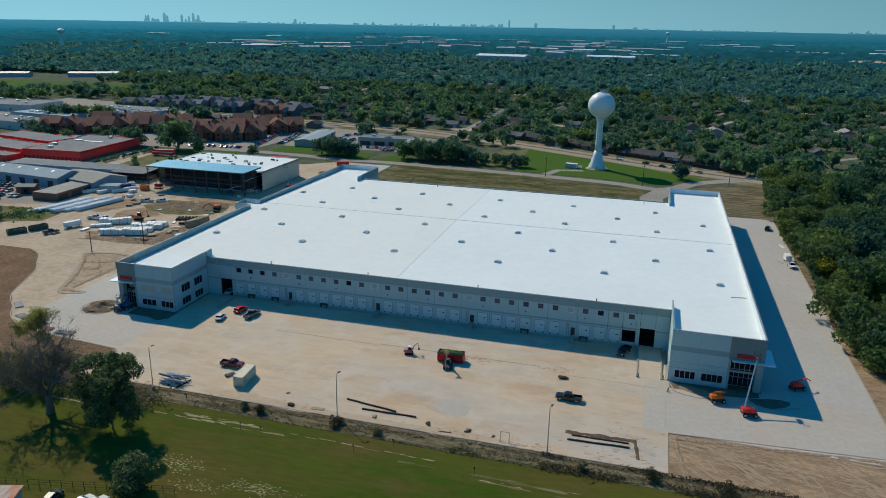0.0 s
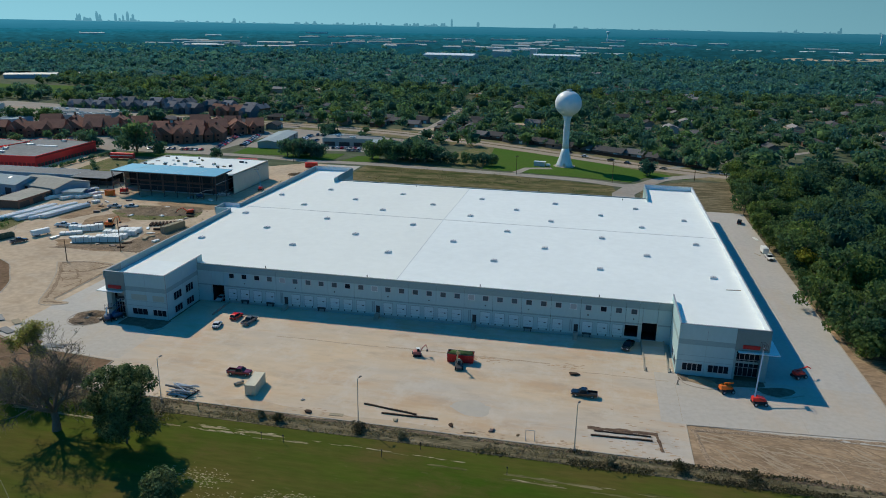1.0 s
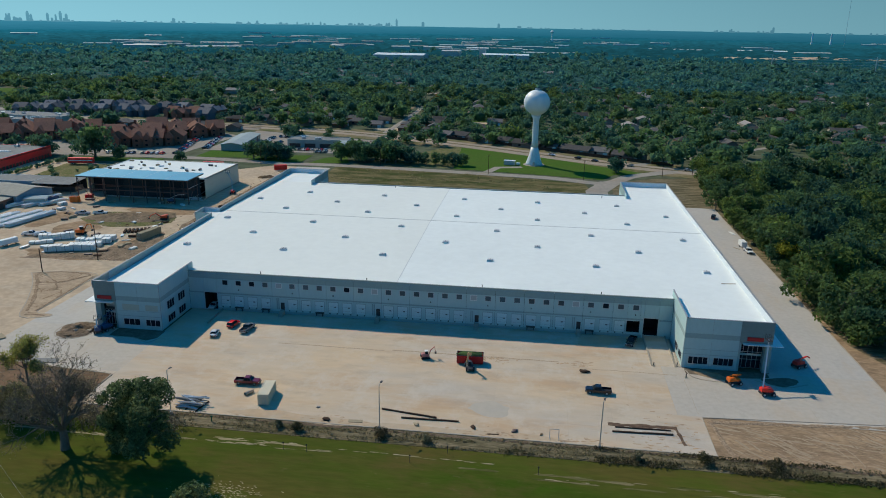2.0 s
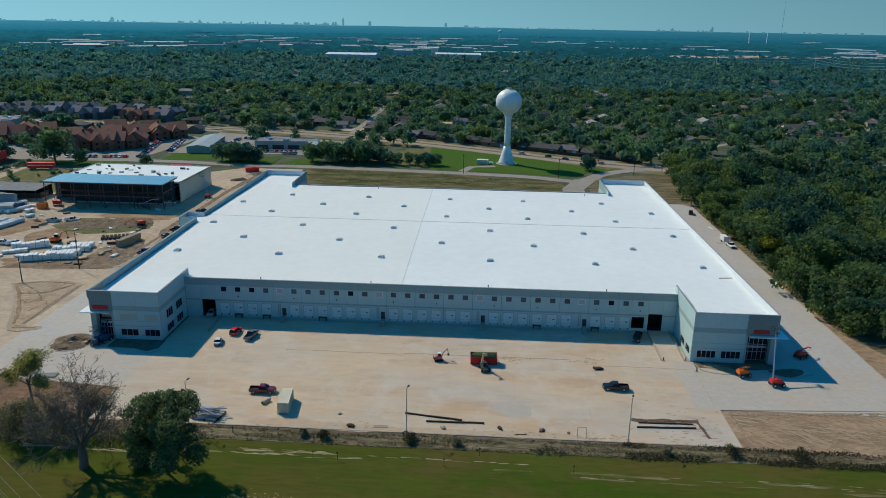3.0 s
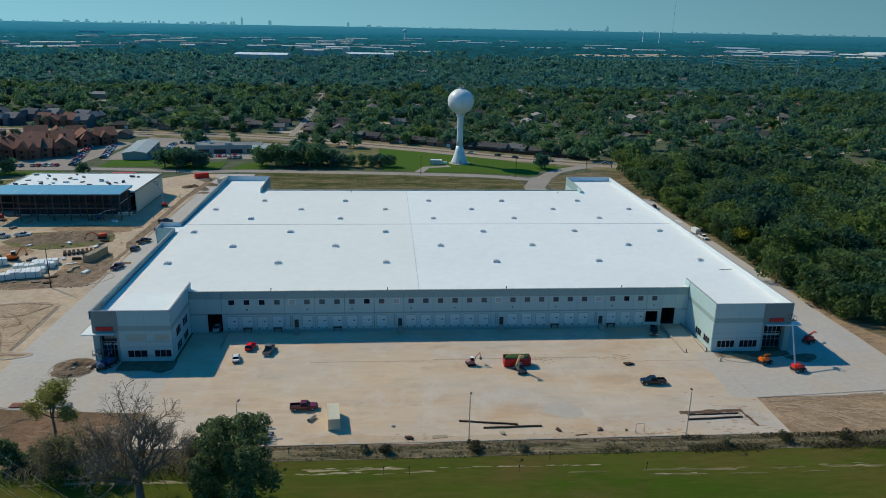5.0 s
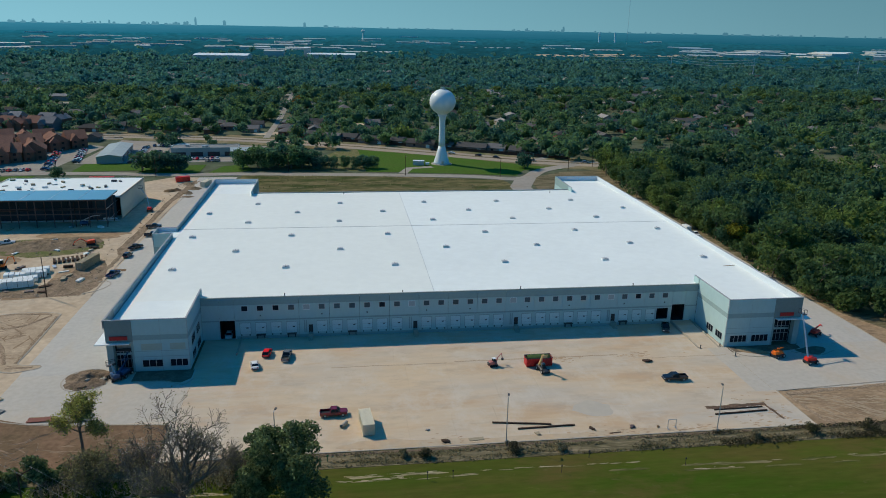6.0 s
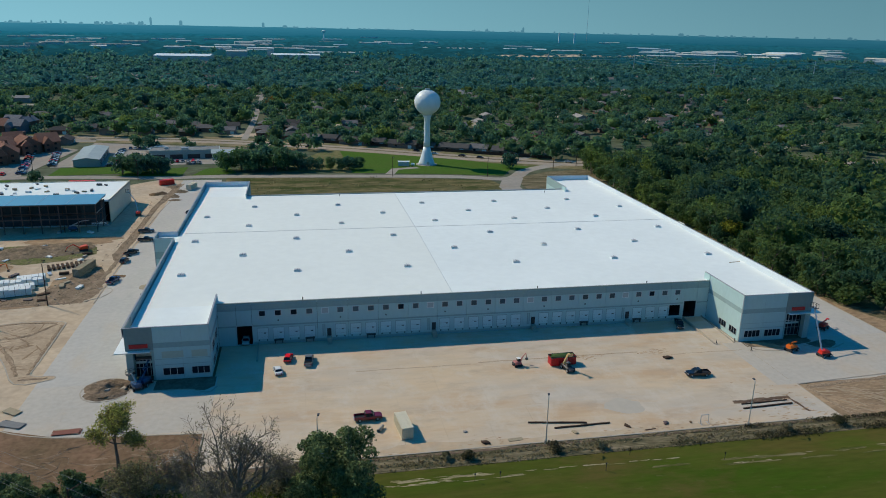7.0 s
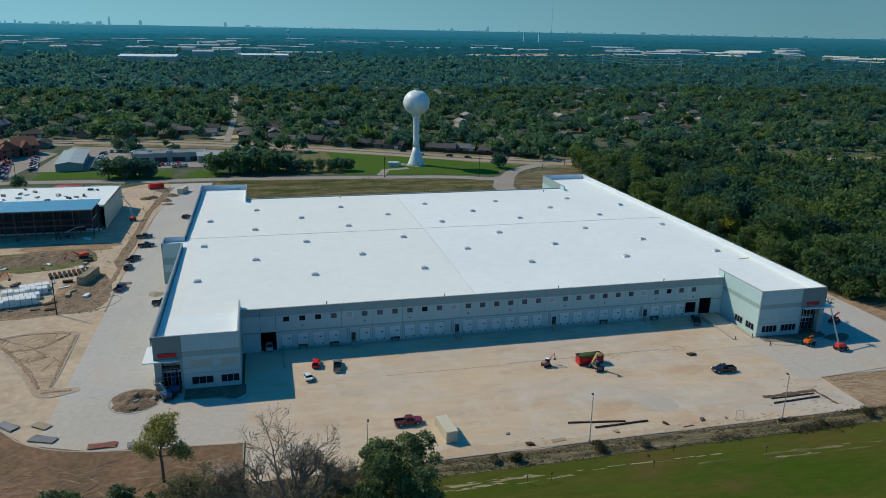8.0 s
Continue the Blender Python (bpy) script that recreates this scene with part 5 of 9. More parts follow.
for i, x in enumerate(BAY):
    if i in SPECIAL:
        window(x, 7.55, 9.15, 1.75, GLASS_PALE, WHITE_PAINT)
    else:
        window(x, 7.6, 9.15, 1.6, GLASS_GREY if i > 2 and i % 9 else GLASS_WALL, FRAME)
    if i % 7 in (1, 5):
        part("scupper", Shape().box(x - 0.16, x + 0.16, -0.12, 0.0, 6.15, 6.5), STEEL_DARK, warehouse, "dark drain outlet")
    if i in SPECIAL:
        part("man_door", Shape().box(x + 0.45, x + 1.55, -0.07, 0, 1.25, 3.35), DOOR_DARK, warehouse, "dark steel entrance door")
        part("downspout", Shape().box(x - 0.75, x - 0.45, -0.16, 0, 1.3, 4.6).box(x - 0.25, x + 0.0, -0.16, 0, 1.3, 4.6), WALL_MID, warehouse)
        for k in range(6):
            part("step", Shape().box(x + 0.4, x + 1.6, -1.5 - 0.28 * k, -0.16 if k == 0 else -1.5 - 0.28 * (k - 1), 0, 1.2 - 0.2 * k), KERB, warehouse, "concrete step up to the door")
    elif i < 29:
        d = part("dock_door", Shape().box(x - 1.32, x + 1.32, -0.05, 0, 1.3, 4.35), DOOR_WHITE, warehouse, "white sectional dock door")
        for k in (1, 3):
            part("groove", Shape().box(x - 1.3, x + 1.3, -0.056, -0.048, 1.3 + 0.61 * k - 0.018, 1.3 + 0.61 * k + 0.018), WALL_REVEAL, d)
        part("door_frame", Shape().box(x - 1.44, x - 1.32, -0.09, 0, 1.25, 4.47).box(x + 1.32, x + 1.44, -0.09, 0, 1.25, 4.47).box(x - 1.32, x + 1.32, -0.09, 0, 4.35, 4.47), WALL_MID, d)
        part("vision_panel", Shape().box(x + 0.25, x + 0.8, -0.075, -0.05, 2.85, 3.1), GLASS_WALL, d)
        for u in (-1.25, 0.85):
            part("bumper", Shape().box(x + u + 0.08, x + u + 0.34, -0.16, 0, 0.85, 1.2), RUBBER, d)
        if i in (1, 3, 7, 22, 26):
            part("dock_leveller", Shape().box(x - 1.2, x + 1.2, -0.75, -0.02, 1.02, 1.24).box(x - 1.0, x - 0.8, -0.7, -0.1, 0.2, 1.02).box(x + 0.8, x + 1.0, -0.7, -0.1, 0.2, 1.02), STEEL_DARK, d, "black projecting dock leveller")
part("dock_base", Shape().box(-58.6, 60.3, -0.06, -0.0, -0.02, 0.7), WALL_MID, warehouse)

# wing fronts
for x0, x1 in ((-77.9, -73.2), (-71.4, -67.9)):
    part("knockout_panel", Shape().box(x0, x1, FY - 0.05, FY, 5.3, 6.95), WALL_INSET, warehouse)
for x, w in ((-75.6, 4.6), (-69.6, 4.0)):
    window(x, 1.0, 2.9, w, GLASS_WALL, FRAME, FY, lights=3)
for x, w in ((71.6, 4.6), (77.6, 4.7)):
    window(x, 1.1, 3.1, w, GLASS_WALL, FRAME, FY, lights=4)
for z0, z1 in ((4.5, 6.9), (0.7, 2.8)):
    for y in (-11.2, -5.0):
        window(y, z0, z1, 3.9, GLASS_WALL, FRAME, LX, "x", 1, lights=3)
for y in (-8.6, -13.6):
    window(y, 1.2, 3.1, 3.4, GLASS_WALL, FRAME, RX, "x", -1, lights=3)
for x0, x1 in ((-79.6, LX), (RX, 80.8)):
    part("reveal_line", Shape().box(x0 + 0.1, x1 - 0.1, FY - 0.012, FY + 0.01, 3.6, 3.72).box(x0 + 0.1, x1 - 0.1, FY - 0.012, FY + 0.01, 5.0, 5.1), WALL_MID, warehouse)


SHEATHING = material("pale wallboard", (0.50, 0.49, 0.43), 0.9, scale=0.6, fine=2, fine_amount=0.12)


def entrance(x0, x1, out):
    """The corner entrance: dark head panel, recessed glazing, red sign and a thin canopy. out: -1 at the western corner."""
    inner_x, outer_x = (x1, x0) if out < 0 else (x0, x1)
    head = part("entrance_head", Shape().box(x0, x1, FY - 0.06, FY + TH, 7.55, TOP - 0.012), WALL_DARK, warehouse, "slate grey entrance corner")
    side_x = sorted((outer_x, outer_x - out * TH))
    part("entrance_head", Shape().box(side_x[0], side_x[1], FY + TH, FY + 7.2, 7.55, TOP - 0.012), WALL_DARK, warehouse)
    sign = part("sign_board", Shape().box(x0 + (0.9 if out < 0 else 1.6), x0 + (4.9 if out < 0 else 5.4), FY - 0.3, FY - 0.06, 8.15, 9.1), RED_SIGN, warehouse, "red sign board")
    part("entrance_column", Shape().box(*sorted((outer_x, outer_x - out * 1.5)), FY - 0.02, FY + 1.5, -0.1, 7.55), WALL_MID, warehouse)
    part("entrance_column", Shape().box(*sorted((outer_x, outer_x - out * 1.2)), FY + 6.0, FY + 7.2, -0.1, 7.55), WALL_MID, warehouse)
    part("entrance_pier", Shape().box(*sorted((inner_x, inner_x + out * 0.5)), FY, FY + 2.2, -0.1, 7.55), WALL_MID, warehouse)
    cx0, cx1 = sorted((inner_x + out * 0.6, outer_x + out * 2.3))
    can = part("canopy", Shape().box(cx0, cx1, FY - 1.1, FY + 0.4, 7.3, 7.5).box(*sorted((outer_x, outer_x + out * 2.3)), FY + 0.4, FY + 8.0, 7.3, 7.5), WHITE_PAINT, warehouse, "thin flat white metal canopy")
    gx0, gx1 = sorted((inner_x + out * 0.5, outer_x - out * 1.5))
    gy = FY + 2.0
    head_z = 7.4 if out > 0 else 4.4
    gl = part("storefront", Shape().box(gx0, gx1, gy, gy + 0.06, 0.1, head_z), GLASS_WALL, warehouse, "two-storey dark storefront glazing")
    for k in range(6):
        x = gx0 + (gx1 - gx0) * k / 5
        part("mullion", Shape().box(x - 0.05, x + 0.05, gy - 0.1, gy, 0.1, head_z), FRAME, gl)
    for z in (0.15, 2.4, 3.5, 4.4, 7.3)[:5 if out > 0 else 4]:
        part("transom", Shape().box(gx0, gx1, gy - 0.09, gy - 0.001, z - 0.05, z + (0.5 if z == 3.5 else 0.05)), FRAME if z != 3.5 else WALL_LIGHT, gl)
    part("storefront", Shape().box(*sorted((outer_x - out * 1.4, outer_x - out * 1.46)), FY + 1.5, FY + 6.0, 0.1, 7.4), GLASS_WALL, warehouse)
    if out < 0:
        part("sheathing", Shape().box(gx0, gx1, gy + 0.5, gy + 0.56, 4.45, 7.4), SHEATHING, warehouse, "pale wallboard behind the unglazed upper opening")
        part("floor_edge", Shape().box(gx0, gx1, gy - 0.15, gy + 0.5, 4.46, 4.9), STEEL_DARK, warehouse, "dark steel floor edge")
    part("soffit", Shape().box(x0 + 0.35, x1 - 0.35, FY + TH, FY + 7.0, 7.56, 7.7), WALL_LIGHT, warehouse)
    part("inner_wall", Shape().box(*sorted((inner_x + out * 0.0, inner_x - out * 0.3)), FY + TH, FY + 7.2, -0.1, 7.5).box(x0, x1, FY + 7.0, FY + 7.2, -0.1, 7.5), WALL_MID, warehouse)


entrance(WX0, -79.62, -1)
entrance(80.82, WX1, 1)

# drive-in ramps at both ends of the dock
setting("ramp", Shape().loft([[(60.9, y, -0.04), (66.3, y, -0.04), (66.3, y, z), (60.9, y, z)] for y, z in ((-16.6, 0.01), (-1.2, 0.62), (-0.0, 0.62))]), SLAB, "concrete drive-in ramp to the dock door", "ramp")
for x in (60.75, 66.45):
    setting("ramp_wall", Shape().loft([[(x - 0.15, y, -0.04), (x + 0.15, y, -0.04), (x + 0.15, y, z), (x - 0.15, y, z)] for y, z in ((-17.2, 0.22), (-1.0, 0.95), (-0.05, 0.95))]), KERB, "low concrete wall beside the ramp", "wall")
setting("ramp_wall", Shape().box(-57.6, -57.3, -10.4, -0.05, -0.04, 0.5), KERB, "low concrete wall beside the dock pit", "wall")

# hatches on the roof
def roof_hatch(m):
    h = thing("roof_hatch", m, "grey domed smoke hatch with a curb on the white roof", "roof hatch", "hatches on the warehouse roof")
    part("curb", Shape().box(-0.95, 0.95, -0.75, 0.75, -0.05, 0.4), PARAPET_IN, h)
    rings = []
    for k, (q, z) in enumerate(((1.0, 0.38), (0.96, 0.5), (0.7, 0.62))):
        rings.append([(0.92 * q * a, 0.7 * q * b, z) for a, b in ((-1, -1), (1, -1), (1, 1), (-1, 1))])
    part("dome", Shape().loft(rings), paint("smoked dome", (0.50, 0.49, 0.46), 0.35), h, "smoked plastic dome")
    part("lid_bar", Shape().box(-0.05, 0.05, -0.72, 0.72, 0.5, 0.66), DULL_GREY, h)
    return h


first = None
for y, xs in ((24.0, (-79, -47.3, -15.6, 17.6, 49.1, 81)), (40.3, (-63.5, -31.6, 1.9, 31.7, 63.4)), (56.4, (-79.3, -47.6, -15.7, 17.7, 49.6, 79.9)), (74.2, (-63.7, -31.9, 1.8, 31.5, 63.5)), (88.4, (-79.1, -47.4, -15.6, 17.4, 49.2, 79.4)), (103.2, (-63.2, -31.6, 1.7, 31.3, 62.6))):
    for x in xs:
        m = place(x, y, 0, roof_z(y))
        first = copy_thing(first, m) if first else roof_hatch(m)
for x, y in ((-46, 1.2), (-15.2, 1.0), (17, 1.1), (49, 1.0), (58, 118), (-30, 120)):
    v = thing("roof_vent", place(x, y, 0, roof_z(y)), "small dark vent pipe on the roof edge", "vent", "vents on the roof")
    part("pipe", Shape().tube([(0, 0, -0.05), (0, 0, 0.7)], [0.12, 0.12], 8), STEEL_DARK, v)
    part("cap", Shape().tube([(0, 0, 0.7), (0, 0, 0.8)], [0.22, 0.1], 8), STEEL_DARK, v)
solid("roof_plank", Shape().box(-2.0, 2.0, -0.15, 0.15, 0, 0.12), PLY, place(85.2, 15.5, 8, roof_z(15.5) - 0.0), "loose board left on the roof", "board")

# ---- vehicles ----
def ring(x, hw, z0, z1, c=0.12):
    return [(x, -hw + c, z0), (x, hw - c, z0), (x, hw, z0 + c), (x, hw, z1 - c), (x, hw - c, z1), (x, -hw + c, z1), (x, -hw, z1 - c), (x, -hw, z0 + c)]


def deck(z, x0, x1, hw):
    return [(x0, -hw, z), (x1, -hw, z), (x1, hw, z), (x0, hw, z)]


def wheels(car, xs, hw, r, width=0.26):
    for x in xs:
        for y in (-hw, hw):
            w = part("wheel", Shape().tube([(x, y - width / 2, r), (x, y + width / 2, r)], [r, r], 14), RUBBER, car)
            part("rim", Shape().tube([(x, y - width / 2 - 0.015, r), (x, y + width / 2 + 0.015, r)], [r * 0.58, r * 0.58], 10), GALV, w)


def lamps(car, front, back, hw, z):
    for y in (-hw, hw):
        part("headlight", Shape().box(front - 0.08, front + 0.015, y - 0.2, y + 0.2, z - 0.08, z + 0.1), LAMP_CLEAR, car)
        part("tail_light", Shape().box(back - 0.015, back + 0.08, y - 0.12, y + 0.12, z - 0.1, z + 0.18), LAMP_RED, car)


def pickup(m, colour, label, group=""):
    c, p = thing("pickup_truck", m, label, "pickup truck", group), CAR[colour]
    part("body", Shape().loft([ring(-0.75, 0.95, 0.42, 1.15), ring(1.45, 0.97, 0.4, 1.15), ring(2.55, 0.95, 0.42, 1.1), ring(2.86, 0.88, 0.5, 0.98)]), p, c)
    bed = part("bed", Shape().box(-2.86, -0.75, -0.93, 0.93, 0.45, 0.72), p, c)
    for y in (-0.95, 0.83):
        part("bed_side", Shape().box(-2.86, -0.77, y, y + 0.12, 0.5, 1.16), p, bed)
    part("tailgate", Shape().box(-2.92, -2.82, -0.83, 0.83, 0.55, 1.14), p, bed)
    part("bed_liner", Shape().box(-2.8, -0.8, -0.82, 0.82, 0.725, 0.76), RUBBER, bed)
    cab = part("cab", Shape().loft([deck(1.12, -0.72, 1.4, 0.9), deck(1.5, -0.6, 1.0, 0.82), deck(1.78, -0.5, 0.62, 0.74)]), GLASS, c, "dark cab glass")
    part("roof_panel", Shape().loft([deck(1.77, -0.55, 0.68, 0.77), deck(1.86, -0.45, 0.5, 0.66)]), p, cab)
    for y in (-1, 1):
        for x0, x1 in ((1.38, 0.62), (0.35, 0.2), (-0.7, -0.52)):
            part("pillar", Shape().tube([(x0, y * 0.9, 1.12), (x1, y * 0.755, 1.79)], [0.05, 0.05], 4), p, cab)
        part("mirror", Shape().box(1.0, 1.12, y * 1.02 - 0.09, y * 1.02 + 0.09, 1.18, 1.4), STEEL_DARK, c)
    part("bumper", Shape().box(2.8, 2.97, -0.85, 0.85, 0.42, 0.62), STEEL_DARK, c)
    part("bumper", Shape().box(-3.02, -2.86, -0.85, 0.85, 0.45, 0.62), GALV, c)
    part("grille", Shape().box(2.84, 2.9, -0.5, 0.5, 0.66, 0.95), STEEL_DARK, c)
    lamps(c, 2.86, -2.94, 0.72, 0.85)
    wheels(c, (-1.85, 1.85), 0.85, 0.4)
    return c


def car(m, colour, label, long=4.6, tall=1.5, group="", fine=True):
    c, p, h = thing("car", m, label, "car", group), CAR[colour], long / 2
    part("body", Shape().loft([ring(-h, 0.78, 0.42, 0.88), ring(-h + 0.25, 0.9, 0.3, 0.98), ring(h * 0.45, 0.91, 0.28, 0.98), ring(h - 0.25, 0.86, 0.3, 0.84), ring(h, 0.7, 0.38, 0.7)]), p, c)
    back = -h + (0.35 if tall > 1.55 else 0.75)
    g = part("glasshouse", Shape().loft([deck(0.95, back - 0.25, h * 0.5, 0.84), deck(tall - 0.08, back + 0.25, h * 0.12, 0.66)]), GLASS, c, "dark car windows")
    part("roof_panel", Shape().loft([deck(tall - 0.1, back + 0.18, h * 0.16, 0.69), deck(tall, back + 0.4, h * 0.05, 0.58)]), p, g if fine else c)
    if fine:
        for y in (-1, 1):
            for x0, x1 in ((h * 0.48, h * 0.13), (0.1, 0.0), (back - 0.2, back + 0.24)):
                part("pillar", Shape().tube([(x0, y * 0.845, 0.95), (x1, y * 0.675, tall - 0.08)], [0.045, 0.045], 4), p, g)
            part("mirror", Shape().box(h * 0.38, h * 0.38 + 0.1, y * 0.95 - 0.08, y * 0.95 + 0.08, 0.95, 1.1), p, c)
        lamps(c, h - 0.12, -h, 0.62, 0.68)
        part("bumper", Shape().box(-h - 0.06, -h + 0.1, -0.7, 0.7, 0.35, 0.52), STEEL_DARK, c)
        wheels(c, (-h * 0.58, h * 0.6), 0.8, 0.33, 0.22)
    else:
        for x in (-h * 0.58, h * 0.6):
            for y in (-0.8, 0.8):
                part("wheel", Shape().tube([(x, y - 0.12, 0.33), (x, y + 0.12, 0.33)], [0.33, 0.33], 8), RUBBER, c)
    return c


car(place(-52.3, -17.2, 100), "white", "small white hatchback parked on the court", 4.2)
car(place(-49.9, -10.6, 82), "red", "bright red sports utility car on the court", 4.5, 1.65)
pickup(place(-45.0, -12.8, 84), "grey", "dark grey pickup truck with an empty bed")
pickup(place(-33.3, -42.0, 3), "maroon", "maroon pickup truck beside the cream container")
pickup(place(46.6, -33.6, 178), "black", "black crew-cab pickup truck alone on the court")
pickup(place(57.2, -4.6, 250), "black", "black pickup truck in the shade of the dock")
car(place(-60.7, 1.2, -90, 0.05), "silver", "silver car standing in the open drive-in door", 4.4)
for x, y, a, col in ((-106.0, 54.4, 75, "blue"), (-106.6, 84.4, 60, "black"), (-104.6, 100.6, 10, "black"), (-106.8, 113, 5, "dark"), (-92.0, 38.8, 0, "black")):
    pickup(place(x + 1.5, y, a), col, "dark pickup truck parked beside the warehouse", "trucks beside the warehouse")
car(place(-105.4, 75.1, 80), "dark", "dark sports utility car parked beside the warehouse", 4.7, 1.7, "trucks beside the warehouse")
car(place(-92.6, 141.9, 60), "dark", "dark car near the rear corner of the warehouse", 4.6, 1.6)
for x, y, a, col in ((-160.0, 59.7, 20, "white"), (-155.2, 59.6, 20, "white"), (-159.4, 91.8, 15, "silver"), (-152.5, 93.5, 15, "white"), (-125.5, 127, 0, "white")):
    pickup(place(x, y, a), col, "work pickup truck in the tan yard", "trucks in the yard")
car(place(108.4, 137, 75), "dark", "dark truck at the far end of the drive", 5.2, 1.8)
pickup(place(110.2, 86.5, -86), "white", "white pickup truck towing a trailer beside the wood")
tow = thing("box_trailer", place(109.8, 93.4, -86), "small white box trailer behind a pickup", "trailer")
part("box", Shape().loft([ring(-2.1, 1.0, 0.6, 2.5, 0.08), ring(2.1, 1.0, 0.6, 2.5, 0.08)]), WHITE_PAINT, tow)
part("drawbar", Shape().box(2.1, 3.6, -0.08, 0.08, 0.5, 0.62), STEEL_DARK, tow)
wheels(tow, (-0.2,), 0.95, 0.36, 0.24)
solid("board", Shape().box(-0.6, 0.6, -2.2, 2.2, 0, 0.12), WRAP, place(110.6, 113, 12), "long white panel lying on the drive", "board")
solid("board", Shape().box(-0.15, 0.15, -1.6, 1.6, 0, 0.1), PLY, place(107.2, 91, 30), "loose board lying on the drive", "board")

# rows of parked cars, far away
protos = {}


def parked(x, y, a, label, group, rng, colours=("white", "silver", "dark", "black", "grey", "red", "blue", "white", "tan")):
    col = colours[rng.integers(len(colours))]
    if (col, group) not in protos:
        protos[col, group] = car(place(x, y, a), col, col + " " + label, 4.6, 1.5, group, fine=False)
    else:
        copy_thing(protos[col, group], place(x, y, a))


rng = np.random.default_rng(21)
LOTS = [  # start, step, count, angle
    ((-191, 238), (-0.66, 2.9), 24, 8, "apartments"), ((-182, 260), (-0.66, 2.9), 16, 8, "apartments"), ((-232, 232), (3.0, 0.4), 12, 90, "apartments"), ((-232, 268), (1.4, 2.8), 9, 0, "apartments"), ((-278, 290), (2.9, 0.5), 11, 90, "apartments"), ((-300, 216), (2.9, 0.3), 13, 90, "apartments")]
LOTS += [
    ((-151, 258), (-0.25, 2.95), 20, 5, "sheds"), ((-142, 262), (-0.2, 3.0), 12, 5, "sheds"), ((-122, 268), (2.9, 0.2), 8, 95, "sheds"), ((-152, 318), (2.8, 0.2), 7, 95, "sheds"), ((-112, 262), (2.8, 0.3), 4, 80, "sheds"),
    ((-262, 68), (2.9, 0.3), 14, 95, "workshop"), ((-258, 76), (2.9, 0.3), 14, 95, "workshop"), ((-256, 85), (2.9, 0.3), 13, 95, "workshop"), ((-262, 94), (2.9, 0.3), 11, 92, "workshop"), ((-258, 100), (2.9, -0.3), 13, 85, "workshop"), ((-236, 62), (2.9, 0.5), 8, 95, "workshop"),
    ((-450, 320), (3.0, 0.4), 12, 90, "shops"), ((-450, 345), (3.0, 0.4), 12, 90, "shops"), ((-408, 372), (3.0, 0.4), 14, 90, "shops"), ((-380, 300), (3.0, 0.2), 9, 90, "shops")]
for (x, y), (dx, dy), n, a, group in LOTS:
    for i in range(n):
        if rng.random() < 0.86:
            parked(x + dx * i, y + dy * i, a + rng.uniform(-3, 3) + 180 * rng.integers(2), "car parked in a row", "cars by the " + group, rng)
for x, y, a in ((40, 285, -30), (56, 276, 150), (66, 268, -32), (86, 256, 152), (118, 249, -20), (-60, 334, -26), (-40, 318, 150), (30, 297, -28), (140, 241, -8)):
    parked(x, y, a, "car driving on the wide road", "cars on the road", rng)

# ---- machines ----
def tracks(parent, length, gauge, h, w=0.35):
    for y in (-gauge / 2, gauge / 2):
        part("track", Shape().loft([[(x, y - w / 2, z) for x, z in ((-length / 2, h * 0.45), (-length / 2 + 0.2, 0), (length / 2 - 0.2, 0), (length / 2, h * 0.45), (length / 2 - 0.2, h), (-length / 2 + 0.2, h))],
                                    [(x, y + w / 2, z) for x, z in ((-length / 2, h * 0.45), (-length / 2 + 0.2, 0), (length / 2 - 0.2, 0), (length / 2, h * 0.45), (length / 2 - 0.2, h), (-length / 2 + 0.2, h))]]), RUBBER, parent)


def excavator(m, mat, label, k=1.0, arm=None, cab=True):
    e = thing("excavator", m @ Matrix.Scale(k, 4), label, "excavator")
    tracks(e, 2.6, 1.5, 0.6)
    b = part("body", Shape().loft([ring(-1.3, 0.75, 0.7, 1.5, 0.15), ring(-0.9, 0.85, 0.65, 1.7, 0.15), ring(0.7, 0.85, 0.65, 1.5, 0.15), ring(1.0, 0.8, 0.65, 1.1, 0.1)]), mat, e)
    part("counterweight", Shape().loft([ring(-1.55, 0.6, 0.75, 1.3, 0.15), ring(-1.25, 0.8, 0.7, 1.45, 0.15)]), STEEL_DARK, e)
    if cab:
        c = part("cab", Shape().loft([deck(1.4, -0.2, 0.8, 0.5), deck(2.4, -0.1, 0.6, 0.45)]), GLASS, e)
        part("canopy", Shape().box(-0.25, 0.75, -0.52, 0.52, 2.38, 2.48), WHITE_PAINT, c)
    pts = arm or [(0.9, 0, 1.1), (2.0, 0, 3.0), (3.1, 0, 3.2), (3.4, 0, 1.6)]
    part("boom", Shape().tube(pts[:3], [0.2, 0.17, 0.12], 4), mat, e)
    part("stick", Shape().tube(pts[2:], [0.14, 0.1], 4), mat, e)
    x, y, z = pts[-1]
    part("bucket", Shape().loft([[(x - 0.25, -0.3, z), (x + 0.2, -0.3, z + 0.1), (x + 0.25, -0.3, z - 0.45), (x - 0.3, -0.3, z - 0.5)], [(x - 0.25, 0.3, z), (x + 0.2, 0.3, z + 0.1), (x + 0.25, 0.3, z - 0.45), (x - 0.3, 0.3, z - 0.5)]]), STEEL_DARK, e)
    part("ram", Shape().tube([(1.0, 0, 0.95), (pts[1][0], 0, pts[1][2] - 0.2)], [0.07, 0.07], 6), GALV, e)
    return e


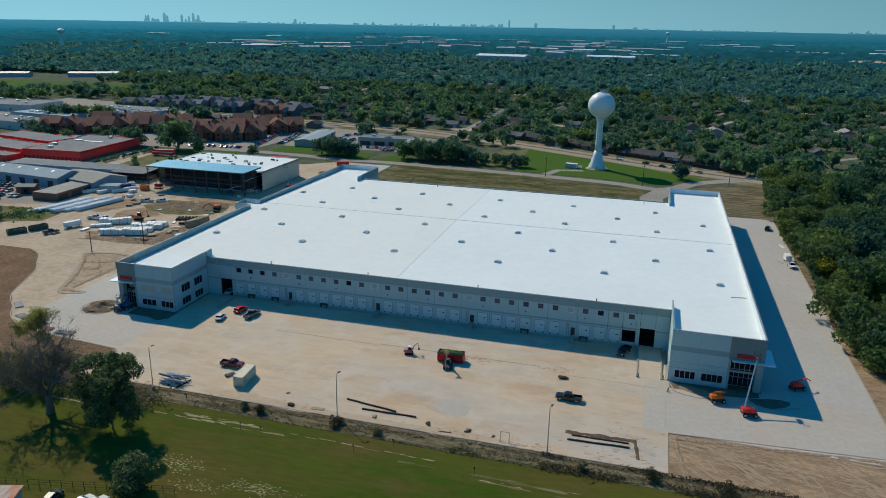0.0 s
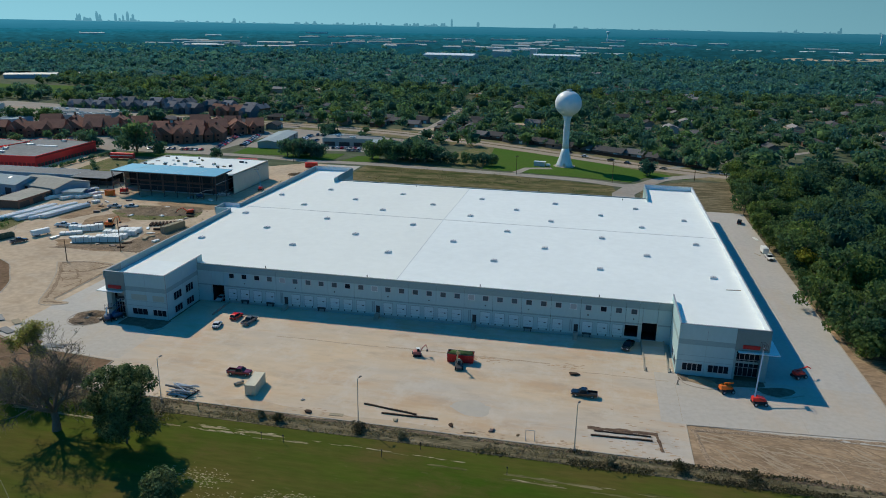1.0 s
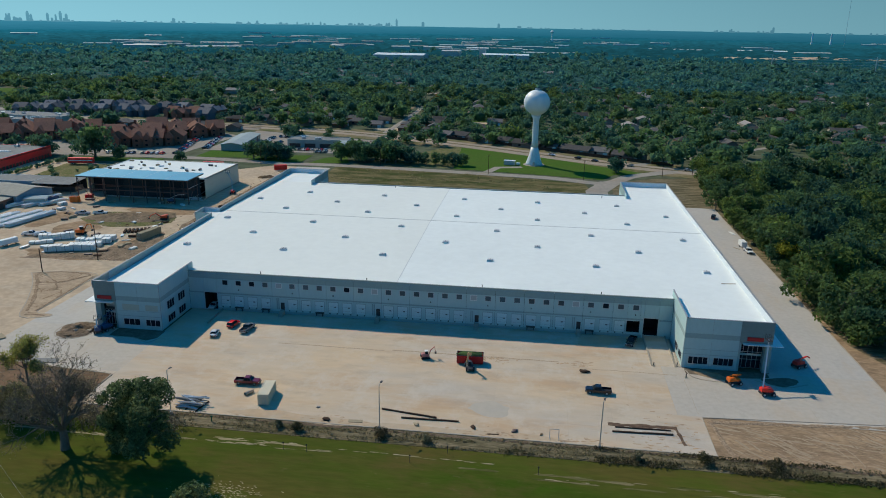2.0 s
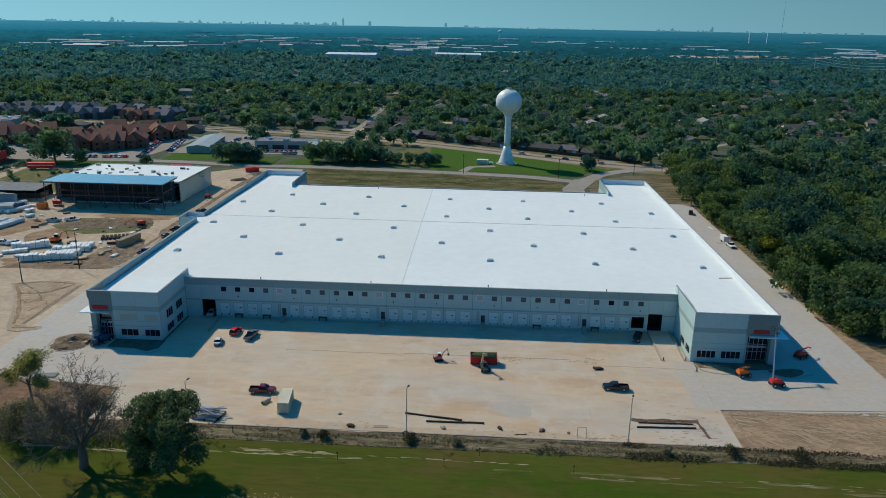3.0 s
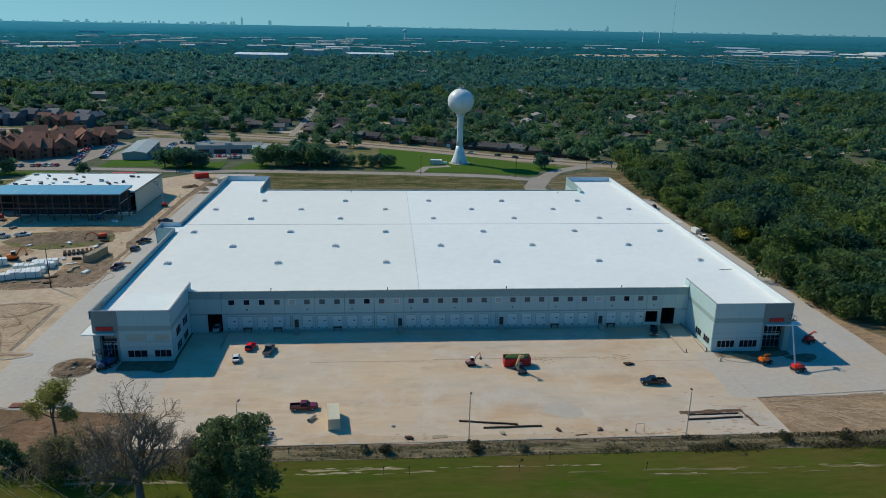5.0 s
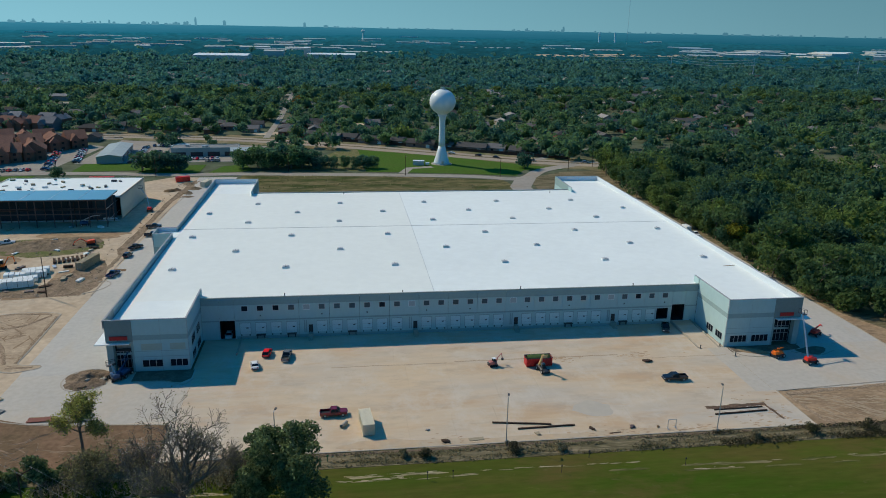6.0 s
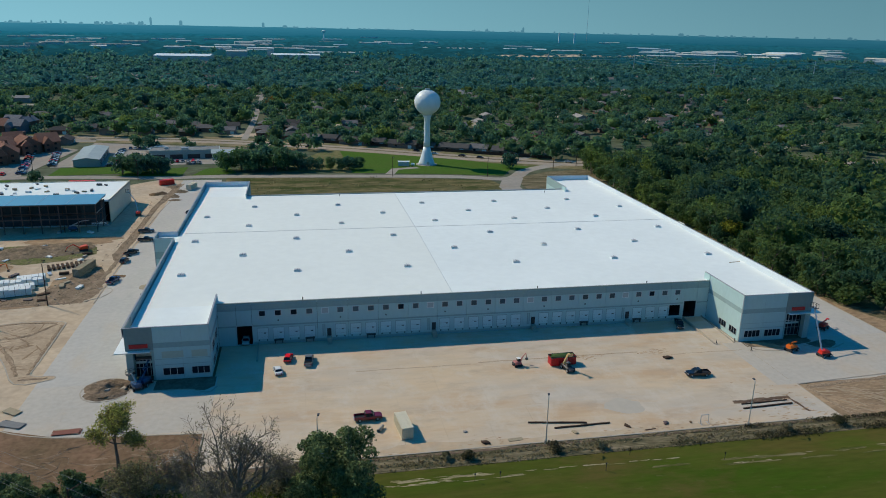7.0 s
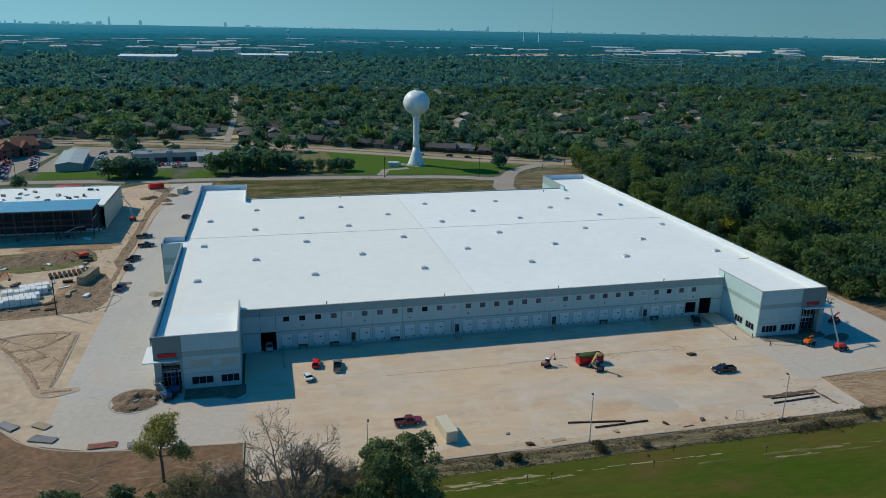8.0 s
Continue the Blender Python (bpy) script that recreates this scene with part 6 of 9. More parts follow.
excavator(place(5.0, -22.2, 15), paint("dusty red machine paint", (0.46, 0.16, 0.14), 0.5), "dusty red and white mini excavator with raised arm", 0.85, [(0.9, 0, 1.0), (1.5, 0, 2.5), (2.6, 0, 3.6), (3.0, 0, 1.9)])
excavator(place(-122.4, 90.5, 200), paint("red orange machine paint", (0.72, 0.07, 0.02), 0.45), "red-orange excavator with its arm low on the dirt heap", 1.2, [(0.9, 0, 1.1), (2.6, 0, 2.3), (4.2, 0, 1.6), (4.8, 0, 0.6)], False)
excavator(place(-142.4, 64.1, 10), ORANGE, "orange excavator beside wrapped bundles", 1.3)

# telehandler with lifted boom
t = thing("telehandler", place(16.4, -26.2, -78) @ Matrix.Scale(0.86, 4), "faded yellow telehandler with its boom raised, beside a red dumpster", "telehandler")
part("chassis", Shape().loft([ring(-2.2, 0.95, 0.6, 1.4, 0.15), ring(-0.5, 1.0, 0.55, 1.5, 0.15), ring(1.6, 0.95, 0.55, 1.2, 0.15), ring(2.3, 0.8, 0.6, 1.0, 0.15)]), STEEL_DARK, t)
c = part("cab", Shape().loft([deck(1.4, -0.4, 0.9, 0.45), deck(2.4, -0.3, 0.6, 0.4)]), GLASS, t)
part("cab_roof", Shape().box(-0.4, 0.7, -0.48, 0.48, 2.4, 2.5), DULL_GREY, c)
part("engine_cover", Shape().loft([ring(-1.9, 0.35, 1.35, 1.9, 0.1), ring(0.3, 0.35, 1.35, 1.8, 0.1)]), PALE_YELLOW, t)
bm_ = part("boom", Shape().tube([(-1.3, -0.5, 1.6), (0.4, -0.45, 5.2)], [0.34, 0.28], 4), PALE_YELLOW, t, "faded yellow telescopic boom")
part("boom_head", Shape().tube([(0.35, -0.45, 5.15), (1.0, -0.45, 5.5), (1.6, -0.45, 5.4)], [0.24, 0.2, 0.14], 4), PALE_YELLOW, bm_)
part("lift_ram", Shape().tube([(0.2, -0.5, 1.5), (0.3, -0.5, 4.0)], [0.09, 0.06], 6), GALV, bm_)
for y in (-0.8, 0.1):
    part("fork", Shape().box(1.7, 2.7, y, y + 0.12, 4.9, 4.98), STEEL_DARK, bm_)
part("fork_carriage", Shape().box(1.6, 1.7, -1.0, 0.3, 4.9, 5.7), PALE_YELLOW, bm_)
wheels(t, (-1.5, 1.5), 1.0, 0.62, 0.42)

# roll-off dumpster
d = thing("dumpster", place(16.2, -22.6, 2), "red roll-off dumpster filled with dark green cuttings", "dumpster")
part("floor", Shape().box(-3.2, 3.2, -1.2, 1.2, 0.15, 0.3), DEEP_RED, d)
for y in (-1.25, 1.15):
    side = part("side", Shape().loft([[(x, y, 0.2), (x, y + 0.1, 0.2), (x, y + 0.1, 2.2), (x, y, 2.2)] for x in (-3.2, 3.2)]), DEEP_RED, d)
    for k in range(8):
        part("rib", Shape().box(-3.1 + 0.86 * k, -2.98 + 0.86 * k, y - 0.08 if y < 0 else y + 0.1, y if y < 0 else y + 0.18, 0.2, 2.2), DEEP_RED, side)
for x in (-3.25, 3.15):
    part("end", Shape().box(x, x + 0.1, -1.15, 1.15, 0.2, 2.2), DEEP_RED, d)
part("rim", Shape().box(-3.3, 3.3, -1.32, -1.2, 2.2, 2.32).box(-3.3, 3.3, 1.2, 1.32, 2.2, 2.32).box(-3.3, -3.2, -1.2, 1.2, 2.2, 2.32).box(3.2, 3.3, -1.2, 1.2, 2.2, 2.32), STEEL_DARK, d)
lv, lf = lump(np.random.default_rng(4), 1.0, 1.0, 0.3, 3)
part("cuttings", raw_mesh("cuttings", lv * np.array([3.1, 1.15, 0.75]) + np.array([0, 0, 1.75]), lf, LEAF_WOOD), LEAF_WOOD, d, "heap of green cuttings")
for x in (-2.6, 2.6):
    part("roller", Shape().tube([(x, -1.0, 0.15), (x, 1.0, 0.15)], [0.15, 0.15], 8), STEEL_DARK, d)


def boom_lift(m, mat, label, pts, basket=True):
    b = thing("boom_lift", m, label, "boom lift")
    part("chassis", Shape().loft([ring(-1.5, 0.9, 0.45, 1.0, 0.12), ring(1.5, 0.9, 0.45, 0.95, 0.12)]), STEEL_DARK, b)
    wheels(b, (-1.1, 1.1), 0.95, 0.48, 0.34)
    part("turret", Shape().loft([ring(-1.7, 0.7, 1.0, 1.9, 0.2), ring(-0.6, 0.95, 1.0, 2.1, 0.2), ring(0.9, 0.9, 1.0, 1.7, 0.2), ring(1.3, 0.6, 1.0, 1.4, 0.15)]), mat, b)
    arm = part("boom", Shape().tube(pts, [0.24] + [0.19] * (len(pts) - 1), 4), GALV if basket else mat, b, "pale telescopic boom" if basket else "")
    x, y, z = pts[-1]
    if basket:
        bs = part("basket", Shape().box(x - 0.5, x + 0.5, y - 1.0, y + 1.0, z - 0.25, z - 0.15), STEEL_DARK, arm)
        for u in (-0.45, 0.45):
            for w in (-0.95, 0, 0.95):
                part("basket_post", Shape().bar((x + u, y + w, z - 0.15), (x + u, y + w, z + 0.95), 0.06), STEEL_DARK, arm)
            part("basket_rail", Shape().bar((x + u, y - 1, z + 0.95), (x + u, y + 1, z + 0.95), 0.06), STEEL_DARK, arm)
        for w in (-0.97, 0.97):
            part("basket_rail", Shape().bar((x - 0.45, y + w, z + 0.93), (x + 0.45, y + w, z + 0.93), 0.06), STEEL_DARK, arm)
    return b


boom_lift(place(78.6, -24.2, 20), ORANGE, "orange boom lift parked with its arm folded", [(-1.4, 0.2, 1.95), (1.5, 0.2, 2.25), (1.3, -0.3, 2.5), (-0.9, -0.3, 2.6)], False)
boom_lift(place(84.9, -28.5, 10), RED, "red boom lift raised to the canopy of the entrance", [(-1.2, 0, 1.9), (0.7, 3.8, 6.15), (2.6, 7.6, 10.4)])
boom_lift(place(97.0, -12.2, 30), RED, "red boom lift standing in the building's shade", [(-1.4, 0, 2.0), (2.2, 0, 2.6), (3.2, 0, 2.0)], False)
boom_lift(place(-81.5, -18.9, 70), BLUE, "blue boom lift with folded arms at the entrance", [(-1.4, 0.2, 2.0), (2.0, 0.3, 3.6), (-1.0, -0.3, 4.3), (1.6, -0.2, 5.2)], False)
boom_lift(place(-83.2, -20.6, 120), BLUE, "blue boom lift beside another at the entrance", [(-1.2, 0.2, 2.0), (1.6, 0.2, 3.2), (3.0, 0.0, 2.6)])
boom_lift(place(-133.0, 118.0, 10), BLUE, "blue boom lift under the steel frame", [(-1.2, 0, 2.0), (3.0, 0, 3.8), (6, 0, 4.0)])
boom_lift(place(-113.5, 141, 100), RED, "red boom lift working at the beige end wall", [(-1.2, 0, 1.9), (2.6, 0.8, 6.0), (6.0, 3.4, 9.2)])

# ---- loose things on the court ----
def container(m, mat, label, long=6.1, name="shipping_container"):
    c = thing(name, m, label, "container")
    h, w = long / 2, 1.22
    body = part("body", Shape().box(-h + 0.06, h - 0.06, -w + 0.06, w - 0.06, 0.1, 2.52), mat, c)
    n = int(long / 0.42)
    for k in range(n):
        x = -h + 0.12 + (long - 0.24) * k / n
        part("corrugation", Shape().box(x, x + 0.2, -w + 0.02, w - 0.02, 0.2, 2.54), mat, body)
    for x in (-h, h - 0.14):
        for y in (-w, w - 0.14):
            part("corner_post", Shape().box(x, x + 0.14, y, y + 0.14, 0, 2.6), mat, c)
    for z in (0.02, 2.48):
        for y in (-w + 0.004, w - 0.124):
            part("rail", Shape().box(-h + 0.14, h - 0.14, y, y + 0.12, z, z + 0.12), mat, c)
    for y in (-0.6, -0.2, 0.2, 0.6):
        part("lock_bar", Shape().tube([(-h - 0.03, y, 0.15), (-h - 0.03, y, 2.5)], [0.025, 0.025], 5), GALV, c)
    part("door", Shape().box(-h + 0.0, -h + 0.05, -w + 0.15, -0.01, 0.15, 2.48), mat, c)
    part("door", Shape().box(-h + 0.0, -h + 0.05, 0.01, w - 0.15, 0.15, 2.48), mat, c)
    return c


container(place(-26.6, -47.6, 96), TAN_STEEL, "cream corrugated shipping container on the court", 6.8)
container(place(-115.8, 66.2, 78), PLY, "dull brown storage container beside the soil", 11)
container(place(-98.5, 193, 75), TAN_STEEL, "pale site container behind the warehouse", 8)
container(place(-112.0, 204, 25), RED, "red container beside the rear street", 7)
container(place(-152, 205, 3), RED, "red container behind the building site", 12)


def lamp_post(m):
    l = thing("street_lamp", m, "slim grey lamp pole on a concrete footing", "lamp", "lamps along the court")
    part("footing", Shape().tube([(0, 0, -0.1), (0, 0, 0.7)], [0.32, 0.3], 12), KERB, l)
    part("pole", Shape().tube([(0, 0, 0.7), (0, 0, 10.3)], [0.11, 0.075], 8), GALV, l)
    part("arm", Shape().tube([(0, 0, 10.2), (0.25, 0.7, 10.35)], [0.05, 0.05], 6), GALV, l)
    part("head", Shape().loft([[(x, y, z) for x, y in ((0.05, 0.5), (0.4, 0.5), (0.55, 1.2), (0.15, 1.25))] for z in (10.3, 10.45)]), STEEL_DARK, l)
    return l


post = lamp_post(place(-44.0, -57.6))
for x, y in ((0.7, -56.6), (45.2, -56.8)):
    copy_thing(post, place(x, y))


def pole(x, y, h, label, arms=1):
    p = thing("utility_pole", place(x, y, 40), label, "pole")
    part("shaft", Shape().tube([(0, 0, -0.1), (0, 0, h)], [0.17, 0.11], 7), TIMBER, p)
    for k in range(arms):
        part("crossarm", Shape().box(-1.1, 1.1, -0.07, 0.07, h - 0.9 - k, h - 0.75 - k), TIMBER, p)
        for u in (-0.95, 0.4, 0.95):
            part("insulator", Shape().tube([(u, 0, h - 0.75 - k), (u, 0, h - 0.5 - k)], [0.06, 0.04], 6), GALV, p)


pole(-118.2, 36, 12.5, "dark wooden utility pole in the yard", 0)
pole(-128.6, 21.3, 8, "slim pole at the traffic island", 0)
pole(-135.5, 116, 10, "dark pole before the building site", 0)
for x, y in ((-128, 216), (-60, 228), (4, 215), (56, 209), (100, 226), (-180, 224), (118, 236)):
    pole(x, y, 11, "wooden utility pole along the street")

# timber beams lying on the court
def log(x0, y0, x1, y1, z=0.0, w=0.3, label="long dark timber beam lying on the concrete"):
    a, b = Vector((x0, y0, z + w * 0.5)), Vector((x1, y1, z + w * 0.5))
    n = 5
    pts = [a.lerp(b, i / n) + Vector((0, 0.05 * math.sin(i * 2.1), 0)) for i in range(n + 1)]
    solid("timber_beam", Shape().tube(pts, [w * 0.7 * (1 + 0.08 * math.sin(3 * i)) for i in range(n + 1)], 4), TIMBER, place(0, 0), label, "timber", "timber beams on the court")


RUST_DIRT = material("dark bark dust", (0.105, 0.066, 0.048), 0.95, color2=(0.19, 0.125, 0.085), scale=0.8, contrast=0.12, fine=3, fine_amount=0.3, bump=0.1, bump_scale=3, stretch=(0.4, 1.4, 1))
log(-0.5, -48.6, 11.7, -50.5)
log(4.3, -51.6, 16.5, -51.3)
log(48.3, -50.2, 60.6, -49.6)
log(49.0, -48.3, 60.4, -48.0, 0, 0.24)
setting("dirt_smear", ridge(finer([(47.6, -47.2), (55, -46.9), (61.8, -46.7)]), 2.2, 0.22, 21, 0.0), RUST_DIRT, "brown dirt shed from the timber", "dirt")
setting("dirt_smear", ridge(finer([(61.4, -46.8), (62.0, -50), (62.4, -53.4)]), 1.3, 0.22, 22, 0.0), RUST_DIRT, "brown dirt shed from the timber", "dirt")

# welded frame standing at the edge
g = thing("steel_frame", place(36.3, -54.6, 2), "thin grey steel trestle frame standing on the concrete", "frame")
for x in (-0.9, 0.9):
    part("leg", Shape().bar((x, 0, 0), (x, 0, 2.1), 0.09), GALV, g)
    part("foot", Shape().bar((x, -0.7, 0.05), (x, 0.7, 0.05), 0.08), GALV, g)
    part("brace", Shape().bar((x, -0.65, 0.08), (x, 0, 0.9), 0.05), GALV, g)
part("crossbar", Shape().bar((-0.9, 0, 2.1), (0.9, 0, 2.1), 0.09), GALV, g)


def heap(name, x, y, rx, ry, h, mat, label, seed, z=0.0, detail=3, rough=0.35):
    v, f = lump(np.random.default_rng(seed), 1, 1, rough, detail)
    v = v * np.array([rx, ry, h])
    v[:, 2] -= h * 0.12
    ob = new(name, raw_mesh(name, v, f, mat))
    ob.matrix_basis = place(x, y, seed * 37, z)
    return tagged(ob, label, name.replace("_", " "))


def mound(name, x, y, rx, ry, h, mat, label, seed, rough=0.6):
    """A low bank of loose earth with an uneven edge and clods on top."""
    rings, n = 16, 44
    k = seed * 1.37
    v, f = [(0, 0, h * 0.8)], []
    for i in range(1, rings + 1):
        u = i / rings
        for j in range(n):
            c, s_ = math.cos(math.tau * j / n), math.sin(math.tau * j / n)
            e = 1 + 0.28 * noise.noise((c * 1.4 + k, s_ * 1.4, k)) + 0.12 * noise.noise((c * 4 + k, s_ * 4, k))
            px, py = rx * e * u * c, ry * e * u * s_
            z = h * (1 - u ** 1.7) * (0.75 + rough * noise.noise((px * 0.45, py * 0.45, k)) + rough * 0.5 * noise.noise((px * 1.3, py * 1.3, k)))
            v.append((px, py, max(z, 0.02) - (0.12 if i == rings else 0)))
    f += [(0, 1 + j, 1 + (j + 1) % n) for j in range(n)]
    f += [(1 + i * n + j, 1 + (i + 1) * n + j, 1 + (i + 1) * n + (j + 1) % n, 1 + i * n + (j + 1) % n) for i in range(rings - 1) for j in range(n)]
    ob = new(name, Shape().add(v, f).mesh(name, mat, True))
    ob.matrix_basis = place(x, y, seed * 37)
    return tagged(ob, label, name.replace("_", " "))


for i, (x, y, r, m_, lab) in enumerate(((28.3, -53.2, 0.6, RUST_STEEL, "small heap of dark scrap metal on the concrete"), (19.7, -53, 0.6, TIMBER, "small dark heap of scrap wood"), (-11.2, -54.6, 0.8, TIMBER, "small dark scrap heap at the edge"), (44.1, -23.4, 0.9, TIMBER, "dark broken block on the court"), (-14.2, -50.0, 0.4, DULL_GREY, "tangle of wire on the concrete"), (33.8, -53.6, 0.35, SOIL, "clod of soil on the concrete"), (8, -53.8, 0.6, PLY, "scrap board heap on the concrete"))):
    heap("scrap", x, y, r * 1.3, r * 0.8, r * 0.55, m_, lab, 31 + i, 0, 2)
solid("board", Shape().box(-1.5, 1.5, -0.5, 0.5, 0, 0.1), PLY, place(-4.9, -54.4, 5), "pale board lying at the court edge", "board")
solid("board", Shape().box(-1.2, 1.2, -0.15, 0.15, 0, 0.08), TIMBER, place(24, -55.0, 5), "dark board lying at the court edge", "board")
mound("soil_mound", -89.6, -20.3, 5.1, 5.3, 1.2, material("rough dug soil", (0.25, 0.175, 0.12), 0.95, color2=(0.13, 0.095, 0.065), scale=0.6, contrast=0.1, fine=2.5, fine_amount=0.3, bump=0.3, bump_scale=1.6), "rough mound of excavated soil in a kerbed island", 7)
rng = np.random.default_rng(29)
for k in range(14):
    a, d, r = rng.uniform(0, math.tau), rng.uniform(0.5, 4.2), rng.uniform(0.25, 0.6)
    heap("rubble", -89.6 + d * math.cos(a), -20.3 + d * math.sin(a), r * 1.7, r, r * 0.7, (MOUND, KERB, SOIL)[k % 3], "clod of rubble on the soil mound", 90 + k, 0.55 * (1 - d / 5.5), 2, 0.6)
kerb([(-89.6 + 5.3 * math.cos(a), -20.3 + 5.6 * math.sin(a)) for a in np.linspace(0, math.tau, 20)])
mound("soil_mound", 74.0, -20.0, 4.2, 2.0, 0.5, DIRT, "low dirt bed before the wing", 9)
kerb(curve_line([(68.6, -18.5), (70.0, -22.2), (75.5, -23.6), (79.6, -21.5)], 4))
BED = material("dark bed soil", (0.20, 0.155, 0.115), 0.95, color2=(0.14, 0.108, 0.08), scale=0.5, contrast=0.1, fine=2, fine_amount=0.25, bump=0.1, bump_scale=1.5)
mound("soil_mound", 90, -21.4, 4.6, 2.4, 0.25, BED, "dark soil bed beside the entrance", 10)
kerb(curve_line([(84, -21.6), (90, -24.2), (96, -21.8)], 4))
setting("bed", Shape().prism([(-79.4, -22.0), (-73, -22.4), (-68.2, -23.6), (-66.2, -21.6), (-66.2, -17.2), (-79.4, -17.2)], -0.02, 0.06), BED, "dark planting bed before the wing", "soil")
kerb(curve_line([(-79.2, -22.3), (-72, -22.6), (-67.4, -24.6), (-65.6, -22)], 4))
setting("bed", Shape().prism([(68.4, -20.4), (80, -21.0), (86, -20.2), (88, -19.4), (88, -17.2), (68.4, -17.2)], -0.02, 0.06), BED, "dark planting bed before the wing", "soil")
# bollard lights at the ramp
for x, y in ((61.2, -17.3), (66.9, -16.6), (68.0, -22.6)):
    b = thing("bollard", place(x, y), "dark rubble-filled bollard at the ramp", "bollard", "bollards at the ramp")
    part("post", Shape().tube([(0, 0, -0.05), (0, 0, 1.0)], [0.12, 0.12], 8), STEEL_DARK, b)
    part("base", Shape().box(-0.3, 0.3, -0.3, 0.3, 0, 0.18), KERB, b)

# bundle of silver pipes and pallets near the kerb
def pallet(parent, x, y, w, d, z):
    for k in range(5):
        part("slat", Shape().box(x - w / 2, x + w / 2, y - d / 2 + d * k / 5, y - d / 2 + d * (k + 0.7) / 5, z + 0.1, z + 0.13), PLY, parent)
    for u in (-1, 0, 1):
        part("runner", Shape().box(x + u * (w / 2 - 0.1) - 0.05, x + u * (w / 2 - 0.1) + 0.05, y - d / 2, y + d / 2, z, z + 0.1), PLY, parent)


b = thing("pipe_bundle", place(-41.4, -53.2, -12) @ Matrix.Scale(1.25, 4), "messy heap of silver grey pipes and scrap", "pipe bundle")
rng = np.random.default_rng(8)
for k in range(30):
    r = rng.uniform(0.07, 0.19)
    level = 0.25 + 0.36 * (k // 9)
    y, tilt, x, half = rng.uniform(-1.6, 1.6) * (1 - 0.18 * (k // 9)), rng.normal() * 0.28, rng.uniform(-0.9, 0.9), rng.uniform(1.0, 2.3)
    part("pipe", Shape().tube([(x - half, y - half * math.sin(tilt), level + rng.uniform(-0.08, 0.1)), (x + half, y + half * math.sin(tilt), level + rng.uniform(-0.08, 0.1))], [r, r], 7), (DULL_GREY, GALV, FRAME, GALV)[(k * 7) % 4], b)
for x in (-2, 0, 2):
    part("bearer", Shape().box(x - 0.1, x + 0.1, -1.8, 1.9, 0, 0.2), TIMBER, b)
for x, y, a, w, mat, lab in ((-113.0, -26.5, -40, 4.6, DULL_GREY, "low stack of dull grey sheets on the concrete"), (-104.6, -33.2, -25, 5.2, DULL_GREY, "low grey bundle of panels at the kerb"), (-106.4, -27.5, -35, 3.6, PLY, "low stack of plywood on the concrete"), (-93, -37.8, 0, 5.2, DULL_RED, "low stack of faded red panels at the kerb"), (-85.6, -38.6, 4, 5.4, DULL_GREY, "low stack of grey slabs at the kerb")):
    p = thing("panel_stack", place(x, y, a), lab, "panel stack")
    for u in (-0.4, 0, 0.4):
        part("bearer", Shape().box(u * w - 0.05, u * w + 0.05, -0.9, 0.9, 0, 0.06), TIMBER, p)
    for k in range(4):
        c, tilt = rng.uniform(-0.25, 0.25, 4), rng.normal() * 0.05
        cs, sn = math.cos(tilt), math.sin(tilt)
        q = [(x0 * cs - y0 * sn, x0 * sn + y0 * cs) for x0, y0 in ((-w / 2 + c[0], -0.95 + c[2]), (w / 2 + c[1], -0.95 + c[2]), (w / 2 + c[1], 0.9 + c[3]), (-w / 2 + c[0], 0.9 + c[3]))]
        part("panel", Shape().prism(q, 0.065 + 0.05 * k, 0.105 + 0.05 * k), (mat, mat, PLY if mat is DULL_RED else STEEL_DARK, mat)[k], p)
d = thing("drain_pipe", place(-31.2, -46.6, 60), "short grey concrete pipe beside the container", "pipe")
part("barrel", Shape().loft([[(x, r * math.cos(a), 0.4 + r * math.sin(a)) for a in (math.tau * i / 12 for i in range(12))] for x, r in ((-1.1, 0.4), (1.1, 0.4), (1.1, 0.3), (-1.1, 0.3))], False), KERB, d)

# signs of the lawn: short marker posts
for x, y in ((-16.2, -66.8), (8.9, -67.4), (33.2, -67.6), (-11.5, -66.9), (15.6, -63.2)):
    p = thing("marker_post", place(x, y), "short dark marker post in the lawn", "post", "marker posts in the lawn")
    part("post", Shape().tube([(0, 0, -0.1), (0, 0, 1.5)], [0.05, 0.05], 6), STEEL_DARK, p)
    part("plate", Shape().box(-0.14, 0.14, -0.03, 0.03, 1.3, 1.65), STEEL_DARK, p)
p = thing("hydrant", place(-34.4, -59.0), "green standpipe at the edge of the verge", "standpipe")
part("pipe", Shape().tube([(0, 0, -0.05), (0, 0, 1.4)], [0.12, 0.1], 8), paint("green standpipe paint", (0.02, 0.13, 0.06)), p)
part("valve", Shape().tube([(-0.3, 0, 1.1), (0.3, 0, 1.1)], [0.1, 0.1], 8), paint("green valve paint", (0.02, 0.13, 0.06)), p)

# ---- the tan yard ----
def bundle(x, y, a, long, n, rows, r, label, mat=PIPE):
    b = thing("pipe_stack", place(x, y, a), label, "pipe stack", "pipe stacks in the yard")
    for j in range(rows):
        for k in range(n - j % 2):
            part("pipe", Shape().tube([(-long / 2, (k - n / 2 + 0.5 * (j % 2)) * 2 * r, r + 0.1 + 1.75 * r * j), (long / 2, (k - n / 2 + 0.5 * (j % 2)) * 2 * r, r + 0.1 + 1.75 * r * j)], [r, r], 8), mat, b)
    for u in (-0.35, 0, 0.35):
        part("bearer", Shape().box(u * long - 0.1, u * long + 0.1, -n * r, n * r, 0, 0.1), TIMBER, b)


